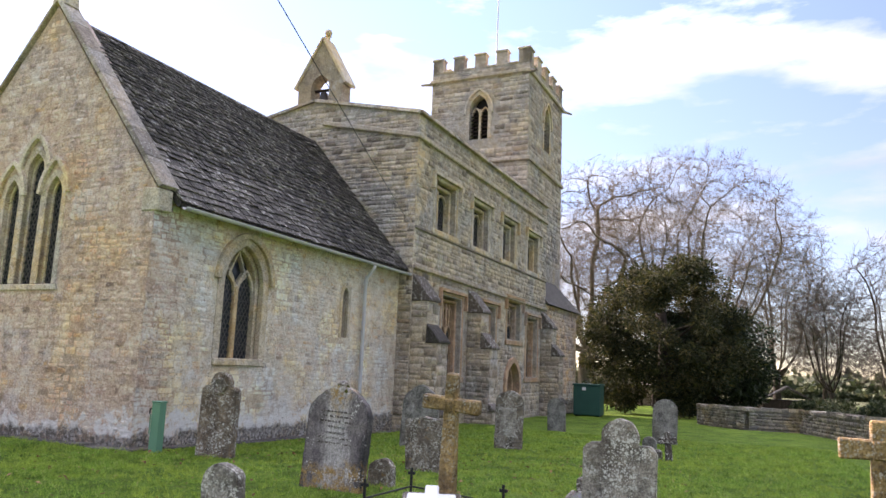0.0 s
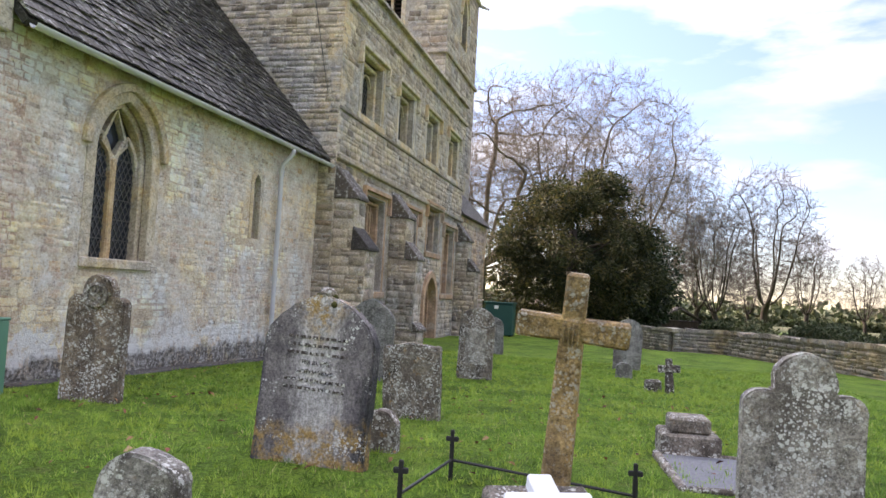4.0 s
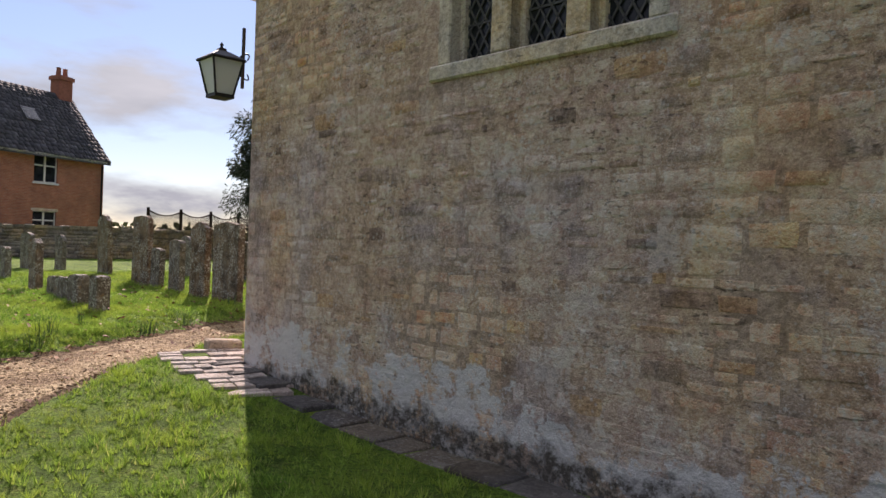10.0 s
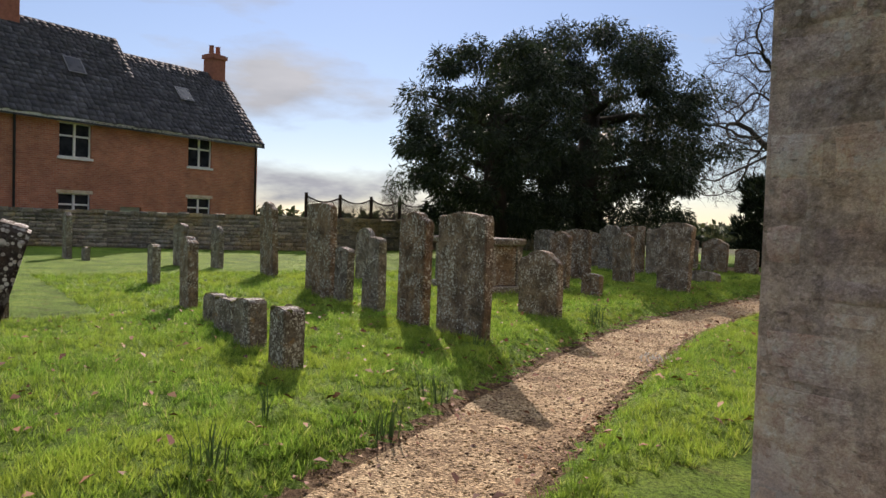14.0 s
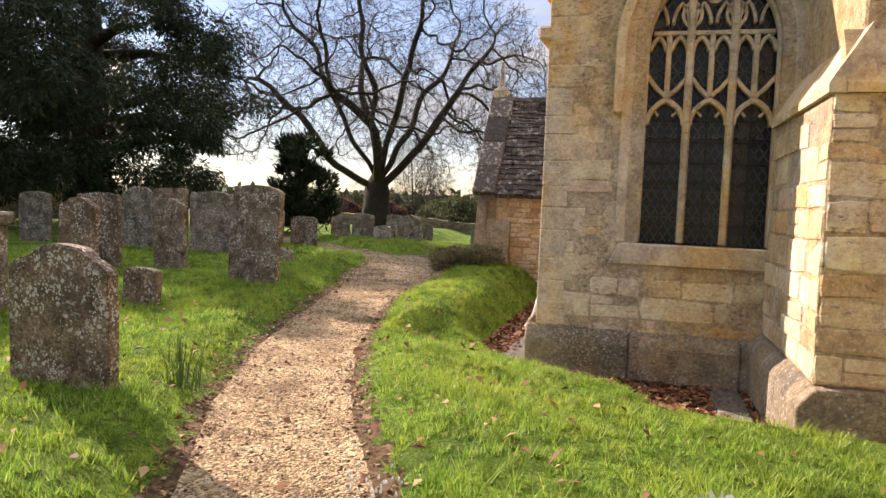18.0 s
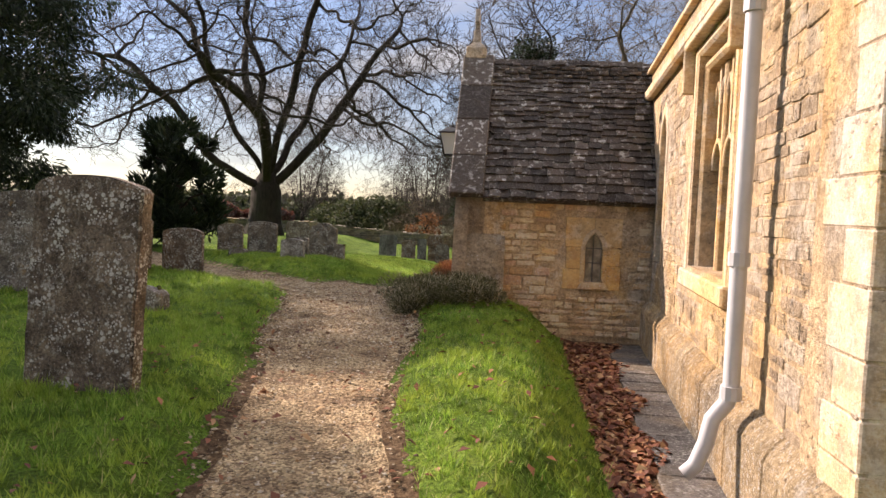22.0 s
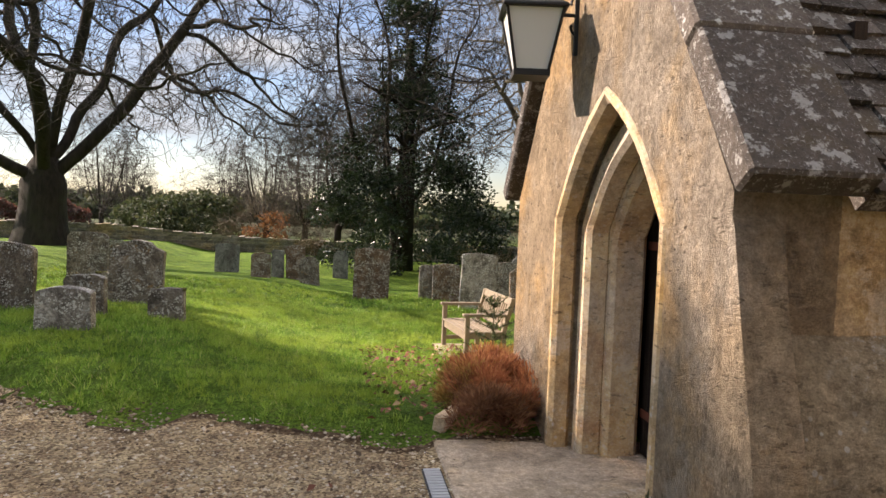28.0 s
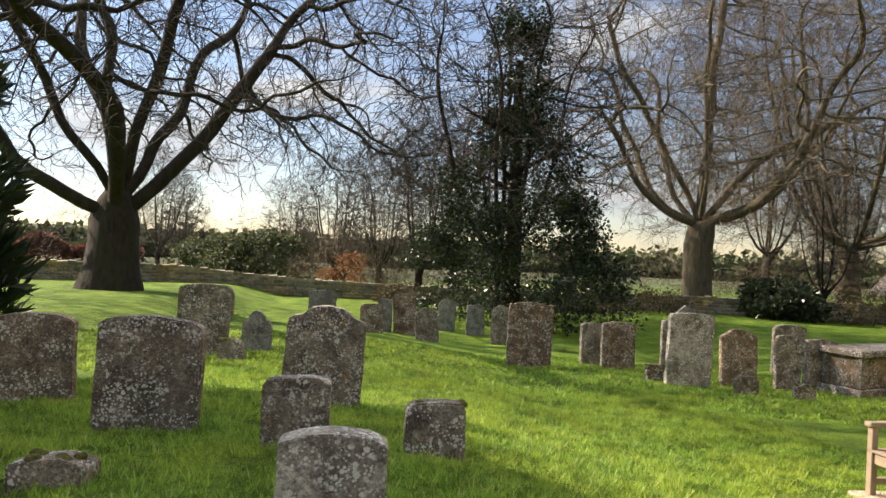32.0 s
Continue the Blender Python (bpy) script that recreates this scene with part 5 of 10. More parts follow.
def buttress(parent, face, s0, s1, stages, mat, cap):
    """A stepped buttress: stages of (z bottom, z top, projection), with sloped weatherings."""
    for i, (z0, z1, h) in enumerate(stages):
        nxt = stages[i + 1][2] if i + 1 < len(stages) else 0.02
        rr = rect(s0, s1, z0, z1)
        G().prism(rr, (-0.02, h), face).mesh("buttress_stage", mat, parent, bevel=0.02)
        rise = (h - nxt) * 1.4
        G().loft([[face(s, z, q) for q, z in ((h + 0.07, z1 - 0.03), (h + 0.07, z1 + 0.05), (nxt, z1 + rise + 0.05), (nxt - 0.02, z1 - 0.03))] for s in (s0 - 0.04, s1 + 0.04)]).mesh("weathering", cap, parent, bevel=0.015)
    for s_face, dd, nn in ((s0, face.n, -face.d), (s1, face.n, face.d)):
        f2 = Face((face(s_face, 0, 0)).xy, dd.xy, nn.xy)
        for z0, z1, h in stages:
            lay(f2, courses(rect(0.0, h, z0, z1), [], (z0, z1), (0.14, 0.24), (0.25, 0.5), int(s0 * 10)), 0.012, mat, parent, None)
    for z0, z1, h in stages:
        f3 = Face(face(0, 0, h).xy, face.d.xy, face.n.xy)
        lay(f3, courses(rect(s0, s1, z0, z1), [], (z0, z1), (0.2, 0.34), (0.3, 0.6), int(s0 * 7)), 0.012, mat, parent, None)


for s in (9.32, 13.5, 21.95):
    buttress(nave, FNN, s, s + 0.72, [(-1.0, 0.1, 1.0), (0.1, 2.15, 0.86), (2.15, 3.35, 0.52)], M_GREY, M_SLATE_P)
# the lower building west of the nave
wing = thing("west_wing", IDENT, "low limestone wing with slated roof beyond the nave", "church")
FW = north(-0.35)
wall_mesh("wall_north", FW, [(NU1 + 0.01, -1.2), (28.2, -1.2), (28.2, 4.6), (NU1 + 0.01, 4.6)], [], 0.5, M_PALE_MORTAR, wing)
lay(FW, courses([(NU1, -1.2), (28.6, -1.2), (28.6, 4.6), (NU1, 4.6)], [], (-0.9, 4.6), (0.14, 0.22), (0.25, 0.6), 31), 0.015, M_PALE, wing, None)
G().loft([[v3(u, -0.6, 4.5), v3(u, 1.6, 6.9), v3(u, 3.6, 6.9), v3(u, 3.6, 4.5)] for u in (NU1 + 0.02, 28.75)]).mesh("roof", M_SLATE, wing)
wall_mesh("wall_west", Face(cp(28.6, -0.35), CV, CU), [(0.0, -1.2), (4.0, -1.2), (4.0, 6.5), (1.9, 6.5), (0, 4.5)], [], 0.4, M_PALE_MORTAR, wing)

# bellcote
bell = thing("bellcote", IDENT, "gabled stone bellcote with one bell on the nave gable", "bellcote")
FB = Face(cp(NU0 + 0.15, 0), CV, -CU)
bell_out = [(2.5, 9.35), (4.2, 9.35), (4.2, 10.35), (4.28, 10.4), (3.42, 11.95), (3.26, 11.95), (2.42, 10.4), (2.5, 10.35)]
wall_mesh("bell_gable", FB, bell_out, [arch(3.0, 3.7, 9.65, 10.3, 10.75)], 0.5, M_GREY, bell)
for a, b in (((2.36, 10.36), (3.34, 12.05)), ((4.34, 10.36), (3.34, 12.05))):
    G().strip([a, b], 0.1, (-0.56, 0.06), FB).mesh("gable_coping", M_ASHLAR, bell, bevel=0.02)
g = G().lathe([(0.09, 0), (0.07, 0.15), (0.12, 0.2), (0.05, 0.26)], 10, v3(NU0 + 0.4, 3.34, 12.0))
g.mesh("finial_stem", M_ASHLAR, bell)
G().lathe([(0.01, -0.12), (0.11, -0.07), (0.13, 0.0), (0.1, 0.08), (0.01, 0.12)], 10, v3(NU0 + 0.4, 3.34, 12.33)).mesh("finial", M_ASHLAR, bell, smooth=True)
G().lathe([(0.24, 0), (0.22, 0.06), (0.16, 0.2), (0.13, 0.34), (0.05, 0.4)], 14, v3(NU0 + 0.4, 3.34, 9.85)).mesh("bell", M_IRON, bell, smooth=True)
G().tube([v3(NU0 + 0.4, 2.95, 10.3), v3(NU0 + 0.4, 3.75, 10.3)], 0.05, 6).mesh("headstock", M_OAK, bell)

# tower
TU0, TU1, TV0, TV1, TZ = 23.5, 29.6, 0.84, 6.2, 16.75
FTE, FTN = east(TU0), north(TV0)
bel = arch(3.0, 4.0, 12.95, 14.5, 15.3)
wall_mesh("wall_east", FTE, [(TV0, 5.0), (TV1, 5.0), (TV1, TZ), (TV0, TZ)], [bel], 0.8, M_GREY_MORTAR, tower)
beln = arch(TU0 + 2.6, TU0 + 3.6, 12.95, 14.5, 15.3)
wall_mesh("wall_north", FTN, [(TU0 + 0.8, 0.0), (TU1 - 0.8, 0.0), (TU1 - 0.8, TZ), (TU0 + 0.8, TZ)], [beln], 0.8, M_GREY_MORTAR, tower)
wall_mesh("wall_south", Face(cp(TU0, TV1), CU, CV), [(0.8, 0.0), (TU1 - TU0 - 0.8, 0.0), (TU1 - TU0 - 0.8, TZ), (0.8, TZ)], [], 0.8, M_GREY_MORTAR, tower)
wall_mesh("wall_west", Face(cp(TU1, TV0), CV, CU), [(0.0, 0.0), (TV1 - TV0, 0.0), (TV1 - TV0, TZ), (0.0, TZ)], [], 0.8, M_GREY_MORTAR, tower)
lay(FTE, courses([(TV0, 5.0), (TV1, 5.0), (TV1, TZ), (TV0, TZ)], [grow(bel, 0.3)], (7, TZ), (0.2, 0.3), (0.35, 0.8), 41), 0.015, M_GREY, tower, None)
lay(FTN, courses([(TU0, 5.0), (TU1, 5.0), (TU1, TZ), (TU0, TZ)], [grow(beln, 0.3)], (7, TZ), (0.2, 0.3), (0.35, 0.8), 42), 0.015, M_GREY, tower, None)
for face, a, b, w in ((FTE, TV0, TV1, bel), (FTN, TU0, TU1, beln)):
    for z in (11.75, 16.3):
        G().strip([(a - 0.1, z), (b + 0.1, z)], 0.2, (-0.02, 0.13), face).mesh("string_course", M_GREY, tower, bevel=0.04)
    s0, s1 = w[0][0], w[1][0]
    arch_bar(tower, "belfry_arch", face, s0 - 0.1, s1 + 0.1, 12.95, 14.5, 15.4, 0.2, (-0.2, 0.03), M_ASHLAR)
    arch_bar(tower, "hood_mould", face, s0 - 0.25, s1 + 0.25, 14.3, 14.4, 15.6, 0.1, (0.0, 0.12), M_ASHLAR)
    G().strip([((s0 + s1) / 2, 12.95), ((s0 + s1) / 2, 14.6)], 0.12, (-0.35, -0.15), face).mesh("mullion", M_ASHLAR, tower)
    for z in np.arange(13.0, 14.6, 0.2):
        G().loft([[face(s, zz, h) for h, zz in ((-0.5, z + 0.18), (-0.2, z), (-0.2, z + 0.04), (-0.5, z + 0.22))] for s in (s0, s1)]).mesh("louvre", M_OAK, tower)
    for q in (s0, (s0 + s1) / 2):
        arch_bar(tower, "light_head", face, q + 0.04, q + 0.46, 14.2, 14.3, 14.7, 0.08, (-0.35, -0.2), M_ASHLAR, legs=False)
    # black sheet that closes the opening behind the louvres
    G().prism(arch(s0, s1, 12.95, 14.5, 15.3), (-0.62, -0.58), face).mesh("belfry_dark_boarding", M_IRON, tower)
for face, length, o in ((FTE, TV1 - TV0, TV0), (FTN, TU1 - TU0, TU0), (Face(cp(TU0, TV1), CU, CV), TU1 - TU0, 0), (Face(cp(TU1, TV0), CV, CU), TV1 - TV0, 0)):
    n = 5
    step = length / (n * 2 - 1)
    for i in range(n):
        G().prism(rect(o + i * 2 * step, o + (i * 2 + 1) * step, TZ, TZ + 0.72), (-0.4, 0.0), face).mesh("merlon", M_GREY, tower, bevel=0.02)
        G().prism(rect(o + i * 2 * step - 0.05, o + (i * 2 + 1) * step + 0.05, TZ + 0.72, TZ + 0.84), (-0.45, 0.06), face).mesh("merlon_coping", M_ASHLAR, tower, bevel=0.03)
        if i < n - 1:
            G().prism(rect(o + (i * 2 + 1) * step, o + (i * 2 + 2) * step, TZ + 0.002, TZ + 0.1), (-0.45, 0.06), face).mesh("embrasure_sill", M_ASHLAR, tower, bevel=0.03)
G().loft([[v3(u, TV0 + 0.3, 16.3), v3(u, TV1 - 0.3, 16.3), v3(u, TV1 - 0.3, 16.4), v3(u, TV0 + 0.3, 16.4)] for u in (TU0 + 0.3, TU1 - 0.3)]).mesh("roof_lead", M_LEAD, tower)
for q, dv in ((TV0, -0.5), (TV1, 0.5)):
    G().tube([v3(TU0 + 0.1, q, 16.25), v3(TU0 - 0.35, q + dv, 16.1)], [0.1, 0.05], 6).mesh("gargoyle_spout", M_GREY, tower)
G().tube([v3(TU1, TV0, 16.25), v3(TU1 + 0.3, TV0 - 0.5, 16.1)], [0.1, 0.05], 6).mesh("gargoyle_spout", M_GREY, tower)
pole = thing("flagpole", Matrix.Translation(v3(TU0 + 2.6, 3.6, 16.4)), "thin white flagpole on the tower roof", "flagpole")
G().tube([(0, 0, 0), (0, 0, 6.5)], [0.05, 0.03], 8).mesh("pole", M_WHITE, pole)
wire = thing("overhead_wire", Matrix.Translation((-9.2, 19.2, 5.76)), "thin black cable fixed to the nave corner", "cable")
G().tube([(-0.31 * -t, 0.95 * -t, 0.03 * -t - 0.02 * math.sin(math.pi * t / 22)) for t in np.linspace(0, 22, 12)], 0.007, 5).mesh("cable", M_CABLE, wire)

# ---- south aisle ----
AY, AX = 19.72, -20.5
FAE = Face((AX, AY), (1, 0), (0, -1))          # s runs north from the aisle's corner
FAS = Face((AX, AY), (0.061, 0.998), (-0.998, 0.061))          # s runs west along the south wall, up to the porch
FAW = Face((-20.6, AY), (0, 1), (-1, 0))         # its stretch beyond the porch
aw = (1.08, 2.45, 1.17, 3.35, 4.3)             # s0, s1, sill, spring, apex
aw_hole = arch(aw[0], aw[1], aw[2], aw[3], aw[4])
ae_out = [(0.0, -0.9), (3.7, -0.9), (3.7, 4.9), (0.0, 4.45)]
wall_mesh("wall_east", FAE, ae_out, [aw_hole], 0.65, M_GOLD_MORTAR, aisle)
lay(FAE, courses([(0.02, 0.12), (2.6, 0.12), (2.6, 4.4), (0.02, 4.4)], [grow(aw_hole, 0.3)], (0.14, 4.4), (0.14, 0.26), (0.25, 0.7), 51, 0.01, 0.012), 0.004, M_GOLD, aisle, lambda s, z: True, seed=2)
w_s1 = (2.75, 4.85, 0.95, 3.4)
w_s2 = arch(6.78, 7.52, 0.9, 2.45, 3.05)
as_out = [(0.01, -0.9), (16.3, -0.9), (16.3, 3.9), (0.01, 3.9)]
as_holes = [rect(w_s1[0] + 0.2, w_s1[1] - 0.2, w_s1[2] + 0.1, w_s1[3] - 0.1), w_s2]
wall_mesh("wall_south", FAW, [(10.9, -0.9), (15.7, -0.9), (15.7, 3.9), (10.9, 3.9)], [], 0.65, M_GOLD_MORTAR, aisle)
wall_mesh("wall_south", FAS, [(0.65, -0.9), (11.0, -0.9), (11.0, 3.9), (0.65, 3.9)], as_holes, 0.65, M_GOLD_MORTAR, aisle)
lay(FAS, courses([(0.02, 0.3), (7.7, 0.3), (7.7, 3.45), (0.02, 3.45)], [rect(w_s1[0] - 0.15, w_s1[1] + 0.15, w_s1[2] - 0.1, w_s1[3] + 0.2), grow(w_s2, 0.15)], (0.32, 3.45), (0.08, 0.18), (0.12, 0.45), 52, 0.014, 0.014), 0.009, M_CREAM, aisle, lambda s, z: True, seed=12)
lay(FAW, courses([(11.0, -0.2), (16.28, -0.2), (16.28, 3.85), (11.0, 3.85)], [], (-0.2, 3.4), (0.1, 0.19), (0.18, 0.45), 53, 0.014, 0.012), 0.009, M_CREAM, aisle, None, seed=13)
# plinth
for face, a, b in ((FAE, -0.12, 3.4), (FAS, 0.02, 7.75), (FAW, 11.1, 16.35)):
    n = max(1, int((b - a) / 0.9))
    for i in range(n):
        x0, x1 = a + (b - a) * i / n + 0.004, a + (b - a) * (i + 1) / n - 0.004
        zt = 0.18 if face is FAE else 0.32
        G().loft([[face(s, z, h) for h, z in ((-0.05, -0.9), (0.13, -0.9), (0.13, zt - 0.16), (0.1, zt - 0.1), (0.01, zt), (-0.05, zt))] for s in (x0, x1)]).mesh("plinth_stone", M_LICHB if face is FAE else M_PLINTH, aisle, bevel=0.02)
for f_, a, b in ((FAS, -0.05, 10.9), (FAW, 10.9, 16.35)):
    G().strip([(a, 3.5), (b, 3.5)], 0.16, (-0.02, 0.13), f_).mesh("string_course", M_GOLDASH, aisle, bevel=0.03)
G().strip([(-0.1, 4.36), (3.6, 4.8)], 0.16, (-0.02, 0.15), FAE).mesh("string_course", M_GOLDASH, aisle, bevel=0.03)
mk_coping(aisle, "coping_stone", FAS(0.0, 3.9, -0.2), FAS(10.9, 3.9, -0.2), 0.45, 0.1, M_GOLDASH)
mk_coping(aisle, "coping_stone", FAW(10.9, 3.9, -0.2), FAW(16.3, 3.9, -0.2), 0.45, 0.1, M_GOLDASH)
quoins(aisle, (AX, AY), (1, 0), (0, -1), (0, 1), (-1, 0), 0.18, 4.4, M_GOLDASH, 61, (0.35, 0.55), (0.25, 0.35))
quoins(aisle, (-20.6, AY + 16.3), (1, 0), (0, 1), (0, -1), (-1, 0), 0.3, 3.9, M_GOLDASH, 62, (0.35, 0.55), (0.25, 0.35))
wall_mesh("wall_west", Face((-20.6, AY + 16.3), (1, 0), (0, 1)), [(0.0, -0.9), (4.5, -0.9), (4.5, 3.9), (0.0, 3.9)], [], 0.6, M_GOLD_MORTAR, aisle)
G().loft([[FAW(s, 3.5, -0.75), FAW(s, 4.7, -4.0), FAW(s, 4.6, -4.0), FAW(s, 3.4, -0.75)] for s in (0.3, 16.0)]).mesh("roof_lead", M_LEAD, aisle)
buttress(aisle, Face((-20.6, AY + 16.3), (1, 0), (0, 1)), 0.08, 0.7, [(-0.9, 0.3, 0.75), (0.3, 2.1, 0.55)], M_GREY, M_GOLDASH)

# the traceried east window of the aisle
win = thing("window_12", IDENT, "three-light traceried pointed window with dark leaded glass", "window", kind="structure")
a0, a1 = aw[0], aw[1]
arch_bar(win, "hood_mould", FAE, a0 - 0.28, a1 + 0.28, 2.6, aw[3], aw[4] + 0.26, 0.11, (-0.02, 0.12), M_GOLDASH)
for i, (d, w, h0, h1) in enumerate(((0.19, 0.12, -0.08, 0.016), (0.1, 0.1, -0.16, -0.04), (0.02, 0.09, -0.24, -0.1))):
    arch_bar(win, "jamb_order", FAE, a0 - d, a1 + d, aw[2], aw[3], aw[4] + d, w, (h0, h1), M_GOLDASH)
G().prism([(a0 - 0.3, aw[2] - 0.25), (a1 + 0.3, aw[2] - 0.25), (a1 + 0.2, aw[2]), (a0 - 0.2, aw[2])], (-0.3, 0.03), FAE).mesh("window_sill", M_GOLDASH, win, bevel=0.02)
lw = (a1 - a0) / 3
for i in range(3):
    x0, x1 = a0 + i * lw, a0 + (i + 1) * lw
    if i:
        G().strip([(x0, aw[2]), (x0, 3.9)], 0.085, (-0.36, -0.17), FAE).mesh("mullion", M_GOLDASH, win, bevel=0.02)
    arch_bar(win, "ogee_head", FAE, x0 + 0.03, x1 - 0.03, 2.5, 2.5, 2.78, 0.06, (-0.35, -0.19), M_GOLDASH, legs=False)
    G().strip([(x0 + lw / 2, 2.78), (x0 + lw / 2, 3.5)], 0.06, (-0.35, -0.2), FAE).mesh("tracery", M_GOLDASH, win, bevel=0.01)
    for q0, q1 in ((x0, x0 + lw / 2), (x0 + lw / 2, x1)):
        arch_bar(win, "tracery", FAE, q0 + 0.03, q1 - 0.03, 3.3, 3.32, 3.48, 0.045, (-0.34, -0.21), M_GOLDASH, legs=False, n=5)
        arch_bar(win, "tracery", FAE, q0 + 0.03, q1 - 0.03, 3.55, 3.62, 3.85, 0.04, (-0.34, -0.21), M_GOLDASH, legs=False, n=5)
    p = rect(x0 + 0.02, x1 - 0.02, aw[2], 2.75)
    pane(win, FAE, p, -0.3), leads(win, FAE, p, -0.295, 0.1)
for i in range(3):
    x0, x1 = a0 + i * lw, a0 + (i + 1) * lw
    mid = (x0 + x1) / 2
    for e, sg in ((x0, -1), (x1, 1)):
        G().strip([(mid, 2.76), (mid + sg * 0.03, 2.84), (mid + sg * lw * 0.22, 2.90), (mid + sg * lw * 0.36, 2.98), (e, 3.06)], 0.05, (-0.34, -0.2), FAE).mesh("tracery", M_GOLDASH, win, bevel=0.01)
        G().strip([(mid + sg * lw * 0.42, 2.62), (mid + sg * lw * 0.26, 2.66), (mid + sg * lw * 0.16, 2.60)], 0.035, (-0.33, -0.22), FAE).mesh("cusp", M_GOLDASH, win, bevel=0.008)
    for z in np.arange(aw[2] + 0.22, 2.6, 0.235):
        G().strip([(x0 + 0.02, z), (x1 - 0.02, z)], 0.022, (-0.285, -0.265), FAE).mesh("saddle_bar", M_IRON, win)
    G().strip([(mid, aw[2]), (mid, 2.72)], 0.022, (-0.285, -0.268), FAE).mesh("stanchion", M_IRON, win)
G().strip([(a0 + 0.05, 3.52), (a1 - 0.05, 3.52)], 0.05, (-0.34, -0.2), FAE).mesh("transom", M_GOLDASH, win, bevel=0.01)
for cx, cz in ((a0 + lw, 3.72), (a0 + 2 * lw, 3.72), ((a0 + a1) / 2, 3.98)):
    G().strip([(cx + 0.1 * math.cos(t), cz + 0.13 * math.sin(t)) for t in np.linspace(0, 2 * math.pi, 13)], 0.035, (-0.34, -0.21), FAE).mesh("quatrefoil", M_GOLDASH, win)
pane(win, FAE, arch(a0, a1, 2.75, aw[3], aw[4]), -0.32)
leads(win, FAE, arch(a0 + 0.02, a1 - 0.02, 2.8, aw[3], aw[4] - 0.05), -0.315, 0.1)

# south windows of the aisle
square_window(13, FAS, *w_s1, 3, M_GOLDASH, True, "square-headed golden stone window with cusped lights", 0.25)
win = thing("window_14", IDENT, "small pointed lancet with golden stone dressings", "window", kind="structure")
arch_bar(win, "jamb", FAS, 6.76, 7.54, 0.9, 2.45, 3.08, 0.16, (-0.2, 0.012), M_GOLDASH)
for a, b in ((6.8, 7.12), (7.18, 7.5)):
    arch_bar(win, "light_head", FAS, a, b, 2.3, 2.3, 2.72, 0.06, (-0.2, -0.06), M_GOLDASH, legs=False)
    p = arch(a, b, 0.9, 2.3, 2.7)
    pane(win, FAS, p, -0.2), leads(win, FAS, p, -0.195, 0.11)
G().strip([(7.15, 0.9), (7.15, 2.5)], 0.09, (-0.22, -0.04), FAS).mesh("mullion", M_GOLDASH, win, bevel=0.02)
G().prism(arch(6.8, 7.5, 2.3, 2.45, 3.03), (-0.2, -0.12), FAS).mesh("spandrel", M_GOLDASH, win)

# buttress block at the meeting of chancel and aisle
block = thing("corner_buttress", IDENT, "massive stepped limestone buttress with chamfered plinth", "buttress")
FBE = Face((-18.08, 17.25), (1, 0), (0, -1))
FBS = Face((-18.08, 17.25), (0, 1), (-1, 0))
G().box((-18.08, 17.25, 0.28), (-16.9, 19.7, 2.5)).mesh("buttress_stage", M_GOLD_MORTAR, block, bevel=0.02)
G().box((-17.86, 17.45, 2.5), (-16.9, 19.7, 4.6)).mesh("buttress_stage", M_GOLD_MORTAR, block, bevel=0.02)
G().loft([[(x, y, z) for x, z in ((-18.12, 2.45), (-18.12, 2.52), (-17.86, 2.95), (-17.8, 2.45))] for y in (17.22, 19.69)]).mesh("weathering", M_GOLDASH, block)
G().loft([[(x, y, z) for y, z in ((17.2, 2.45), (17.2, 2.52), (17.45, 2.95), (17.5, 2.45))] for x in (-18.0, -16.9)]).mesh("weathering", M_GOLDASH, block)
G().loft([[(x - d, y, z) for d, z in ((0.12, -0.9), (0.12, 0.12), (0.09, 0.18), (0.0, 0.28))] + [(-16.9, y, 0.28), (-16.9, y, -0.9)] for x, y in ((-18.08, 17.13), (-18.08, 19.7))]).mesh("plinth_stone", M_LICHB, block, bevel=0.01)
lay(FBE, courses(rect(0.0, 1.15, 0.3, 2.5), [], (0.3, 2.5), (0.18, 0.3), (0.3, 0.6), 71), 0.012, M_GOLD, block, lambda s, z: True)
lay(FBS, courses(rect(0.0, 2.42, 0.3, 2.5), [], (0.3, 2.5), (0.2, 0.32), (0.35, 0.7), 72), 0.012, M_GOLD, block, lambda s, z: True)

dp = thing("downpipe", Matrix.Translation((-20.58, 21.35, -0.3)), "pale painted downpipe with a swan-neck shoe", "downpipe")
G().tube([(0.05, 0.1, 3.75), (0, 0.1, 3.6), (0, 0, 3.3), (0, 0, 0.72), (-0.02, 0, 0.64), (-0.11, 0, 0.52), (-0.14, 0, 0.36), (-0.2, 0, 0.2), (-0.27, 0, 0.13)], 0.055, 12).mesh("pipe", M_PIPE, dp, smooth=True)
for z in (0.66, 1.55, 3.2):
    G().tube([(0, 0, z), (0, 0, z + 0.09)], 0.07, 12).mesh("pipe_collar", M_PIPE, dp)
dp = thing("downpipe", Matrix.Translation((-20.75, 33.95, -0.2)), "white downpipe with a dark cast rainwater head", "downpipe")
G().tube([(0, 0, 3.0), (0, 0, 0.5), (-0.02, 0, 0.4), (-0.12, 0, 0.25), (-0.12, 0, 0.1)], 0.05, 12).mesh("pipe", M_PIPE, dp, smooth=True)
G().loft([[(x * w, y * w, z) for x, y in ((-1, -1.3), (1, -1.3), (1, 1.3), (-1, 1.3))] for w, z in ((0.05, 2.95), (0.06, 3.15), (0.1, 3.3), (0.13, 3.5), (0.15, 3.52))]).mesh("rainwater_head", M_IRON, dp)
G().box((-0.3, -0.1, 3.5), (0.2, 0.9, 3.56)).mesh("spout", M_LEAD, dp)

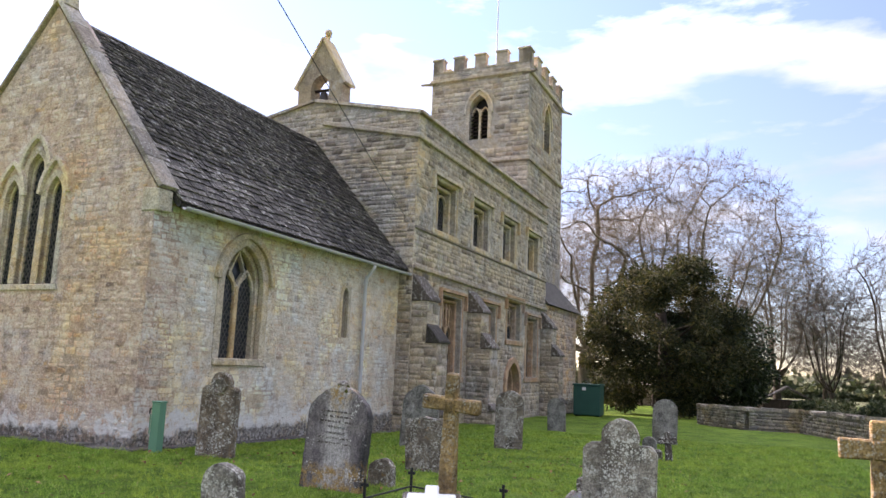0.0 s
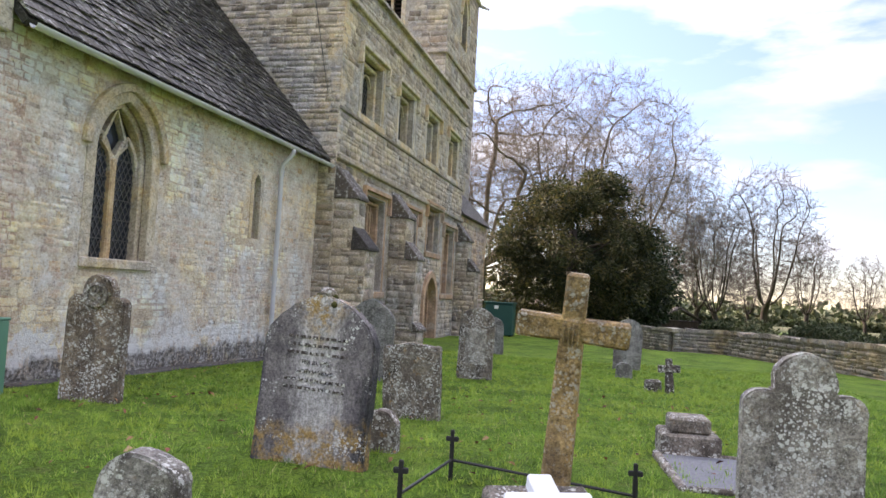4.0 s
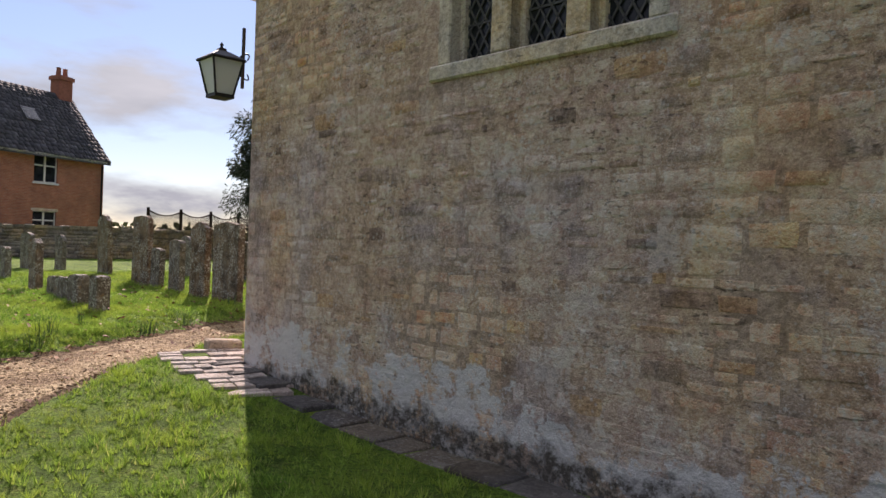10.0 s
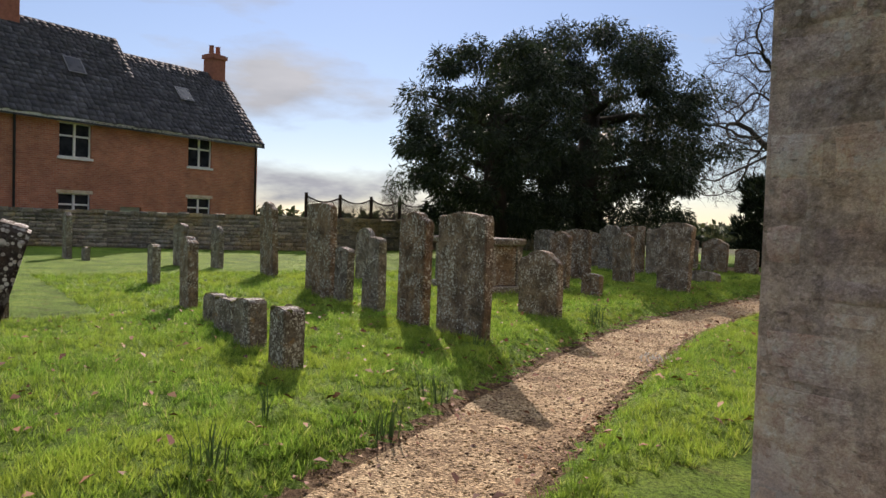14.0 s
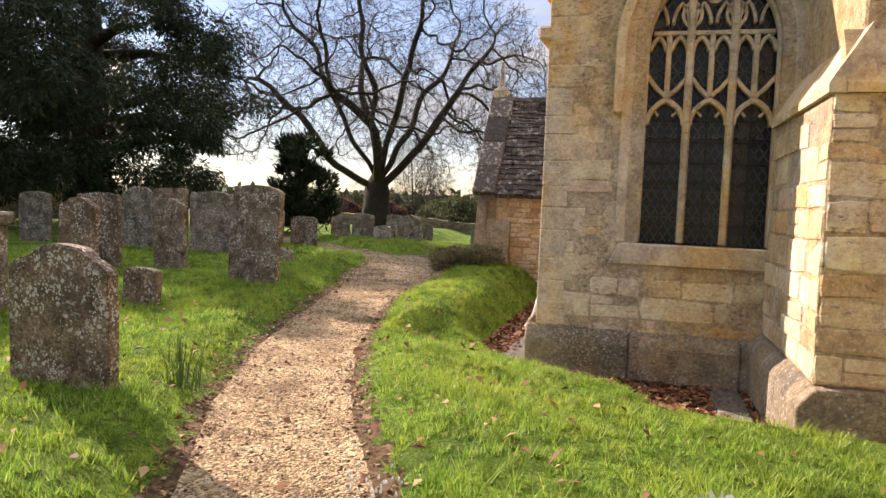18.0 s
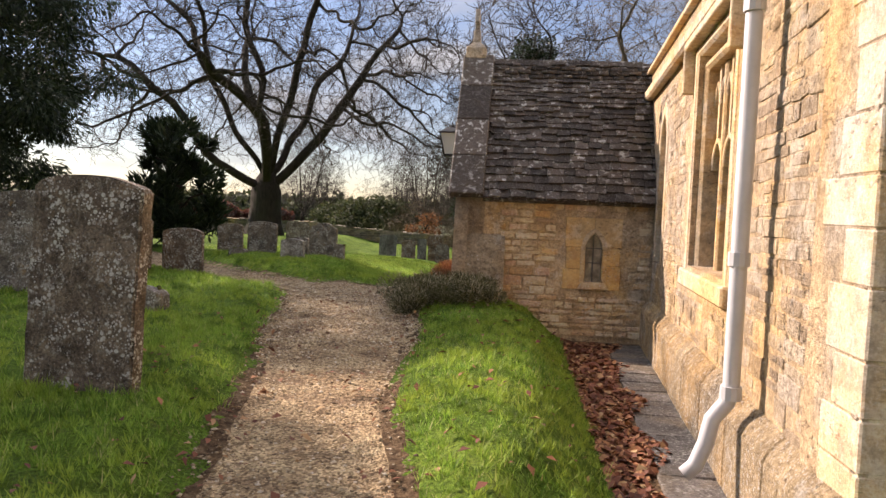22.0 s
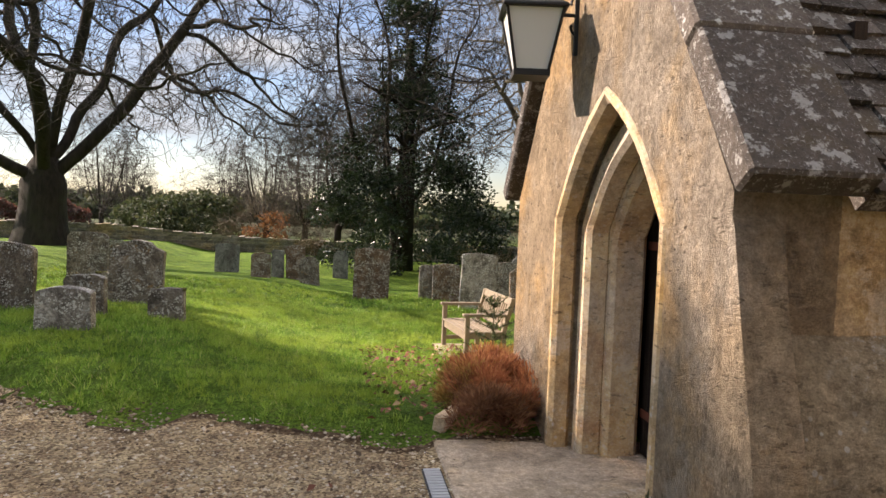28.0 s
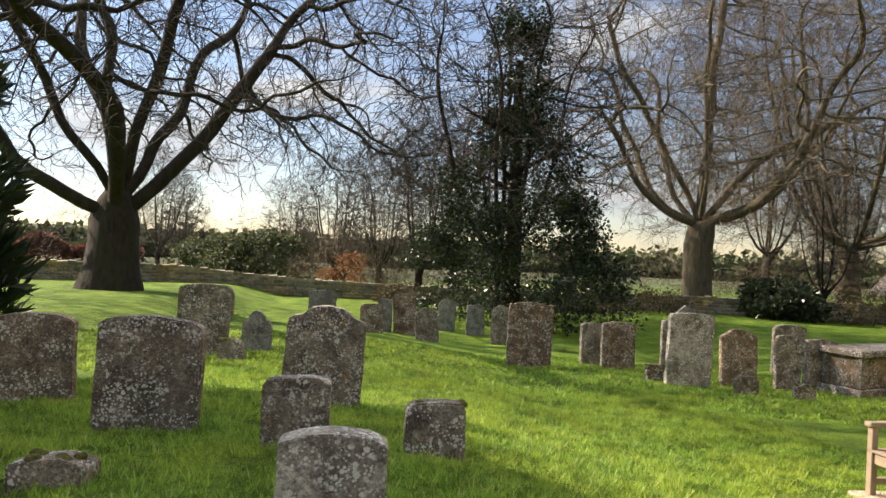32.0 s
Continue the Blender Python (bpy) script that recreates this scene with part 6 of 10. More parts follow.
# ---- porch ----
PX0, PY0, PY1, PRY, PRZ, PEZ = -23.0, 27.45, 30.72, 29.08, 4.02, 1.74
FPS = Face((PX0, PY0), (0, 1), (-1, 0))
FPE = Face((PX0, PY0), (1, 0), (0, -1))


def low_arch(s0, s1, z0, zs, za, bulge=0.07, n=8):
    """A blunt pointed opening whose arcs spring at an angle from the jambs."""
    c, out = (s0 + s1) / 2, [(s0, z0), (s1, z0)]
    for a, b, q in (((s1, zs), (c, za), 1), ((c, za), (s0, zs), -1)):
        for i in range(n + (q < 0)):
            t = i / n
            out.append((a[0] + (b[0] - a[0]) * t + q * bulge * math.sin(math.pi * t) * 0.6, a[1] + (b[1] - a[1]) * t + bulge * math.sin(math.pi * t)))
    return out


po_door = low_arch(0.6, 2.19, -0.8, 1.6, 2.3)
ps_out = [(0.0, -0.8), (PY1 - PY0, -0.8), (PY1 - PY0, PEZ), (PRY - PY0, PRZ), (0.0, PEZ)]
wall_mesh("wall_south", FPS, ps_out, [po_door], 0.45, M_RENDER, porch)
p_win = arch(1.98, 2.25, 0.52, 1.02, 1.27)
pe_out = [(0.45, -0.8), (3.1, -0.8), (3.1, PEZ), (0.45, PEZ)]
wall_mesh("wall_east", FPE, pe_out, [p_win], 0.45, M_GOLD_MORTAR, porch)
lay(FPE, courses([(0.7, -0.3), (2.95, -0.3), (2.95, PEZ), (0.7, PEZ)], [rect(1.64, 2.54, 0.4, 1.52)], (-0.3, PEZ), (0.08, 0.15), (0.12, 0.36), 81, 0.018, 0.01), 0.022, M_GOLD, porch, lambda s, z: True, seed=21)
for a, b, z0, z1 in ((1.66, 1.965, 0.42, 0.72), (1.70, 1.965, 0.725, 1.05), (2.265, 2.52, 0.42, 0.78), (2.265, 2.5, 0.785, 1.05)):
    G().prism(rect(a, b, z0, z1), (-0.1, 0.009), FPE).mesh("dressed_stone", M_OCHRE, porch, bevel=0.008)
for poly in ([(1.68, 1.055), (1.965, 1.055), (2.0, 1.17), (2.114, 1.3), (2.114, 1.5), (1.68, 1.5)], [(2.265, 1.055), (2.52, 1.055), (2.52, 1.5), (2.118, 1.5), (2.118, 1.3), (2.23, 1.17)]):
    G().prism(poly, (-0.1, 0.009), FPE).mesh("dressed_stone", M_OCHRE, porch, bevel=0.008)
wall_mesh("wall_west", Face((PX0, PY1), (1, 0), (0, 1)), [(0.45, -0.8), (2.45, -0.8), (2.45, PEZ), (0.45, PEZ)], [], 0.4, M_GOLD_MORTAR, porch)
G().box((PX0 + 0.4, PY0 + 0.4, -0.5), (AX, PY1 - 0.4, 0.05)).mesh("porch_floor", M_CONC, porch)
win = thing("window_15", IDENT, "tiny pointed porch window with leaded panes", "window", kind="structure")
arch_bar(win, "jamb", FPE, 1.95, 2.28, 0.52, 1.02, 1.31, 0.08, (-0.15, 0.014), M_GOLDASH)
pane(win, FPE, arch(1.96, 2.27, 0.52, 1.02, 1.3), -0.1, M_GLASS_LIT), leads(win, FPE, arch(1.98, 2.25, 0.52, 1.02, 1.27), -0.095, 0.13, False)
G().prism([(1.88, 0.42), (2.36, 0.42), (2.3, 0.53), (1.94, 0.53)], (-0.15, 0.05), FPE).mesh("window_sill", M_GOLDASH, win, bevel=0.015)
# raking corner buttress, grey with lichen
def rake_piece(nm, a, b, prof, q, mat, note=""):
    g_ = [[FPE(s, z, (h + 0.025 * noise.noise((z * 2.5, s * 5, 0.4))) * q if h > 0 else h) for h, z in prof] for s in np.linspace(a, b, 4)]
    G().loft(g_).mesh(nm, mat, porch, note)


rake_piece("corner_face", -0.002, 0.2, ((-0.02, -0.8), (0.46, -0.8), (0.40, -0.1), (0.31, 0.4), (0.2, 0.85), (0.1, 1.25), (0.03, 1.6), (-0.02, 1.7)), 1.0, M_RENDER)
rake_piece("raking_buttress", 0.2, 0.78, ((-0.02, -0.8), (0.45, -0.8), (0.39, -0.1), (0.30, 0.4), (0.2, 0.8), (0.08, 1.12), (-0.02, 1.22)), 0.98, M_LICHB, "grey lichened raking buttress")
# roof
proof = thing("roof_2", IDENT, "steep porch roof of mossy dark stone slates", "roof", kind="structure")
for sgn, y_e, nm in ((-1, PY0 - 0.16, "e"), (1, PY1 + 0.16, "w")):
    eo = Vector((PX0 + 0.42, y_e, PEZ - 0.02))
    rg = Vector((PX0 + 0.42, PRY, PRZ + 0.06))
    upv = (rg - eo).normalized()
    outv = Vector((1, 0, 0)).cross(upv)
    outv = outv if outv.z > 0 else -outv
    G().loft([[eo, eo - outv * 0.06, rg - outv * 0.06, rg], [p + Vector((2.75, 0, 0)) for p in (eo, eo - outv * 0.06, rg - outv * 0.06, rg)]]).mesh("roof_deck", M_SLATE_P, proof)
    slab_rows(eo, (1, 0, 0), upv, outv, 2.72, (rg - eo).length, 0.125, 0.19, 0.022, M_SLATE_P, proof, 91 + sgn, near=(lambda s, t: True) if sgn < 0 else None)
    # coped gable verge
    a, b = Vector((PX0 + 0.17, y_e - 0.0 * sgn, PEZ - 0.02)), Vector((PX0 + 0.17, PRY, PRZ + 0.12))
    for i in range(4):
        p, q = a + (b - a) * (i / 4) + upv * 0.004, a + (b - a) * ((i + 1) / 4) - upv * 0.004
        side = Vector((0.26, 0, 0))
        G().loft([[p - side, p + side, p + side + outv * 0.13, p - side + outv * 0.13], [q - side, q + side, q + side + outv * 0.13, q - side + outv * 0.13]]).mesh("verge_slab", M_SLATE_P, proof, bevel=0.015)
for i in range(6):
    p = Vector((PX0 + 0.42 + i * 0.42, PRY, PRZ + 0.06))
    G().loft([[p + Vector((q, w, z)) for w, z in ((-0.17, -0.16), (0, 0.08), (0.17, -0.16), (0, -0.05))] for q in (0.004, 0.415)]).mesh("ridge_tile", M_SLATE_P, proof)
fin = thing("finial_cross", Matrix.Translation((PX0 + 0.12, PRY, PRZ + 0.2)), "small weathered stone cross on the porch gable", "cross")
G().loft([[(x * w, y * w, z) for x, y in ((-1, -1), (1, -1), (1, 1), (-1, 1))] for w, z in ((0.17, -0.08), (0.17, 0.1), (0.07, 0.2), (0.055, 0.42))]).mesh("base", M_GREY, fin, bevel=0.01)
G().box((-0.04, -0.045, 0.4), (0.04, 0.045, 0.78)).box((-0.038, -0.15, 0.52), (0.038, 0.15, 0.62)).mesh("cross", M_GREY, fin, bevel=0.008)
# doorway
pd = thing("door_2", IDENT, "dark weathered oak plank door, closed, in a pointed stone arch", "door", kind="structure")
for nm, (a, b, zs, za), w_, dep in (("door_arch", (0.58, 2.21, 1.6, 2.33), 0.1, (-0.14, 0.012)), ("inner_order", (0.70, 2.09, 1.55, 2.16), 0.16, (-0.32, -0.15)), ("inner_order", (0.78, 2.01, 1.5, 2.04), 0.14, (-0.54, -0.3))):
    G().strip([(b, -0.5)] + low_arch(a, b, 0, zs, za)[2:] + [(a, -0.5)], w_, dep, FPS).mesh(nm, M_GOLDASH, pd, bevel=0.03)
G().prism(rect(0.3, 2.5, -0.3, 2.5), (-0.74, -0.68), FPS).mesh("door_backing", M_OAK, pd)
FD = Face((PX0 + 0.58, PY0), (0, 1), (-1, 0))
d_arc = low_arch(0.78, 2.02, 0.03, 1.5, 2.06, n=16)
d_top = lambda q: max([z for s, z in d_arc[2:] if abs(s - q) < 0.09] or [1.6])
d_edges = [0.78, 0.96, 1.15, 1.33, 1.52, 1.7, 1.86, 2.02]
for i, (a, b) in enumerate(zip(d_edges, d_edges[1:])):
    G().prism([(a + 0.003, 0.03), (b - 0.003, 0.03), (b - 0.003, d_top(b)), (a + 0.003, d_top(a))], (-0.05, (0.0, 0.004, -0.003, 0.002)[i % 4]), FD).mesh("plank", M_OAK, pd, bevel=0.005)
G().prism(rect(1.315, 1.345, 0.05, 2.05), (0.003, 0.02), FD).mesh("meeting_strip", M_OAK, pd, bevel=0.004)
M_RUSTED = plain("rusty_iron_strap", (0.16, 0.055, 0.035), 0.7)
for z in (0.3, 1.42):
    for a, b in ((1.5, 2.0), (0.8, 1.1)):
        sh = G().prism(rect(a, b, z, z + 0.055), (0.004, 0.014), FD).mesh("strap_hinge", M_RUSTED if a > 1 else M_IRON, pd)
        e = a if a > 1 else b
        G().prism([(e - 0.05, z + 0.027), (e, z - 0.02), (e + 0.05, z + 0.027), (e, z + 0.075)], (0.003, 0.013), FD).mesh("strap_tip", M_RUSTED if a > 1 else M_IRON, sh)
G().strip([(1.24 + 0.065 * math.cos(t), 0.93 + 0.085 * math.sin(t)) for t in np.linspace(0, 2 * math.pi, 15)], 0.017, (0.02, 0.038), FD).mesh("ring_handle", M_IRON, pd)
G().prism(rect(1.2, 1.29, 0.86, 1.08), (0.003, 0.016), FD).mesh("lock_plate", M_IRON, pd)

# ---- lanterns ----
def lantern(m, label, arm):
    """A tapered four-sided wall lantern on a scrolled bracket; its arm comes from +y."""
    th = thing("wall_lantern", m, label, "lantern", "lanterns")
    f = lambda w, z: [(-w, -w, z), (w, -w, z), (w, w, z), (-w, w, z)]
    G().loft([f(0.085, -0.2), f(0.15, 0.12)]).mesh("glass", M_LAMPG, th)
    for sx, sy in ((-1, -1), (1, -1), (1, 1), (-1, 1)):
        G().tube([(sx * 0.09, sy * 0.09, -0.21), (sx * 0.155, sy * 0.155, 0.13)], 0.011, 4).mesh("corner_bar", M_IRON, th)
    G().loft([f(0.1, -0.235), f(0.1, -0.2)]).mesh("bottom_frame", M_IRON, th)
    G().loft([f(0.18, 0.12), f(0.18, 0.14), f(0.06, 0.215), f(0.04, 0.22), f(0.035, 0.25)]).mesh("cap", M_IRON, th, bevel=0.006)
    G().lathe([(0.02, 0.25), (0.012, 0.27), (0.02, 0.285), (0.004, 0.31)], 8).mesh("knob", M_IRON, th)
    G().tube([(0, 0.12, 0.12), (0, arm, 0.12)], 0.012, 6).mesh("arm", M_IRON, th)
    for sg in (1, -1):
        pts = [(0, arm - 0.02 - 0.13 * t * math.cos(t * 4) * 0.8, 0.12 + sg * (0.02 + 0.13 * t * abs(math.sin(t * 3)) + 0.03)) for t in np.linspace(0.1, 1, 12)]
        G().tube(pts, 0.008, 5).mesh("scroll", M_IRON, th)
    G().box((-0.015, arm - 0.012, -0.1), (0.015, arm + 0.012, 0.5)).mesh("wall_bar", M_IRON, th)
    return th


lantern(Matrix.Translation((-23.29, 29.46, 2.76)) @ pose(0, 0, 0, 0, 0, -98) @ Matrix.Scale(1.14, 4), "black iron wall lantern with frosted panes on a scrolled bracket", 0.25)
lantern(Matrix.Translation((-17.1, 10.12, 3.04)) @ pose(0, 0, 0, 0, 0, -3.5) @ Matrix.Scale(1.05, 4), "dark wall lantern on the chancel corner", 0.23)

# ---- headstones ----
def stone_outline(style, w, h):
    a = w / 2
    P = [(-a, 0), (a, 0)]
    if style == "round":
        P += [(a, h - a * 0.9)] + [(a * math.cos(t), h - a * 0.9 + a * 0.9 * math.sin(t)) for t in np.linspace(0.15, math.pi - 0.15, 13)] + [(-a, h - a * 0.9)]
    elif style == "shoulder":
        b = a * 0.52
        P += [(a, h - 0.36 * w - 0.08)] + [(a - 0.32 * a * (1 - math.cos(t)), h - 0.36 * w - 0.08 + 0.1 * math.sin(t)) for t in np.linspace(0.3, 1.57, 4)]
        P += [(b * math.cos(t), h - b + b * math.sin(t)) for t in np.linspace(-0.35, math.pi + 0.35, 15)]
        P += [(-a + 0.32 * a * (1 - math.cos(t)), h - 0.36 * w - 0.08 + 0.1 * math.sin(t)) for t in np.linspace(1.57, 0.3, 4)] + [(-a, h - 0.36 * w - 0.08)]
    elif style == "peak":
        P += [(a, h * 0.72)] + [(a * (1 - u) ** 0.8, h * 0.72 + h * 0.28 * u ** 0.62) for u in np.linspace(0.08, 0.9, 8)] + [(0.0, h)]
        P += [(-a * (1 - u) ** 0.8, h * 0.72 + h * 0.28 * u ** 0.62) for u in np.linspace(0.9, 0.08, 8)] + [(-a, h * 0.72)]
    elif style == "segment":
        P += [(a, h - 0.12 * w)] + [(a * math.cos(t), h - 0.12 * w + 0.12 * w * math.sin(t)) for t in np.linspace(0.2, math.pi - 0.2, 9)] + [(-a, h - 0.12 * w)]
    elif style == "ogee":
        P += [(a, h - 0.2 * w), (a * 0.86, h - 0.15 * w), (a * 0.72, h - 0.13 * w)] + [(a * 0.6 * math.cos(t), h - 0.12 * w + 0.12 * w * math.sin(t)) for t in np.linspace(0.1, math.pi - 0.1, 9)] + [(-a * 0.72, h - 0.13 * w), (-a * 0.86, h - 0.15 * w), (-a, h - 0.2 * w)]
    elif style == "scroll":
        P += [(a, h - 0.1 * w), (a * 0.93, h - 0.02 * w), (a * 0.75, h - 0.05 * w), (a * 0.6, h - 0.02 * w), (a * 0.3, h), (0, h + 0.02 * w), (-a * 0.3, h), (-a * 0.6, h - 0.02 * w), (-a * 0.75, h - 0.05 * w), (-a * 0.93, h - 0.02 * w), (-a, h - 0.1 * w)]
    else:
        P += [(a, h - 0.03), (a - 0.03, h), (0.1 * a, h + 0.01), (-a + 0.04, h - 0.01), (-a, h - 0.05)]
    return P


HS = [0]
HS_KIND = {"round": "round-topped", "shoulder": "shouldered", "peak": "pointed", "segment": "low-arched", "ogee": "curved-topped", "scroll": "scroll-topped", "flat": "square-topped"}


def headstone(x, y, w, h, style, mat, thick=0.12, lean=(0, 0), yaw=0, note="", z=None, cat="gravestone", top=None):
    """A worn upright stone set in the turf. top: the height of its head above datum, in place of h."""
    HS[0] += 1
    r = random.Random(HS[0])
    z0 = ground(x, y) if z is None else z
    if top is not None:
        h = top - z0
    hue = {"lichened_headstone": "brown lichened", "grey_headstone": "grey lichened", "slate_headstone": "dark slate", "white_lichened_headstone": "white-lichened", "mossy_brown_stone": "mossy brown", "inscribed_headstone": "grey", "dark_lichened_slab": "dark"}[mat.name]
    tilt = "leaning" if max(abs(lean[0]), abs(lean[1])) > 5 else ("tall" if h > 1.2 else "small" if h < 0.7 else "upright")
    lab = note or "%s %s %s headstone standing in turf" % (tilt, hue, HS_KIND[style])
    out = stone_outline(style, w, h)
    out = [(s + 0.008 * noise.noise((s * 6 + HS[0], zz * 6, 0)), zz + (0.01 * noise.noise((s * 7, zz * 7, HS[0])) if zz > 0.1 else -0.25)) for s, zz in out]
    # finer edge, then extrude
    pts = []
    for i in range(len(out)):
        a, b = out[i], out[(i + 1) % len(out)]
        n = max(1, int(math.hypot(b[0] - a[0], b[1] - a[1]) / 0.14))
        pts += [(a[0] + (b[0] - a[0]) * j / n, a[1] + (b[1] - a[1]) * j / n) for j in range(n)]
    jit = [(s + r.uniform(-0.006, 0.006), q + r.uniform(-0.006, 0.006)) for s, q in pts]
    g_ = G().loft([[Vector((s, -thick / 2, q)) for s, q in jit], [Vector((s, thick / 2, q)) for s, q in jit]])
    ob = g_.mesh("headstone", mat, None, lab, bevel=0.014, seg=2)
    ob.matrix_world = Matrix.Translation((x, y, z0)) @ pose(0, 0, 0, lean[0], lean[1], yaw + r.uniform(-4, 4))
    if "moss" in lab or style == "flat" and h < 0.6:
        g_ = G()
        for i in range(int(w / 0.05)):
            x_, y_, q_ = r.uniform(-w / 2, w / 2) * 0.95, r.uniform(-thick / 2, thick / 2) * 0.9, r.uniform(0.02, 0.045)
            g_.lathe([(q_, -0.02), (q_ * 1.1, 0.0), (q_ * 0.7, q_ * 0.35), (0.004, q_ * 0.5)], 7, (x_, y_, h * 0.985))
        g_.mesh("moss_cap", M_MOSS, ob, "green-brown moss cushion", smooth=True)
    return tagged(ob, lab, cat, "churchyard stones")


def bars(ob, rows, w, y0, mat, depth, side=-1):
    """Unreadable worn lettering: short shallow bars on a stone's face."""
    r = random.Random(7)
    for i, (z, n) in enumerate(rows):
        g_ = G()
        x = -w / 2
        while x < w / 2:
            l = r.uniform(0.02, 0.06)
            g_.box((x, side * depth - 0.002, z), (min(x + l, w / 2), side * depth + 0.002, z + 0.022))
            x += l + 0.018
        g_.mesh("lettering_line", mat, ob)


# north side
st = headstone(-8.15, 9.98, 0.66, 1.3, "shoulder", M_HEAD, 0.16, (0, 1.5), top=1.24, note="brown shouldered headstone with carved roundel")
g = G().lathe([(0.13, 0), (0.135, 0.02), (0.1, 0.025), (0.095, 0.008)], 18)
ob = g.mesh("carved_roundel", M_HEADG, st)
ob.matrix_local = pose(0, -0.082, 1.12, 90, 0, 0)
for a in range(6):
    ob = G().lathe([(0.03, 0), (0.02, 0.018), (0.002, 0.022)], 6).mesh("rosette_petal", M_HEADG, st)
    ob.matrix_local = pose(0.05 * math.cos(a * 1.047), -0.082, 1.12 + 0.05 * math.sin(a * 1.047), 90, 0, 0)
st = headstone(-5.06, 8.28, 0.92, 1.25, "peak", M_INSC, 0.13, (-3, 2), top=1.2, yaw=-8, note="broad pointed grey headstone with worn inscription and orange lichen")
r = random.Random(90)
cr = G()
for i in range(26):
    cx = r.uniform(-0.24, 0.24)
    q = r.uniform(0.02, 0.042)
    cr.lathe([(0.001, -q), (q * 0.9, -q * 0.4), (q, 0.1 * q), (q * 0.6, q * 0.7), (0.001, q)], 7, (cx, r.uniform(-0.05, 0.05), 1.235 - 0.42 * abs(cx) + r.uniform(-0.01, 0.02) + 0.02 * (abs(cx) < 0.08)))
cr.mesh("mossy_crest", M_MOSS, st)
bars(st, [(0.92, 1), (0.86, 1), (0.8, 1), (0.60, 1), (0.54, 1)], 0.5, 0, M_LEANER, 0.068)


def words(text, size, parent, m, mat, label):
    """Cut lettering as a thin mesh."""
    cu = bpy.data.curves.new("inscription", "FONT")
    cu.body, cu.size, cu.extrude, cu.align_x = text, size, 0.002, "CENTER"
    tmp = bpy.data.objects.new("inscription", cu)
    me = bpy.data.meshes.new_from_object(tmp)
    bpy.data.objects.remove(tmp)
    me.materials.append(mat)
    ob = new("inscription", me)
    ob.parent = parent
    ob.matrix_local = m
    return tagged(ob, label)


words("FEB 20, 1887", 0.045, st, pose(0, -0.068, 0.73, 90, 0, 0), M_LEANER, "worn cut lettering")
words("AGED 54 YEARS.", 0.042, st, pose(0, -0.068, 0.66, 90, 0, 0), M_LEANER, "worn cut lettering")
G().lathe([(0.06, 0.0), (0.075, 0.03), (0.05, 0.06), (0.03, 0.075), (0.005, 0.08)], 10, (0, 0, 1.24)).mesh("carved_crown", M_HEADG, st, smooth=True)
headstone(-6.38, 14.1, 0.78, 1.25, "peak", M_HEADS, 0.12, (0, 3), top=1.1)
headstone(-4.86, 10.83, 0.62, 0.8, "scroll", M_HEADG, 0.16, (2, -2), top=0.68)
st = headstone(-4.83, 15.35, 0.6, 1.2, "round", M_HEADG, 0.12, (0, 1), top=1.02, note="round-topped grey headstone with a pale panel")
G().box((-0.18, -0.07, 0.25), (0.18, -0.055, 0.85)).mesh("inscription_panel", M_HEADW, st)
headstone(-5.35, 22.6, 0.55, 0.95, "round", M_HEADS, 0.1, (0, -2), top=0.66)
headstone(-2.02, 20.2, 0.62, 1.25, "round", M_HEADS, 0.1, (0, 2), top=0.87)
headstone(-2.2, 18.1, 0.32, 0.3, "round", M_HEADS, 0.2, note="small rounded dark stone in the grass")
headstone(-6.56, 11.62, 0.3, 0.18, "peak", M_HEADS, 0.14, note="broken stub of a slate headstone")
headstone(-4.72, 8.98, 0.34, 0.34, "round", M_HEADG, 0.16, note="low stump of a worn grey stone")
headstone(-5.0, 6.1, 0.4, 0.5, "round", M_HEADW, 0.16, (0, -4), top=0.47, note="small rough stone under white lichen")
headstone(-1.62, 8.42, 0.78, 1.1, "shoulder", M_HEADW, 0.14, (0, 1), top=0.98, note="pale shouldered headstone spotted with white lichen")


def stone_cross(x, y, top, arm_z, span, w, mat, lean, label, yaw=0, base=0.0):
    z0 = ground(x, y)
    th = thing("stone_cross", Matrix.Translation((x, y, z0)) @ pose(0, 0, 0, lean[0], lean[1], yaw), label, "cross", "churchyard stones")
    t_, a_ = top - z0, arm_z - z0
    G().loft([[(sx * w * q / 2, sy * w * q * 0.4, z) for sx, sy in ((-1, -1), (1, -1), (1, 1), (-1, 1))] for q, z in ((1.25, -0.2), (1.1, a_ * 0.5), (0.92, a_), (0.86, t_))]).mesh("shaft", mat, th, bevel=0.015)
    for sg in (-1, 1):
        G().loft([[(sg * s, sy * w * 0.36, a_ + sz * w * q) for sy, sz in ((-1, -1), (1, -1), (1, 1), (-1, 1))] for s, q in ((w * 0.3, 0.46), (span / 2, 0.5))]).mesh("arm", mat, th, bevel=0.015)
    G().box((-w * 0.42, -w * 0.45, a_ - w * 0.5), (w * 0.42, w * 0.45, a_ + w * 0.5)).mesh("carved_centre", mat, th, bevel=0.02)
    if base:
        G().box((-base, -base, -0.2), (base, base, 0.18)).mesh("base", mat, th, bevel=0.02)
    return th


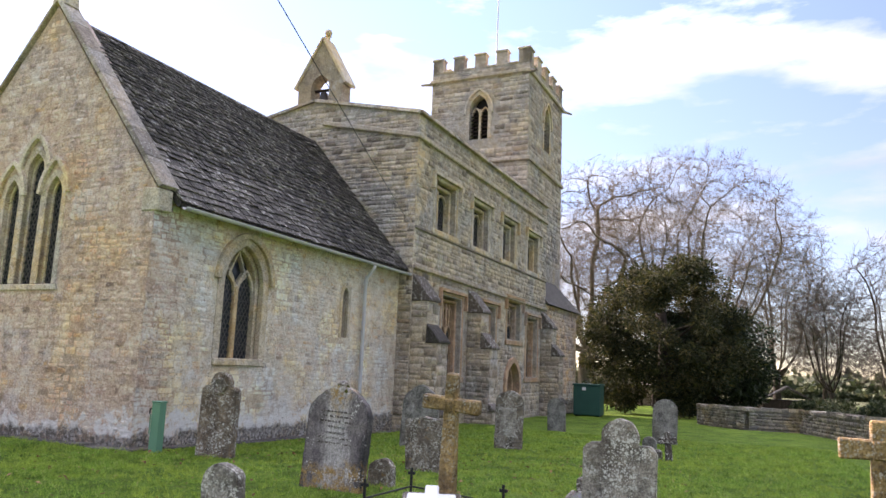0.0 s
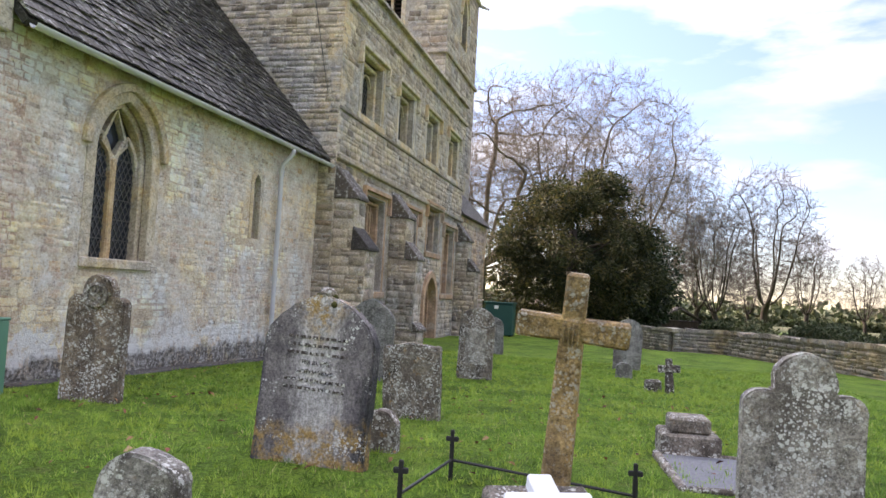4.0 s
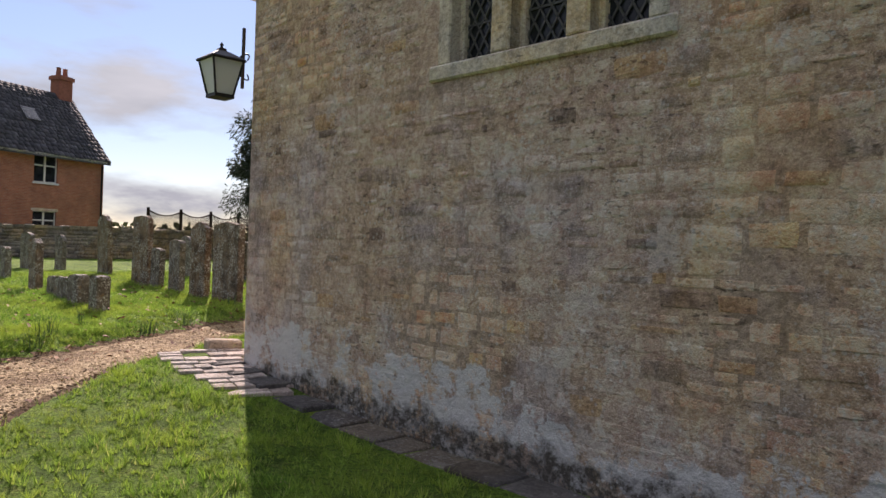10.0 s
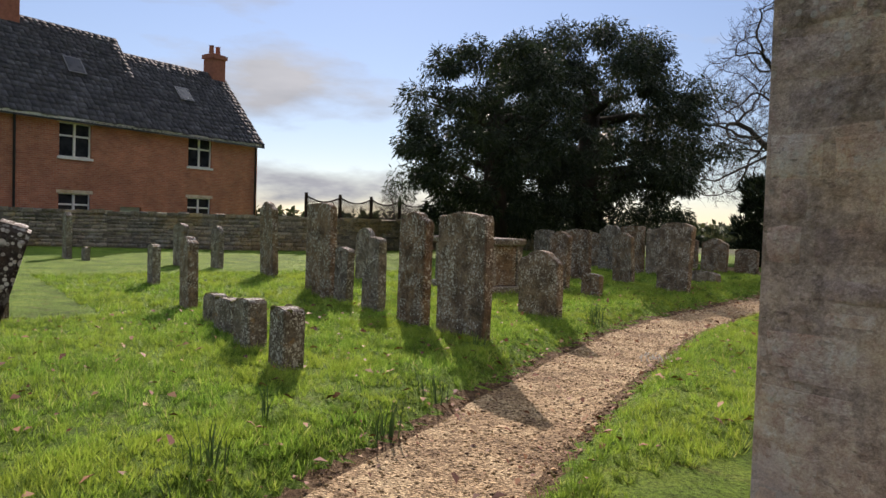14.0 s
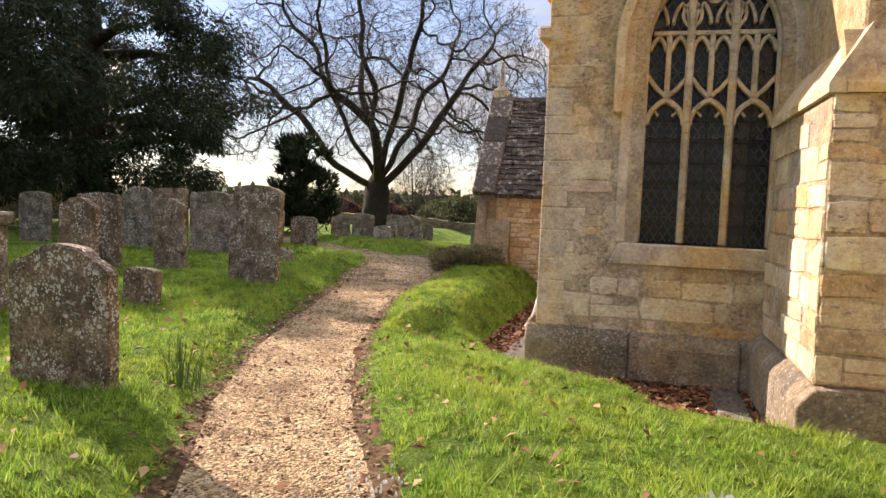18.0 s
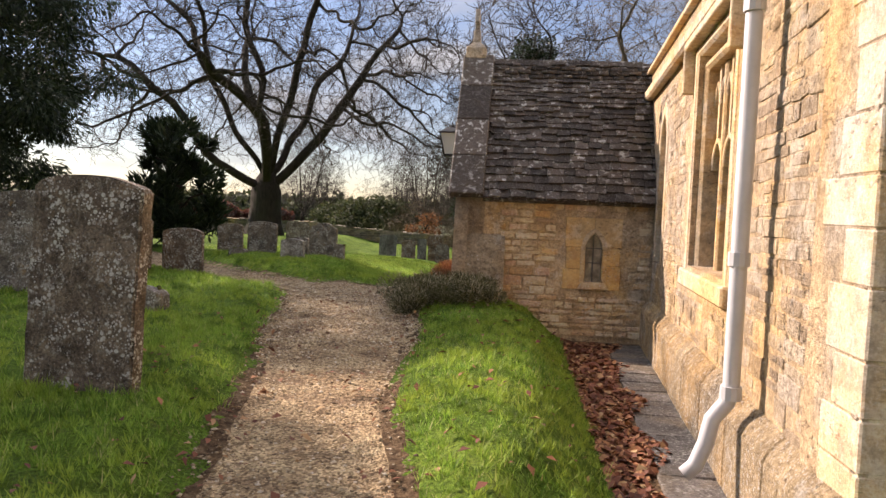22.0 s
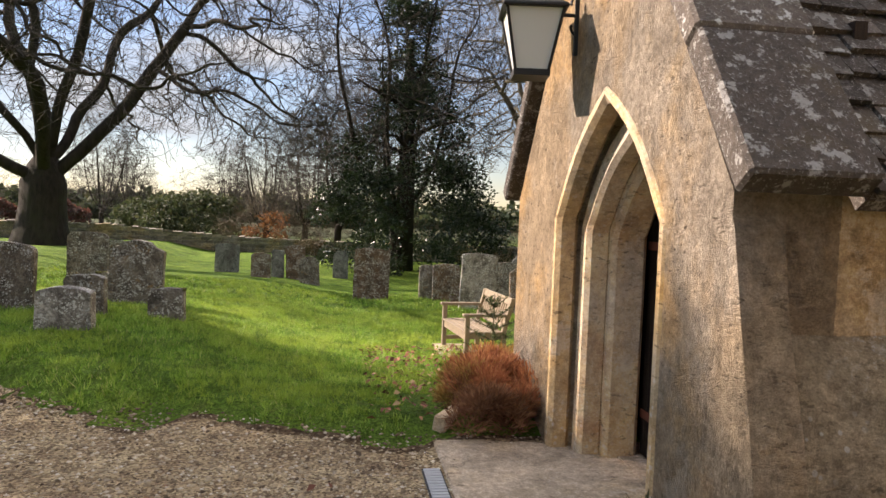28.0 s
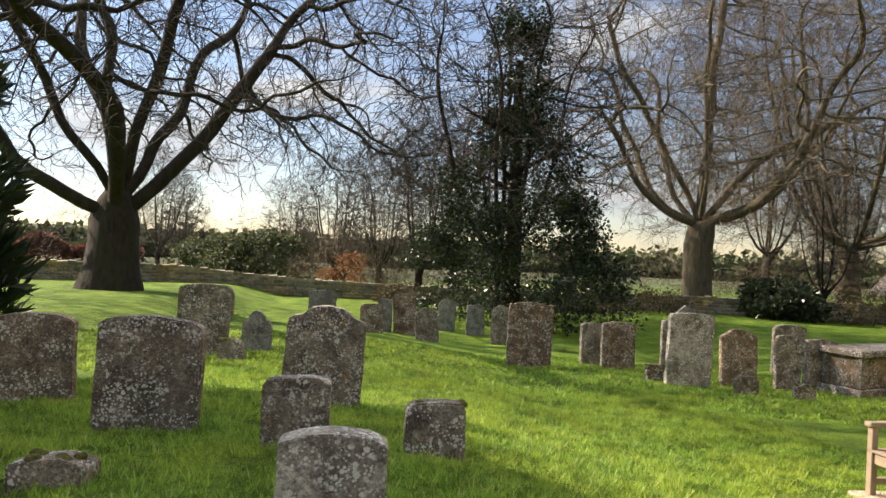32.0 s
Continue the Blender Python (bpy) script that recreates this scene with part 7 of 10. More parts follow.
lc = stone_cross(-3.24, 7.43, 1.42, 1.1, 0.64, 0.145, M_CROSS, (7.5, 4.5), "leaning brown stone cross with carved centre and moss", -4)
for px_, w_ in ((-0.04, 0.012), (-0.012, 0.01), (0.012, 0.01), (0.042, 0.012)):
    ob = G().box((px_ - w_ / 2, -0.078, 1.09), (px_ + w_ / 2, -0.062, 1.2)).mesh("carving", M_CROSS, lc, bevel=0.003)
stone_cross(-1.6, 15.7, 0.36, 0.19, 0.36, 0.125, M_LEANER, (0, -3), "small dark rough cross in the turf", 0)
bl = G().box((-0.13, -0.09, -0.1), (0.13, 0.09, 0.2), Matrix.Translation((-1.86, 15.75, ground(-1.86, 15.75))) @ pose(0, 0, 0, 3, -4, 12)).mesh("stone_block", M_LEANER, None, "low mossy dark stone block beside the small cross", bevel=0.03)
tagged(bl, category="stone")
stone_cross(0.72, 7.5, 1.15, 0.9, 0.66, 0.18, M_CROSS, (0, 0), "brown mossy stone cross with rosette centre", -6)
# railed grave
rail = thing("grave_railing", Matrix.Translation((-3.9, 8.1, ground(-3.9, 8.1))), "low black iron grave railing with fleur finials", "railing")
for x, y, hh in ((-0.07, 0.1, 0.33), (1.16, -0.29, 0.3), (-0.22, -0.8, 0.3)):
    G().tube([(x, y, -0.2), (x, y, hh - 0.08)], 0.017, 6).mesh("post", M_IRON, rail)
    G().box((x - 0.045, y - 0.012, hh - 0.06), (x + 0.045, y + 0.012, hh - 0.025)).box((x - 0.014, y - 0.014, hh - 0.1), (x + 0.014, y + 0.014, hh + 0.02)).mesh("finial", M_IRON, rail, bevel=0.006)
for a, b in (((-0.07, 0.1, 0.14), (1.16, -0.29, 0.12)), ((-0.07, 0.1, 0.14), (-0.22, -0.8, 0.12))):
    G().tube([a, b], 0.011, 6).mesh("rail", M_IRON, rail)
mc = thing("marble_cross", Matrix.Translation((-3.22, 6.95, ground(-3.2, 6.9) + 0.16)) @ pose(0, 0, 0, 18, 0, 20), "small flat white marble cross on a grave", "cross")
G().box((-0.07, -0.3, 0), (0.07, 0.3, 0.09)).box((-0.24, 0.0, 0.001), (0.24, 0.13, 0.088)).mesh("cross", M_MARBLE, mc, bevel=0.012)
G().box((-0.3, -0.35, -0.3), (0.3, 0.35, -0.01)).mesh("plinth", M_HEADG, mc, bevel=0.02)
ped = thing("pedestal_tomb", Matrix.Translation((-2.1, 10.15, ground(-2.1, 10.15))), "stepped grey stone pedestal on a kerbed grave", "tomb")
G().box((-0.26, -0.26, -0.2), (0.26, 0.26, 0.22)).mesh("lower_block", M_HEADG, ped, bevel=0.02)
G().box((-0.18, -0.18, 0.22), (0.18, 0.18, 0.36)).mesh("upper_block", M_HEADG, ped, bevel=0.02)
kg = thing("kerbed_grave", Matrix.Translation((-1.95, 9.35, ground(-1.95, 9.35))) @ pose(0, 0, 0, 0, 0, 3), "kerbed grave filled with grey stone chips", "grave")
for a, b in (((-0.45, -0.7, -0.2), (-0.38, 0.6, 0.05)), ((0.38, -0.7, -0.2), (0.45, 0.6, 0.05)), ((-0.38, 0.53, -0.2), (0.38, 0.6, 0.048)), ((-0.38, -0.7, -0.2), (0.38, -0.63, 0.048))):
    G().box(a, b).mesh("kerb", M_HEADG, kg, bevel=0.015)
G().box((-0.38, -0.63, -0.2), (0.38, 0.53, 0.03)).mesh("chip_fill", M_SLATESCRAP, kg)

# south side, by the path
headstone(-22.25, 13.28, 0.92, 1.5, "scroll", M_HEAD, 0.13, top=1.63)
headstone(-23.32, 13.3, 0.62, 1.45, "ogee", M_HEAD, 0.13, (0, 1), top=1.64)
headstone(-23.12, 15.38, 0.82, 0.95, "ogee", M_HEAD, 0.12, (1, 0), top=1.16)
headstone(-24.65, 13.5, 0.5, 1.05, "segment", M_HEADG, 0.13, top=1.27)
headstone(-25.75, 13.6, 0.45, 0.85, "segment", M_HEADG, 0.13, (0, 3), top=1.07)
headstone(-26.4, 13.6, 0.7, 1.5, "segment", M_HEAD, 0.13, (1, -1), top=1.78)
headstone(-27.4, 13.95, 0.72, 1.5, "flat", M_HEAD, 0.13, (0, 1), top=1.78)
headstone(-30.8, 14.5, 0.85, 1.55, "ogee", M_HEAD, 0.13, (2, 1), top=1.85)
headstone(-29.5, 16.2, 0.7, 1.1, "round", M_HEADG, 0.13, top=1.35)
headstone(-21.52, 10.72, 0.34, 0.48, "flat", M_HEADG, 0.2, (0, 2), top=0.72, note="low square mossy stone beside the path")
headstone(-22.6, 10.82, 0.42, 0.42, "flat", M_HEADG, 0.2, (0, -3), top=0.67, note="low worn stone with moss on its top")
headstone(-23.5, 10.95, 0.5, 0.35, "flat", M_HEADG, 0.2, (0, 2), top=0.58, note="half-sunk mossy stone in the turf")
headstone(-24.3, 11.05, 0.4, 0.35, "flat", M_HEADG, 0.18, top=0.55, note="half-sunk grey stone in the turf")
headstone(-26.0, 11.25, 0.5, 0.95, "ogee", M_HEAD, 0.14, (0, -2), top=1.2)
headstone(-29.35, 11.65, 0.4, 0.7, "segment", M_HEADG, 0.14, top=0.95)
headstone(-34.6, 13.7, 0.9, 1.05, "segment", M_HEADG, 0.14, top=1.28)
headstone(-33.6, 14.3, 0.5, 0.9, "round", M_HEADG, 0.14, top=1.25)
headstone(-38.0, 11.6, 0.6, 1.2, "ogee", M_HEADG, 0.14, top=1.48)
headstone(-37.0, 11.9, 0.5, 0.35, "flat", M_HEADG, 0.14, top=0.55)
headstone(-25.55, 8.9, 0.45, 1.1, "segment", M_HEAD, 0.14, top=1.3)
headstone(-20.75, 8.2, 0.6, 1.25, "segment", M_HEAD, 0.14, (0, 3), top=1.42)
headstone(-18.85, 8.0, 0.5, 1.5, "flat", M_LEANER, 0.12, (-16, 0), yaw=-5, top=1.5, note="dark headstone leaning far over, white lichen on its edge")
headstone(-25.0, 21.1, 0.82, 1.5, "segment", M_HEAD, 0.14, (-2, 2), top=1.68)
headstone(-24.95, 18.52, 0.42, 0.42, "segment", M_HEAD, 0.14, (0, 2), top=0.64, note="small low-arched brown footstone")
headstone(-27.3, 22.3, 0.62, 1.15, "ogee", M_HEAD, 0.13, (2, -2), top=1.42)
headstone(-26.3, 19.0, 0.55, 1.2, "ogee", M_HEAD, 0.14, (0, 2), top=1.42)
headstone(-28.65, 25.6, 1.05, 1.15, "scroll", M_HEADG, 0.13, (1, 1), top=1.56)
headstone(-28.2, 21.6, 0.8, 1.25, "scroll", M_HEAD, 0.13, (0, -1), top=1.46)
headstone(-29.65, 25.5, 0.85, 1.2, "flat", M_HEAD, 0.13, top=1.6)
headstone(-30.65, 25.7, 0.9, 1.2, "ogee", M_HEADG, 0.13, (0, 1), top=1.62)
headstone(-32.7, 27.0, 1.1, 1.15, "segment", M_HEAD, 0.14, top=1.36)
headstone(-33.7, 25.8, 0.9, 1.2, "segment", M_HEADG, 0.14, top=1.4)
headstone(-28.2, 29.3, 0.75, 0.8, "segment", M_HEAD, 0.14, (1, 0), top=1.0)
headstone(-29.1, 28.9, 0.9, 1.0, "ogee", M_HEAD, 0.14, (0, 2), top=1.3)
headstone(-30.3, 29.1, 0.9, 1.0, "segment", M_HEAD, 0.14, top=1.28)
headstone(-26.55, 24.6, 0.75, 0.3, "segment", M_HEADG, 0.25, (0, 4), top=0.5, note="low rounded mossy kerb stone in the grass")
# chest tomb under the yew
def chest(x, y, l, w, h, label, yaw=0):
    th = thing("chest_tomb", Matrix.Translation((x, y, ground(x, y))) @ pose(0, 0, 0, 0, 0, yaw), label, "tomb")
    G().box((-l / 2, -w / 2, -0.3), (l / 2, w / 2, 0.14)).mesh("base_slab", M_HEADG, th, bevel=0.02)
    G().box((-l / 2 + 0.1, -w / 2 + 0.1, 0.14), (l / 2 - 0.1, w / 2 - 0.1, h - 0.14)).mesh("chest", M_HEAD, th, bevel=0.02)
    for sx in (-1, 1):
        for sy in (-1, 1):
            G().box((sx * (l / 2 - 0.14) - 0.08, sy * (w / 2 - 0.12) - 0.07, 0.141), (sx * (l / 2 - 0.14) + 0.08, sy * (w / 2 - 0.12) + 0.07, h - 0.141)).mesh("corner_pilaster", M_HEADG, th, bevel=0.015)
    G().box((-l / 2, -w / 2, h - 0.14), (l / 2, w / 2, h)).mesh("lid", M_HEADG, th, bevel=0.03)
    return th


chest(-26.8, 17.2, 1.9, 0.9, 1.05, "weathered stone chest tomb with moulded lid")
chest(-17.4, 41.9, 1.9, 0.9, 0.85, "pale stone chest tomb with heavy lid", 20)
# south-west lawn
headstone(-29.95, 35.8, 0.7, 0.8, "segment", M_HEAD, 0.13, (2, 0), top=0.9)
headstone(-28.6, 34.55, 0.75, 0.95, "segment", M_HEAD, 0.15, (0, 2), top=1.04)
headstone(-29.55, 40.6, 0.78, 0.95, "segment", M_HEADG, 0.13, (0, 1), top=0.92)
headstone(-28.85, 41.5, 0.5, 0.5, "shoulder", M_HEADS, 0.13, top=0.44)
headstone(-28.95, 39.8, 0.36, 0.2, "round", M_HEADG, 0.18, top=0.18, note="small half-buried mossy stone")
headstone(-27.42, 36.12, 0.76, 0.95, "ogee", M_HEADG, 0.15, (0, 3), top=1.02)
headstone(-27.46, 34.1, 0.46, 0.55, "segment", M_HEADG, 0.16, top=0.7)
headstone(-27.13, 32.52, 0.52, 0.4, "segment", M_HEADW, 0.18, top=0.73, note="squat stone capped with white lichen")
headstone(-26.5, 34.02, 0.41, 0.38, "flat", M_HEADG, 0.17, top=0.56, note="small square lichened footstone")
headstone(-28.65, 33.1, 0.42, 0.3, "segment", M_HEADG, 0.2, top=0.42, note="low mossy stone stump in the lawn")
headstone(-26.9, 48.7, 0.62, 0.75, "segment", M_HEAD, 0.13, top=0.06)
headstone(-25.89, 50.6, 0.68, 0.9, "segment", M_HEAD, 0.13, (0, -2), top=0.24)
headstone(-26.5, 50.3, 0.42, 0.8, "segment", M_HEADS, 0.13, top=0.08)
headstone(-25.35, 48.85, 0.64, 0.8, "round", M_HEADG, 0.12, (0, -3), top=-0.02)
headstone(-24.35, 53.4, 0.58, 0.6, "round", M_HEADS, 0.12, top=-0.08)
headstone(-23.0, 50.5, 0.62, 0.7, "round", M_HEADG, 0.13, top=0.0)
headstone(-23.45, 52.8, 0.6, 0.7, "segment", M_HEADS, 0.13, top=-0.2)
headstone(-23.58, 44.08, 0.94, 1.0, "scroll", M_HEAD, 0.14, (0, 1), top=0.56)
headstone(-21.95, 44.95, 0.5, 0.6, "segment", M_HEADG, 0.14, top=0.1)
headstone(-21.52, 44.4, 0.74, 0.8, "segment", M_HEAD, 0.14, top=0.19)
headstone(-21.2, 41.6, 0.85, 1.05, "flat", M_HEADW, 0.14, (0, 2), top=0.64)
headstone(-19.87, 42.27, 0.72, 0.8, "ogee", M_HEAD, 0.14, (0, -2), top=0.33)
headstone(-18.9, 42.25, 0.5, 0.7, "segment", M_HEADG, 0.14, top=0.25)
headstone(-18.36, 42.1, 0.62, 0.7, "scroll", M_HEADG, 0.14, (0, 3), top=0.2)
headstone(-21.53, 42.2, 0.42, 0.3, "flat", M_HEAD, 0.14, note="low brown footstone in the lawn")
headstone(-20.4, 41.0, 0.42, 0.3, "flat", M_HEADG, 0.14, note="low grey footstone in the lawn")
headstone(-19.45, 40.8, 0.36, 0.25, "flat", M_HEADG, 0.14, note="low footstone near the tomb")
headstone(-28.45, 52.0, 0.86, 0.95, "segment", M_HEADS, 0.13, (0, 2), top=0.15)
headstone(-19.4, 46.2, 0.8, 1.0, "segment", M_HEADG, 0.13, top=0.15)
headstone(-18.6, 47.5, 0.7, 1.0, "peak", M_HEADS, 0.13, top=0.4)
headstone(-17.2, 45.0, 0.8, 1.0, "segment", M_HEADG, 0.13, top=0.2)
headstone(-31.0, 47.5, 0.7, 0.6, "segment", M_HEADG, 0.13, top=0.4)
headstone(-31.5, 52.0, 0.7, 0.8, "round", M_HEADG, 0.13, top=0.2)

# ---- bench, bins, posts ----
bz = ground(-22.75, 33.8)
bench = thing("garden_bench", Matrix.Translation((-22.75, 33.75, bz)) @ pose(0, 0, 0, 0, 0, -84) @ Matrix.Scale(0.93, 4), "weathered teak slatted bench on worn paving", "bench")
BL = 0.6
for sx in (-1, 1):
    x = sx * (BL - 0.03)
    G().box((x - 0.03, -0.3, -0.05), (x + 0.03, -0.24, 0.58)).mesh("front_leg", M_WOOD, bench, bevel=0.006)
    G().loft([[(x + a, y + b, z) for a, b in ((-0.03, -0.03), (0.03, -0.03), (0.03, 0.03), (-0.03, 0.03))] for y, z in ((0.22, -0.05), (0.22, 0.4), (0.33, 0.82))]).mesh("back_leg", M_WOOD, bench, bevel=0.006)
    G().box((x - 0.04, -0.33, 0.58), (x + 0.04, 0.24, 0.62)).mesh("armrest", M_WOOD, bench, bevel=0.008)
    G().box((x - 0.02, -0.24, 0.3), (x + 0.02, 0.2, 0.37)).mesh("seat_rail", M_WOOD, bench)
    G().box((x - 0.02, -0.24, 0.1), (x + 0.02, 0.2, 0.15)).mesh("stretcher", M_WOOD, bench)
for i in range(6):
    y = -0.3 + i * 0.085
    G().box((-BL, y, 0.37), (BL, y + 0.07, 0.393)).mesh("seat_slat", M_WOOD, bench, bevel=0.004)
G().box((-BL + 0.06, -0.28, 0.28), (BL - 0.06, -0.25, 0.36)).mesh("front_rail", M_WOOD, bench)
tl = pose(0, 0.22, 0.4, -14.5, 0, 0)
G().box((-BL + 0.06, -0.02, 0.34), (BL - 0.06, 0.02, 0.43), tl).mesh("top_rail", M_WOOD, bench, bevel=0.006)
G().box((-BL + 0.06, -0.018, 0.03), (BL - 0.06, 0.018, 0.08), tl).mesh("lower_back_rail", M_WOOD, bench)
for i in range(13):
    x = -BL + 0.13 + i * (2 * BL - 0.26) / 12
    G().box((x - 0.02, -0.008, 0.08), (x + 0.02, 0.008, 0.34), tl).mesh("back_slat", M_WOOD, bench)
for i, (x, y) in enumerate(((-22.95, 33.45), (-22.45, 33.4), (-22.95, 34.05), (-22.45, 34.0))):
    pv = G().box((x - 0.24, y - 0.29, bz - 0.1), (x + 0.24, y + 0.29, bz + 0.015)).mesh("paving_slab", M_CONC, None, "worn brown paving slab under the bench", bevel=0.01)
    tagged(pv, category="paving", group="bench paving")
bx = thing("storage_bin", Matrix.Translation((-6.55, 35.2, ground(-6.5, 35.2))) @ pose(0, 0, 0, 0, 0, -2), "dark green steel storage tank beside the nave", "bin")
bh = 0.96 - ground(-6.5, 35.2)
G().box((-0.62, -0.5, 0.05), (0.62, 0.5, bh - 0.08)).mesh("body", M_BIN, bx, bevel=0.03)
G().box((-0.66, -0.54, bh - 0.08), (0.66, 0.54, bh)).mesh("lid", M_BIN, bx, bevel=0.02)
G().box((-0.2, -0.512, bh - 0.3), (-0.02, -0.502, bh - 0.16)).mesh("sticker", M_WHITE, bx)
for x in (-0.5, 0.5):
    G().box((x - 0.06, -0.4, -0.1), (x + 0.06, 0.4, 0.05)).mesh("skid", M_IRON, bx)
ps = thing("green_post", Matrix.Translation((-9.22, 9.83, ground(-9.2, 9.8))), "upright green plastic standpipe cover with a tap", "standpipe")
G().box((-0.085, -0.075, -0.1), (0.085, 0.075, 0.8)).mesh("cover", M_GREENP, ps, bevel=0.008)
G().box((-0.095, -0.085, 0.8), (0.095, 0.085, 0.83)).mesh("cap", M_GREENP, ps, bevel=0.008)
G().tube([(-0.08, -0.03, 0.7), (-0.15, -0.03, 0.7), (-0.16, -0.03, 0.62)], 0.014, 6).mesh("tap", M_IRON, ps)
G().tube([(-0.1, -0.03, 0.73), (-0.1, 0.05, 0.76)], 0.012, 6).mesh("tap_handle", M_IRON, ps)
G().strip([(-0.085, 0.3), (-0.085, 0.62)], 0.02, (-0.09, -0.084), lambda s, z, h: Vector((s, h, z))).mesh("seam", M_GREENP, ps)

# ---- trees ----
def dome_cloud(seed, n, rad, z_in, z_out, z_mid, z_top, off=(0.0, 0.0), gap=0.18):
    """Points in a domed crown with hollows; z_in, z_out: its underside at the trunk and at the rim."""
    rg = np.random.default_rng(seed)
    q = rad * np.sqrt(rg.random(n * 3))
    a = rg.random(n * 3) * 2 * np.pi
    u = q / rad
    hi = z_mid + (z_top - z_mid) * np.sqrt(1 - u * u)
    lo = z_in + (z_out - z_in) * u
    p = np.stack([off[0] + q * np.cos(a), off[1] + q * np.sin(a), lo + (hi - lo) * rg.random(n * 3) ** 0.75], 1)
    keep = [noise.noise(Vector(v) * (2.6 / rad) + Vector((seed, 0, 0))) > -gap for v in p]
    return p[np.array(keep)][:n]


def colonize(seed, cloud, stems, step, kill, wob=0.22, curl=0.6, rounds=150):
    """Branches that grow from the stems towards the points of the cloud, and end where they reach them."""
    rg = np.random.default_rng(seed)
    pos, par, key = [], [], []
    for root, line in stems:
        prev = key[root] if root >= 0 else -1
        at = np.array(pos[prev] if prev >= 0 else line[0], float)
        for k_, p in enumerate(line):
            p = np.array(p, float)
            n = max(1, int(np.linalg.norm(p - at) / (step * 1.6)))
            for i in range(1, n + 1):
                q = at + (p - at) * i / n
                if root >= 0:
                    far = min(1.0, 0.25 * (k_ + i / n))
                    q = q + rg.normal(size=3) * step * 0.2 + np.array(noise.noise_vector(Vector(q) * 0.45 + Vector((seed, 0, root)))) * curl * far
                pos.append(tuple(q)), par.append(prev)
                prev = len(pos) - 1
            key.append(prev)
            at = p
    P = np.array(pos, float)
    kids = np.zeros(len(P), int)
    for q in par:
        if q >= 0:
            kids[q] += 1
    # first a few far goals, which make the branches, then all, which make the spray
    for goal, reach in ((cloud[:len(cloud) // 22], kill * 2.6), (cloud, kill)):
        D = np.stack([np.linalg.norm(goal - p, axis=1) + (4.0 if i < key[2] else 0.0) for i, p in enumerate(P)], 1)
        near, dist = D.argmin(1), D.min(1)
        for _ in range(rounds):
            live = dist > reach
            if not live.any():
                break
            pull = np.zeros_like(P)
            d = goal[live] - P[near[live]]
            np.add.at(pull, near[live], d / np.linalg.norm(d, axis=1)[:, None])
            who = np.unique(near[live])
            who = who[kids[who] < 3]
            d = pull[who] / (np.linalg.norm(pull[who], axis=1)[:, None] + 1e-6)
            d = d + rg.normal(size=d.shape) * wob
            new_p = P[who] + step * d / np.linalg.norm(d, axis=1)[:, None]
            ok = np.linalg.norm(new_p[:, None] - P[None, -1200:], axis=2).min(1) > step * 0.55
            who, new_p = who[ok], new_p[ok]
            if not len(who):
                break
            kids[who] += 1
            at = len(P)
            P = np.concatenate([P, new_p])
            kids = np.concatenate([kids, np.zeros(len(who), int)])
            par += list(who)
            dn = np.linalg.norm(goal[:, None] - new_p[None], axis=2)
            j = dn.argmin(1)
            dj = dn[np.arange(len(goal)), j]
            nearer = dj < dist
            near, dist = np.where(nearer, at + j, near), np.where(nearer, dj, dist)
    return P, np.array(par), key[len(stems[0][1]) - 1]


def sticks(A, B, ra, rb):
    """Three-sided tapering rods from A to B."""
    d = B - A
    d /= np.linalg.norm(d, axis=1)[:, None] + 1e-9
    x = np.cross(d, np.array((0.31, 0.52, 0.79)))
    x /= np.linalg.norm(x, axis=1)[:, None] + 1e-9
    y = np.cross(d, x)
    V_ = []
    for C, r in ((A, ra), (B, rb)):
        for t in (0.0, 2.094, 4.189):
            V_.append(C + (x * math.cos(t) + y * math.sin(t)) * np.reshape(r, (-1, 1)))
    V_ = np.stack(V_, 1).reshape(-1, 3)
    q = np.array([(0, 1, 4, 3), (1, 2, 5, 4), (2, 0, 3, 5)])
    return V_, (np.arange(len(A))[:, None, None] * 6 + q[None]).reshape(-1, 4)


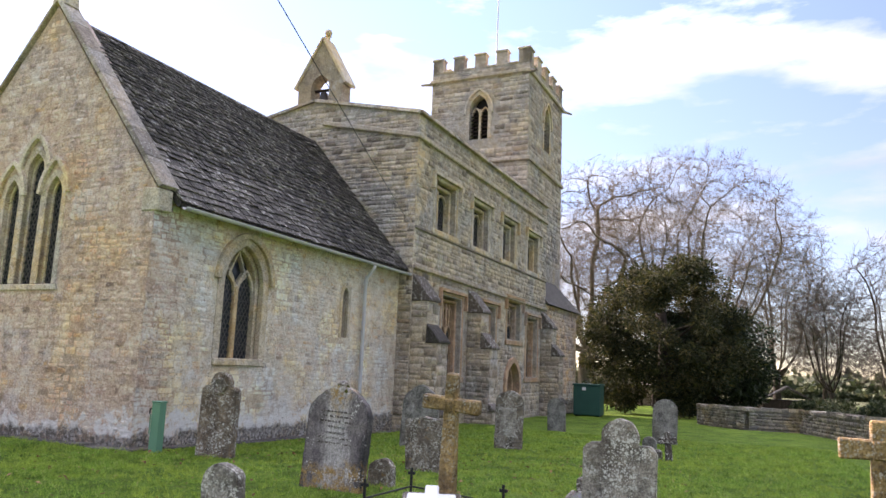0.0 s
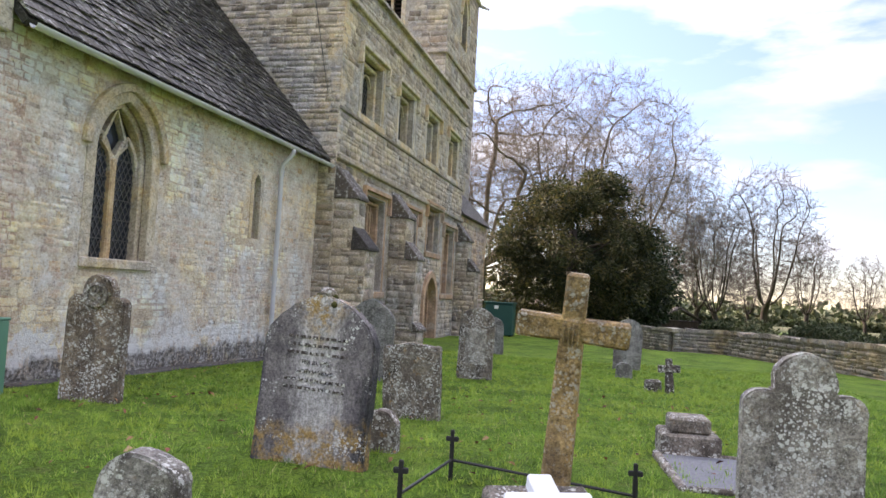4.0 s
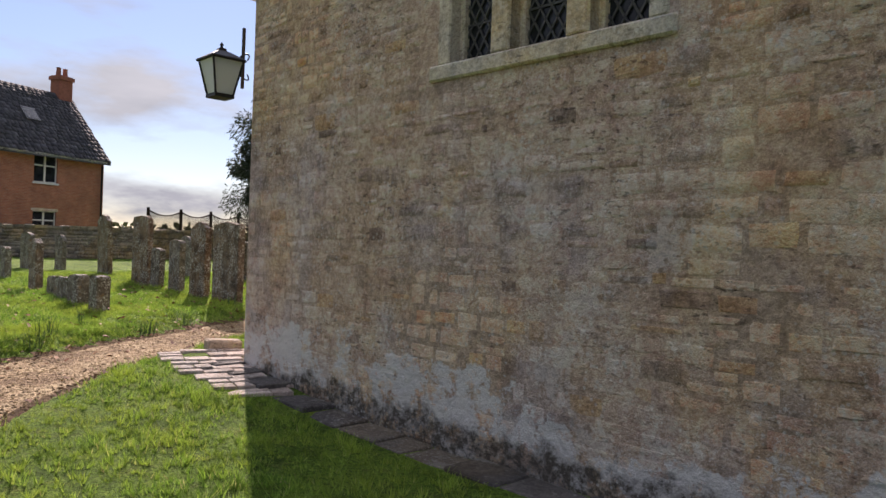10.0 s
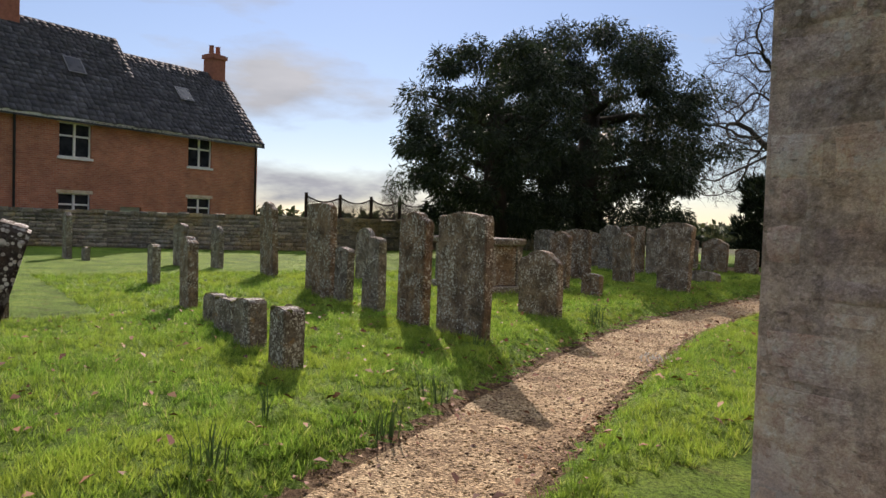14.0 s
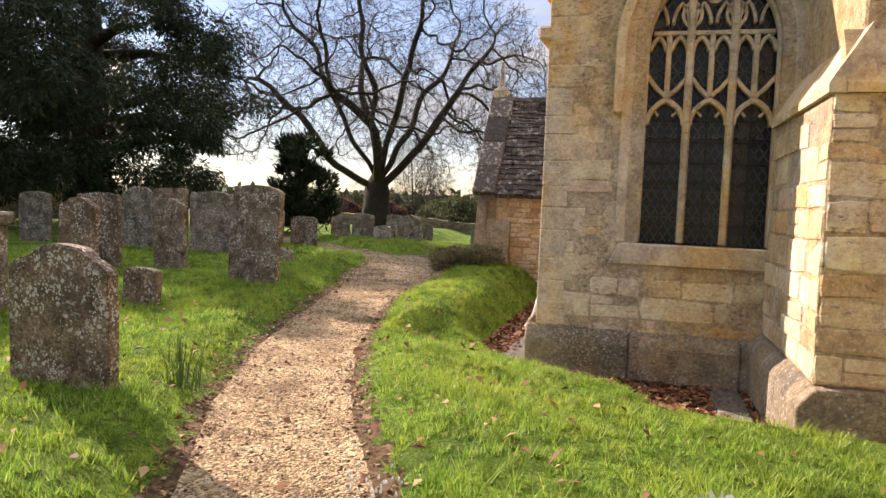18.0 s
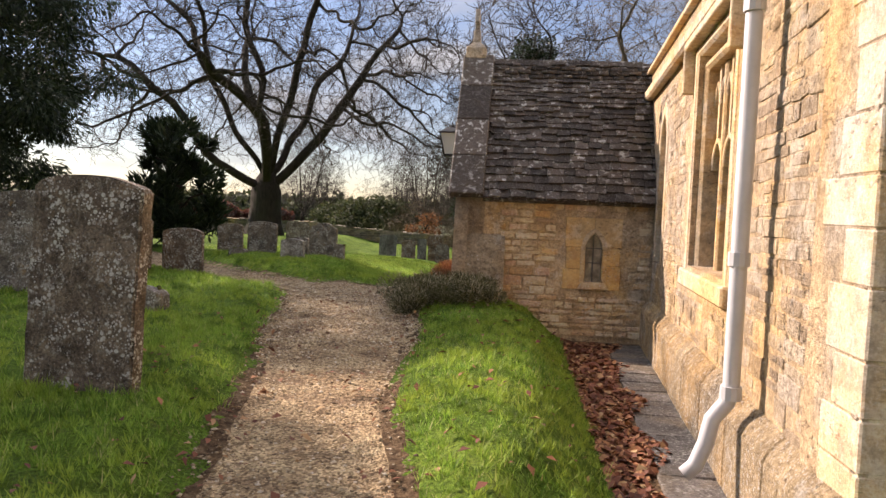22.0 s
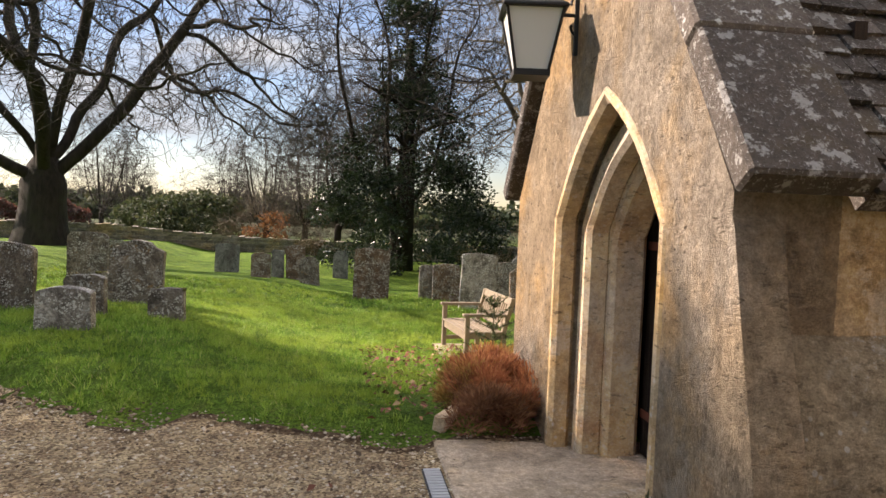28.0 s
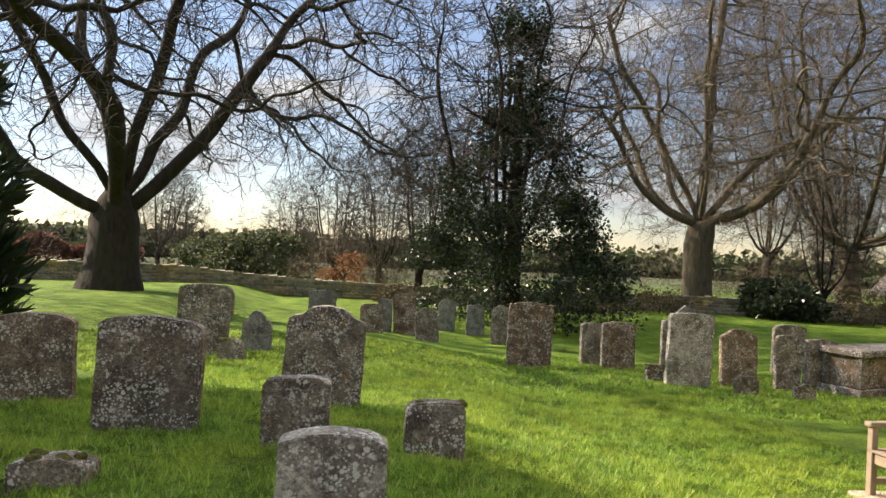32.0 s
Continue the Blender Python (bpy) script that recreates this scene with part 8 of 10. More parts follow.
def bare_tree(seed, cloud, stems, step=0.45, kill=0.9, r0=0.6, tip=0.014, twig=0.8, per=2, thin=0.007, wob=0.22, curl=0.6):
    """A leafless tree: wood (trunk, limbs, branches) and twigs, each as vertices and faces."""
    P, par, bole_end = colonize(seed, cloud, stems, step, kill, wob, curl)
    n = len(P)
    w = np.zeros(n)
    has = np.zeros(n, bool)
    has[par[par >= 0]] = True
    w[~has] = 1.0
    for i in range(n - 1, 0, -1):
        if par[i] >= 0:
            w[par[i]] += w[i]
    rad = tip * w ** (math.log(r0 / tip) / math.log(w[0]))
    rad[bole_end + 1:] *= 0.78
    heir = np.full(n, -1)
    for i in range(n):
        q = par[i]
        if q >= 0 and (heir[q] < 0 or w[i] > w[heir[q]]):
            heir[q] = i
    wood = ([], [])

    def tube(pts, rads, sides):
        V_, F_ = wood
        o = len(V_)
        a = None
        for i, p in enumerate(pts):
            d = (pts[min(i + 1, len(pts) - 1)] - pts[max(i - 1, 0)]).normalized()
            a = d.orthogonal().normalized() if a is None else (a - d * a.dot(d)).normalized()
            b = d.cross(a)
            for j in range(sides):
                t = 2 * math.pi * j / sides
                q = rads[i] * (1 + (0.10 * math.sin(3 * t + i * 0.3) if sides > 8 else 0))
                V_.append(tuple(p + (a * math.cos(t) + b * math.sin(t)) * q))
        for i in range(len(pts) - 1):
            for j in range(sides):
                u, v = o + i * sides + j, o + i * sides + (j + 1) % sides
                F_.append((u, v, v + sides, u + sides))

    for i in range(n):
        if par[i] >= 0 and heir[par[i]] == i:
            continue
        run = [i]
        while heir[run[-1]] >= 0:
            run.append(heir[run[-1]])
        pts = [Vector(P[q]) for q in ([par[i]] if par[i] >= 0 else []) + run]
        rads = ([min(rad[par[i]] * 0.85, rad[i] * 1.15)] if par[i] >= 0 else []) + [rad[q] for q in run]
        if len(pts) < 2:
            continue
        if par[i] < 0:
            rads[0], rads[1] = rads[0] * 1.5, rads[1] * 1.12
        soft = [pts[0]] + [(pts[j - 1] + pts[j] * 2 + pts[j + 1]) / 4 for j in range(1, len(pts) - 1)] + [pts[-1]]
        m = max(rads)
        tube(soft, rads, 12 if m > 0.3 else 7 if m > 0.1 else 5 if m > 0.04 else 3)
    rg = np.random.default_rng(seed + 9)
    fine = np.nonzero((rad < 0.05) & (par >= 0))[0]
    fine = np.repeat(fine, per)
    d = P[fine] - P[par[fine]]
    d /= np.linalg.norm(d, axis=1)[:, None]

    def turned(d_, k):
        e = d_ + rg.normal(size=d_.shape) * k + np.array((0, 0, 0.12))
        return e / np.linalg.norm(e, axis=1)[:, None]

    L = twig * (0.45 + 0.9 * rg.random(len(fine)))[:, None]
    A = P[par[fine]] + (P[fine] - P[par[fine]]) * rg.random(len(fine))[:, None]
    d1 = turned(d, 0.55)
    B = A + d1 * L * 0.55
    C = B + turned(d1, 0.3) * L * 0.5
    E_ = B + turned(d1, 0.6) * L * 0.45
    o = np.full(len(fine), 1.0)
    tw = sticks(np.concatenate([A, B, B]), np.concatenate([B, C, E_]), np.concatenate([o * thin * 1.3, o * thin, o * thin]), np.concatenate([o * thin, o * thin * 0.5, o * thin * 0.5]))
    return wood, tw


def limbs(seed, n, fork, reach, rise, root, bend=0.5, lean=0.35):
    """Main limbs that fan out of a fork and sweep upwards."""
    r = random.Random(seed)
    out = []
    for i in range(n):
        a = 2 * math.pi * (i + r.uniform(-0.3, 0.3)) / n
        e, h = reach * r.uniform(lean, 1.0), rise * r.uniform(0.75, 1.05)
        out.append((root, [(math.cos(a) * e * t ** bend, math.sin(a) * e * t ** bend, fork + h * t ** 1.25 * (1.15 - 0.4 * e / reach)) for t in (0.1, 0.25, 0.45, 0.65, 0.85)]))
    return out


def plant_tree(x, y, name, label, seed, bark, twigm, group="", scale=1.0, yaw=0.0, **k_):
    wood, twig = bare_tree(seed, **k_)
    th = thing(name, Matrix.Translation((x, y, ground(x, y))) @ pose(0, 0, 0, 0, 0, yaw) @ Matrix.Diagonal((scale, scale, scale, 1)), label, "tree", group)
    link_mesh("trunk", np.array(wood[0]), np.array(wood[1]), bark, th, smooth=True)
    tagged(link_mesh("twig_spray", twig[0], twig[1], twigm, th), kind="stuff")
    return th


# the great tree by the west wall: a short bole that forks into sweeping limbs
bole = [(0, 0, -0.3), (0.02, 0, 0.7), (0.0, 0.05, 1.6), (0.02, 0.02, 2.4), (0.0, 0.0, 3.0)]
great = [(-1, bole),
         (3, [(-1.0, -0.2, 2.9), (-2.0, -0.4, 3.5), (-3.2, -0.8, 4.8), (-4.7, -1.0, 7.0), (-6.8, -1.2, 8.6), (-8.3, -1.4, 8.9)]),
         (3, [(0.8, 0.2, 3.1), (1.8, 0.4, 4.1), (2.9, 0.7, 5.6), (4.2, 1.2, 7.8), (5.2, 1.5, 9.7), (6.8, 2.0, 11.6)]),
         (4, [(-0.2, 0.0, 4.0), (-0.5, 0.1, 6.0), (-0.6, 0.2, 8.2), (-1.1, 0.0, 11.0), (-1.8, 0.0, 14.0)]),
         (4, [(0.4, -0.3, 4.0), (1.3, -0.6, 7.0), (2.4, -1.0, 10.0), (3.1, -1.2, 13.0)]),
         (4, [(-0.2, 0.8, 4.2), (-1.5, 2.2, 6.6), (-2.8, 4.0, 9.5), (-3.5, 5.0, 12.0)]),
         (3, [(0.2, -0.9, 3.6), (0.8, -2.4, 5.6), (-0.5, -4.6, 7.6), (-0.8, -6.5, 8.2)]),
         (4, [(-0.6, -0.3, 4.0), (-1.8, -0.8, 6.2), (-3.2, -1.6, 9.2), (-4.4, -2.0, 12.0)]),
         (4, [(0.6, 0.5, 3.9), (1.2, 1.6, 6.0), (2.2, 3.0, 9.0), (3.0, 4.4, 12.0)])]
big = plant_tree(-35.6, 54.4, "bare_tree", "great leafless tree with a forked trunk and low spreading limb", 3, M_BARK, M_TWIG, cloud=dome_cloud(3, 8000, 10.8, 4.8, 3.4, 7.5, 18.5, gap=0.28), stems=great, step=0.36, kill=0.46, r0=0.8, tip=0.014, twig=0.85, per=1, thin=0.009, wob=0.4, curl=0.75)
bole = [(0, 0, -0.3), (0.03, 0, 0.9), (0.0, 0.05, 2.0), (0.04, 0.0, 3.1), (0.0, 0.0, 4.0)]
right = [(-1, bole),
         (4, [(0.4, 0, 4.6), (1.6, 0, 5.8), (3.4, 0.3, 7.6), (6.2, 0.5, 9.0), (9.0, 0.5, 10.2)]),
         (4, [(-0.3, 0, 4.8), (-1.2, 0, 6.2), (-2.4, -0.2, 8.2), (-4.0, -0.4, 10.4), (-5.5, -0.6, 13)]),
         (4, [(0.0, 0, 5.2), (0.3, 0.2, 8.5), (0.6, 0.3, 12.5), (0.9, 0.3, 16)])] + limbs(8, 7, 4.2, 7.0, 11.0, 4)
rt = plant_tree(-11.4, 62.3, "bare_tree", "tall leafless tree with pale ivy-marked trunk", 8, M_BARKL, M_TWIGL, cloud=dome_cloud(8, 6500, 10.5, 5.4, 4.6, 8.0, 20.5, (1.0, 0), 0.4), stems=right, step=0.36, kill=0.46, r0=0.66, tip=0.013, twig=0.9, per=1, thin=0.009)
bole = [(0, 0, -0.3), (0.03, 0, 0.9), (0.0, 0.05, 1.8), (0.04, 0.0, 2.6), (0.0, 0.0, 3.2)]
nt = plant_tree(-3.2, 63.0, "bare_tree", "broad leafless tree with a rounded crown of fine twigs", 14, M_BARKL, M_TWIGL, cloud=dome_cloud(14, 7000, 11.2, 4.5, 3.0, 8.5, 21.2, gap=0.5), stems=[(-1, bole)] + limbs(14, 13, 3.2, 9.5, 14.5, 4), step=0.42, kill=0.46, r0=0.5, tip=0.0085, twig=1.0, per=2, thin=0.0075, wob=0.12, curl=0.15)
bole = [(0, 0, -0.3), (0.02, 0, 0.5), (0.0, 0.03, 1.1), (0.02, 0.0, 1.7), (0.0, 0.0, 2.2)]
sm = plant_tree(12.0, 67.5, "bare_tree", "slender leafless tree beyond the churchyard wall", 21, M_BARK, M_TWIG, "far trees", cloud=dome_cloud(21, 1100, 4.3, 3.0, 3.6, 7.0, 14.5, gap=0.5), stems=[(-1, bole)] + limbs(21, 8, 2.2, 3.4, 10.0, 4), step=0.4, kill=0.5, r0=0.27, tip=0.013, twig=1.1, per=2, thin=0.012, wob=0.12, curl=0.2)


def again(ob, x, y, s, yaw, label=""):
    c = copy_thing(ob, Matrix.Translation((x, y, ground(x, y))) @ pose(0, 0, 0, 0, 0, yaw))
    c.matrix_world = Matrix.Translation((x, y, ground(x, y))) @ pose(0, 0, 0, 0, 0, yaw) @ Matrix.Diagonal((s, s, s, 1))
    if label:
        tagged(c, label)
    return c


again(sm, 4.5, 84, 1.3, 70, "leafless tree with a fine twiggy crown behind the yew")
again(sm, 8.5, 80, 0.8, 40), again(sm, 20, 84, 0.75, 130), again(sm, 27, 88, 0.6, 200), again(sm, 33, 84, 0.55, 20), again(sm, 16, 92, 0.6, 310), again(sm, 40, 96, 0.6, 90)
again(sm, 6.5, 58, 0.7, 200, "small leafless tree by the boundary wall")
again(sm, -42, 82, 0.62, 80), again(sm, -24.5, 66, 0.72, 10), again(sm, -22.5, 68, 0.8, 100), again(sm, -29, 72, 0.6, 220), again(sm, -26.5, 70, 0.62, 330), again(sm, -33, 84, 0.5, 150)
again(sm, -6.5, 60, 0.5, 45), again(sm, -21.9, 56.9, 1.12, 260, "tall slim leafless tree rising through dark holly")
again(sm, -45, 100, 0.6, 15), again(sm, -72, 60, 0.4, 40), again(sm, -84, 52, 0.45, 70)


def crown(seed, n, shape, size, droop=0.3, shell=0.5, lumps=60, lump_r=0.22):
    """Sprigs of needles or leaves on clumps over an uneven crown; shape(u) gives the radius and height."""
    rg = np.random.default_rng(seed)
    cz = rg.random(lumps * 8)
    cz = cz[rg.random(lumps * 8) < shape(cz)[0] / shape(cz)[0].max() + 0.08][:lumps]
    lumps = len(cz)
    ca = rg.random(lumps) * 2 * np.pi
    R, Z = shape(cz)
    rad = R * (shell + (1 - shell) * rg.random(lumps) ** 0.4) * (0.85 + 0.3 * rg.random(lumps))
    C = np.stack([rad * np.cos(ca), rad * np.sin(ca), Z], 1)
    which = rg.integers(0, lumps, n)
    d = rg.normal(size=(n, 3))
    d /= np.linalg.norm(d, axis=1)[:, None]
    lr = lump_r * R.max() * (0.6 + 0.8 * rg.random(lumps))
    p = C[which] + d * (lr[which] * rg.random(n) ** 0.35)[:, None] * np.array((1, 1, 0.8))
    out = d * np.array((1, 1, 0.5)) + np.array((0, 0, -droop)) + rg.normal(size=(n, 3)) * 0.5
    out /= np.linalg.norm(out, axis=1)[:, None]
    sd = np.cross(out, rg.normal(size=(n, 3)))
    sd /= np.linalg.norm(sd, axis=1)[:, None]
    L = size[0] * (0.5 + rg.random(n))[:, None]
    W = size[1] * (0.5 + rg.random(n))[:, None]
    V_ = np.stack([p, p + out * L * 0.5 + sd * W, p + out * L, p + out * L * 0.5 - sd * W], 1).reshape(-1, 3)
    return V_, np.arange(n * 4).reshape(n, 4)


def evergreen(x, y, name, label, mat, seed, n, shape, size, trunk_r, trunk_h, category="tree", bark=None, **k_):
    th = thing(name, Matrix.Translation((x, y, ground(x, y))), label, category)
    V_, F_ = crown(seed, n, shape, size, **k_)
    tagged(link_mesh("foliage", V_, F_, mat, th), kind="stuff")
    r = random.Random(seed)
    g_ = G()
    g_.tube([(0, 0, -0.3), (0.05, 0, trunk_h * 0.4), (0, 0.06, trunk_h)], [trunk_r * 1.4, trunk_r, trunk_r * 0.5], 12)
    for i in range(9 if trunk_h > 1 else 0):
        a = r.uniform(0, 6.28)
        z = trunk_h * r.uniform(0.35, 0.95)
        R0, Z0 = shape(np.array([0.4]))
        e = R0[0] * r.uniform(0.5, 0.85)
        g_.tube([(0, 0, z), (math.cos(a) * e * 0.5, math.sin(a) * e * 0.5, z + 0.5), (math.cos(a) * e, math.sin(a) * e, z + r.uniform(0.3, 1.2))], [trunk_r * 0.4, trunk_r * 0.25, 0.03], 6)
    g_.mesh("trunk", bark or M_BARK, th, smooth=True)
    return th


def dome(rad, z0, z1, low=0.75):
    def f(u):
        t = np.asarray(u)
        return rad * np.sqrt(np.clip(1 - (np.abs(t - 0.42) / 0.6) ** 2.2, 0.02, 1)) * np.where(t < 0.2, low, 1), z0 + (z1 - z0) * t
    return f


def cone(rad, z0, z1, p=0.8):
    return lambda u: (rad * (1 - np.asarray(u)) ** p + 0.05, z0 + (z1 - z0) * np.asarray(u))


evergreen(-38.5, 27.5, "yew_tree", "great dark yew with a dense rounded crown over the graves", M_YEW, 30, 64000, dome(3.95, 1.35, 8.8, 1.0), (0.22, 0.024), 0.5, 6.5, shell=0.4, lumps=220, lump_r=0.13, droop=0.7)
evergreen(-41.5, 36.4, "yew_tree", "huge dark yew with hanging outer branches", M_YEW, 31, 135000, dome(6.2, 1.35, 11.3, 1.0), (0.24, 0.027), 0.75, 8.5, shell=0.4, lumps=330, lump_r=0.12, droop=0.7)
evergreen(-3.6, 41.2, "yew_tree", "bushy yew beside the nave, sunlit gold put into its needle colour", M_YEW_SUNLIT, 32, 60000, dome(4.0, 0.5, 8.2, 0.8), (0.24, 0.035), 0.35, 5.5, shell=0.4, lumps=120, lump_r=0.2, droop=0.15)
evergreen(-1.2, 43.5, "yew_tree", "dark green yew in shade beyond the golden one", M_YEW, 33, 24000, dome(3.0, 0.2, 6.3, 0.9), (0.24, 0.04), 0.3, 4, shell=0.4, lumps=70, lump_r=0.24)
evergreen(-21.6, 56.5, "holly_tree", "tall dark glossy holly thicket with slim stems", M_HOLLY, 34, 42000, lambda u: (np.interp(u, [0, 0.15, 0.4, 0.6, 1], [4.0, 4.1, 3.0, 1.5, 0.7]), 0.2 + 11.5 * np.asarray(u)), (0.14, 0.045), 0.3, 10, shell=0.25, lumps=190, lump_r=0.17, droop=0.0)
evergreen(-32.2, 37.2, "young_yew", "small dark feathery yew among the graves", M_YEW, 35, 8000, dome(1.25, 0.3, 3.6, 0.9), (0.3, 0.035), 0.12, 2.8, shell=0.3, lumps=46, lump_r=0.24, droop=-0.8)
evergreen(-28.2, 64.5, "beech_bush", "bush holding dead orange leaves by the wall", M_BEECH, 36, 1500, dome(1.2, 0.0, 2.1), (0.12, 0.05), 0.06, 1.2, "bush", lumps=25, lump_r=0.3)
evergreen(-33.5, 72.5, "laurel_bush", "rounded green bush beyond the far wall", M_HEDGE, 37, 7000, dome(2.6, 0.0, 2.7), (0.22, 0.08), 0.1, 1.0, "bush", lumps=50, lump_r=0.3)
evergreen(-36.5, 74.5, "laurel_bush", "rounded green bush beyond the far wall", M_HEDGE, 38, 5000, dome(2.0, 0.0, 2.2), (0.22, 0.08), 0.1, 1.0, "bush", lumps=40, lump_r=0.3)
evergreen(-9.5, 58.2, "laurel_bush", "dark evergreen bush at the tree's foot", M_HOLLY, 39, 4000, dome(1.5, 0.0, 1.6), (0.2, 0.07), 0.1, 0.8, "bush", lumps=40, lump_r=0.3)
for i, (x, y, rad, h) in enumerate(((-17.5, 59.6, 1.3, 1.3), (-14.6, 59.0, 1.1, 1.0), (-6.8, 56.2, 1.5, 1.5), (-3.6, 55.0, 1.6, 1.8), (-0.6, 53.6, 1.4, 1.4), (-25.6, 61.6, 1.0, 0.9))):
    evergreen(x, y, "bramble_bush", "tangled dark winter bramble along the wall", M_BRAMBLE, 600 + i, 2600, dome(rad, 0.0, h, 1.0), (0.12, 0.022), 0.03, 0.5, "bush", lumps=34, lump_r=0.3)
# heathers by the porch, conifer sapling
evergreen(-23.35, 26.9, "heather_bush", "low spreading green heather with pale tips", M_HEATH, 41, 22000, dome(0.55, 0.02, 0.34, 1.0), (0.06, 0.005), 0.03, 0.15, "shrub", lumps=26, lump_r=0.36, droop=-1.0, bark=M_SOIL)
evergreen(-22.75, 26.75, "heather_bush", "low spreading green heather with pale tips", M_HEATH, 42, 16000, dome(0.45, 0.02, 0.3, 1.0), (0.06, 0.005), 0.03, 0.15, "shrub", lumps=22, lump_r=0.36, droop=-1.0, bark=M_SOIL)
evergreen(-23.34, 27.3, "heather_bush", "low grey-green heather at the porch corner", M_HEATH, 43, 16000, dome(0.36, 0.02, 0.3, 1.0), (0.06, 0.005), 0.03, 0.12, "shrub", lumps=22, lump_r=0.36, droop=-1.0, bark=M_SOIL)
for i, (x, y, rad, h, mat, note) in enumerate(((-23.38, 30.0, 0.22, 0.26, M_HEATHD, "dark brown-red winter heather beside the porch door"), (-23.2, 30.2, 0.24, 0.36, M_RUST, "rust-red winter heather beside the porch door"), (-23.42, 30.35, 0.2, 0.24, M_HEATHO, "golden-orange winter heather by the gravel"), (-23.2, 30.6, 0.26, 0.34, M_RUST, "rust-red winter heather beside the porch wall"), (-23.15, 30.95, 0.24, 0.3, M_HEATHO, "bright orange winter heather beyond the porch"))):
    evergreen(x, y, "heather_bush", note, mat, 440 + i, 9000, dome(rad * 1.25, 0.0, h * 0.95, 1.1), (0.075, 0.004), 0.03, 0.1, "shrub", lumps=15, lump_r=0.42, droop=-0.9, bark=M_SOIL, shell=0.3)
fir = thing("fir_sapling", Matrix.Translation((-22.95, 31.75, ground(-22.95, 31.75))), "young spruce sapling with open whorled branches", "sapling")
g = G().tube([(0, 0, -0.05), (0, 0, 0.85)], [0.014, 0.004], 6)
fv = []
r = random.Random(5)
for k_ in range(7):
    z = 0.06 + k_ * 0.11
    for j in range(6):
        a = j * 1.047 + k_ * 0.5 + r.uniform(-0.2, 0.2)
        L = 0.42 * (1 - k_ / 8.5) * r.uniform(0.8, 1.1)
        e = Vector((math.cos(a) * L, math.sin(a) * L, z + 0.08 + 0.1 * L))
        g.tube([(0, 0, z), e], [0.006, 0.003], 4)
        for q in range(46):
            t = r.uniform(0.1, 1.0)
            p = Vector((0, 0, z)).lerp(e, t)
            dd = Vector((r.uniform(-1, 1), r.uniform(-1, 1), r.uniform(-0.6, 1))).normalized() * 0.05
            sd = dd.cross(Vector((r.uniform(-1, 1), r.uniform(-1, 1), 1))).normalized() * 0.004
            fv += [p - sd, p + sd, p + dd]
g.mesh("stem", M_BARKL, fir)
tagged(link_mesh("needles", np.array([tuple(v) for v in fv]), np.arange(len(fv)).reshape(-1, 3), M_FIR, fir), kind="stuff")

# ---- boundary walls, hedges, house, distance ----
def dry_wall(name, pts, h, thick, mat, label, seed, parts=True):
    """A low rubble wall with a rough coping, following the ground."""
    th = thing(name, IDENT, label, "wall", kind="structure")
    r = random.Random(seed)
    for (a, b), (c, d) in zip(pts, pts[1:]):
        L = math.hypot(c - a, d - b)
        u = ((c - a) / L, (d - b) / L)
        za, zb = ground(a, b), ground(c, d)
        zm = min(za, zb)
        for sgn in (1, -1):
            out = (u[1] * sgn, -u[0] * sgn)
            face = Face((a + out[0] * thick / 2, b + out[1] * thick / 2), u, out)
            top = [(s, za + (zb - za) * s / L + h) for s in np.linspace(0, L, 3)]
            poly = [(0, zm - 0.4), (L, zm - 0.4)] + top[::-1]
            if sgn == 1:
                wall_mesh("wall_core", face, poly, [], thick, mat, th)
            lay(face, courses(poly, [], (zm - 0.1, max(za, zb) + h), (0.09, 0.17), (0.2, 0.5), seed + sgn), 0.03, mat, th, None)
        s = 0.0
        while s < L:
            w = r.uniform(0.25, 0.5)
            p = (a + u[0] * (s + w / 2), b + u[1] * (s + w / 2))
            zt = za + (zb - za) * (s + w / 2) / L + h
            m = Matrix.Translation((p[0], p[1], zt)) @ pose(0, 0, 0, r.uniform(-5, 5), r.uniform(-4, 4), math.degrees(math.atan2(u[1], u[0])))
            G().box((-w / 2 + 0.01, -thick / 2 - 0.05, -0.02), (w / 2 - 0.01, thick / 2 + 0.05, r.uniform(0.07, 0.13)), m).mesh("coping_stone", mat, th)
            s += w
    return th


M_DRY = stone_mat("drystone", ((0.0, (0.16, 0.14, 0.115)), (0.5, (0.27, 0.235, 0.19)), (1.0, (0.36, 0.31, 0.24))), (0.36, 0.26, 0.13), (0.2, 0.19, 0.17), (0.45, 0.43, 0.38), 0.5)
dry_wall("boundary_wall_1", [(-1.5, 34.0), (0.3, 31.0), (2.2, 31.0), (4.3, 24.0), (6.2, 15.0), (7.5, 6.0)], 0.75, 0.4, M_DRY, "low limestone boundary wall with rough coping", 401)
dry_wall("boundary_wall_2", [(-47.0, 5.0), (-44.6, 14.0), (-42.3, 21.0), (-43.6, 27.0), (-46.0, 36.0), (-49.0, 50.0)], 1.25, 0.45, M_DRY, "dark stone boundary wall behind the graves", 402)
dry_wall("boundary_wall_3", [(-43.5, 60.0), (-36.0, 62.8), (-30.4, 63.6), (-24.0, 63.0), (-16.0, 61.0), (-8.0, 58.5), (2.0, 54.0)], 0.7, 0.4, M_DRY, "low mossy stone wall at the lawn's far edge", 403)


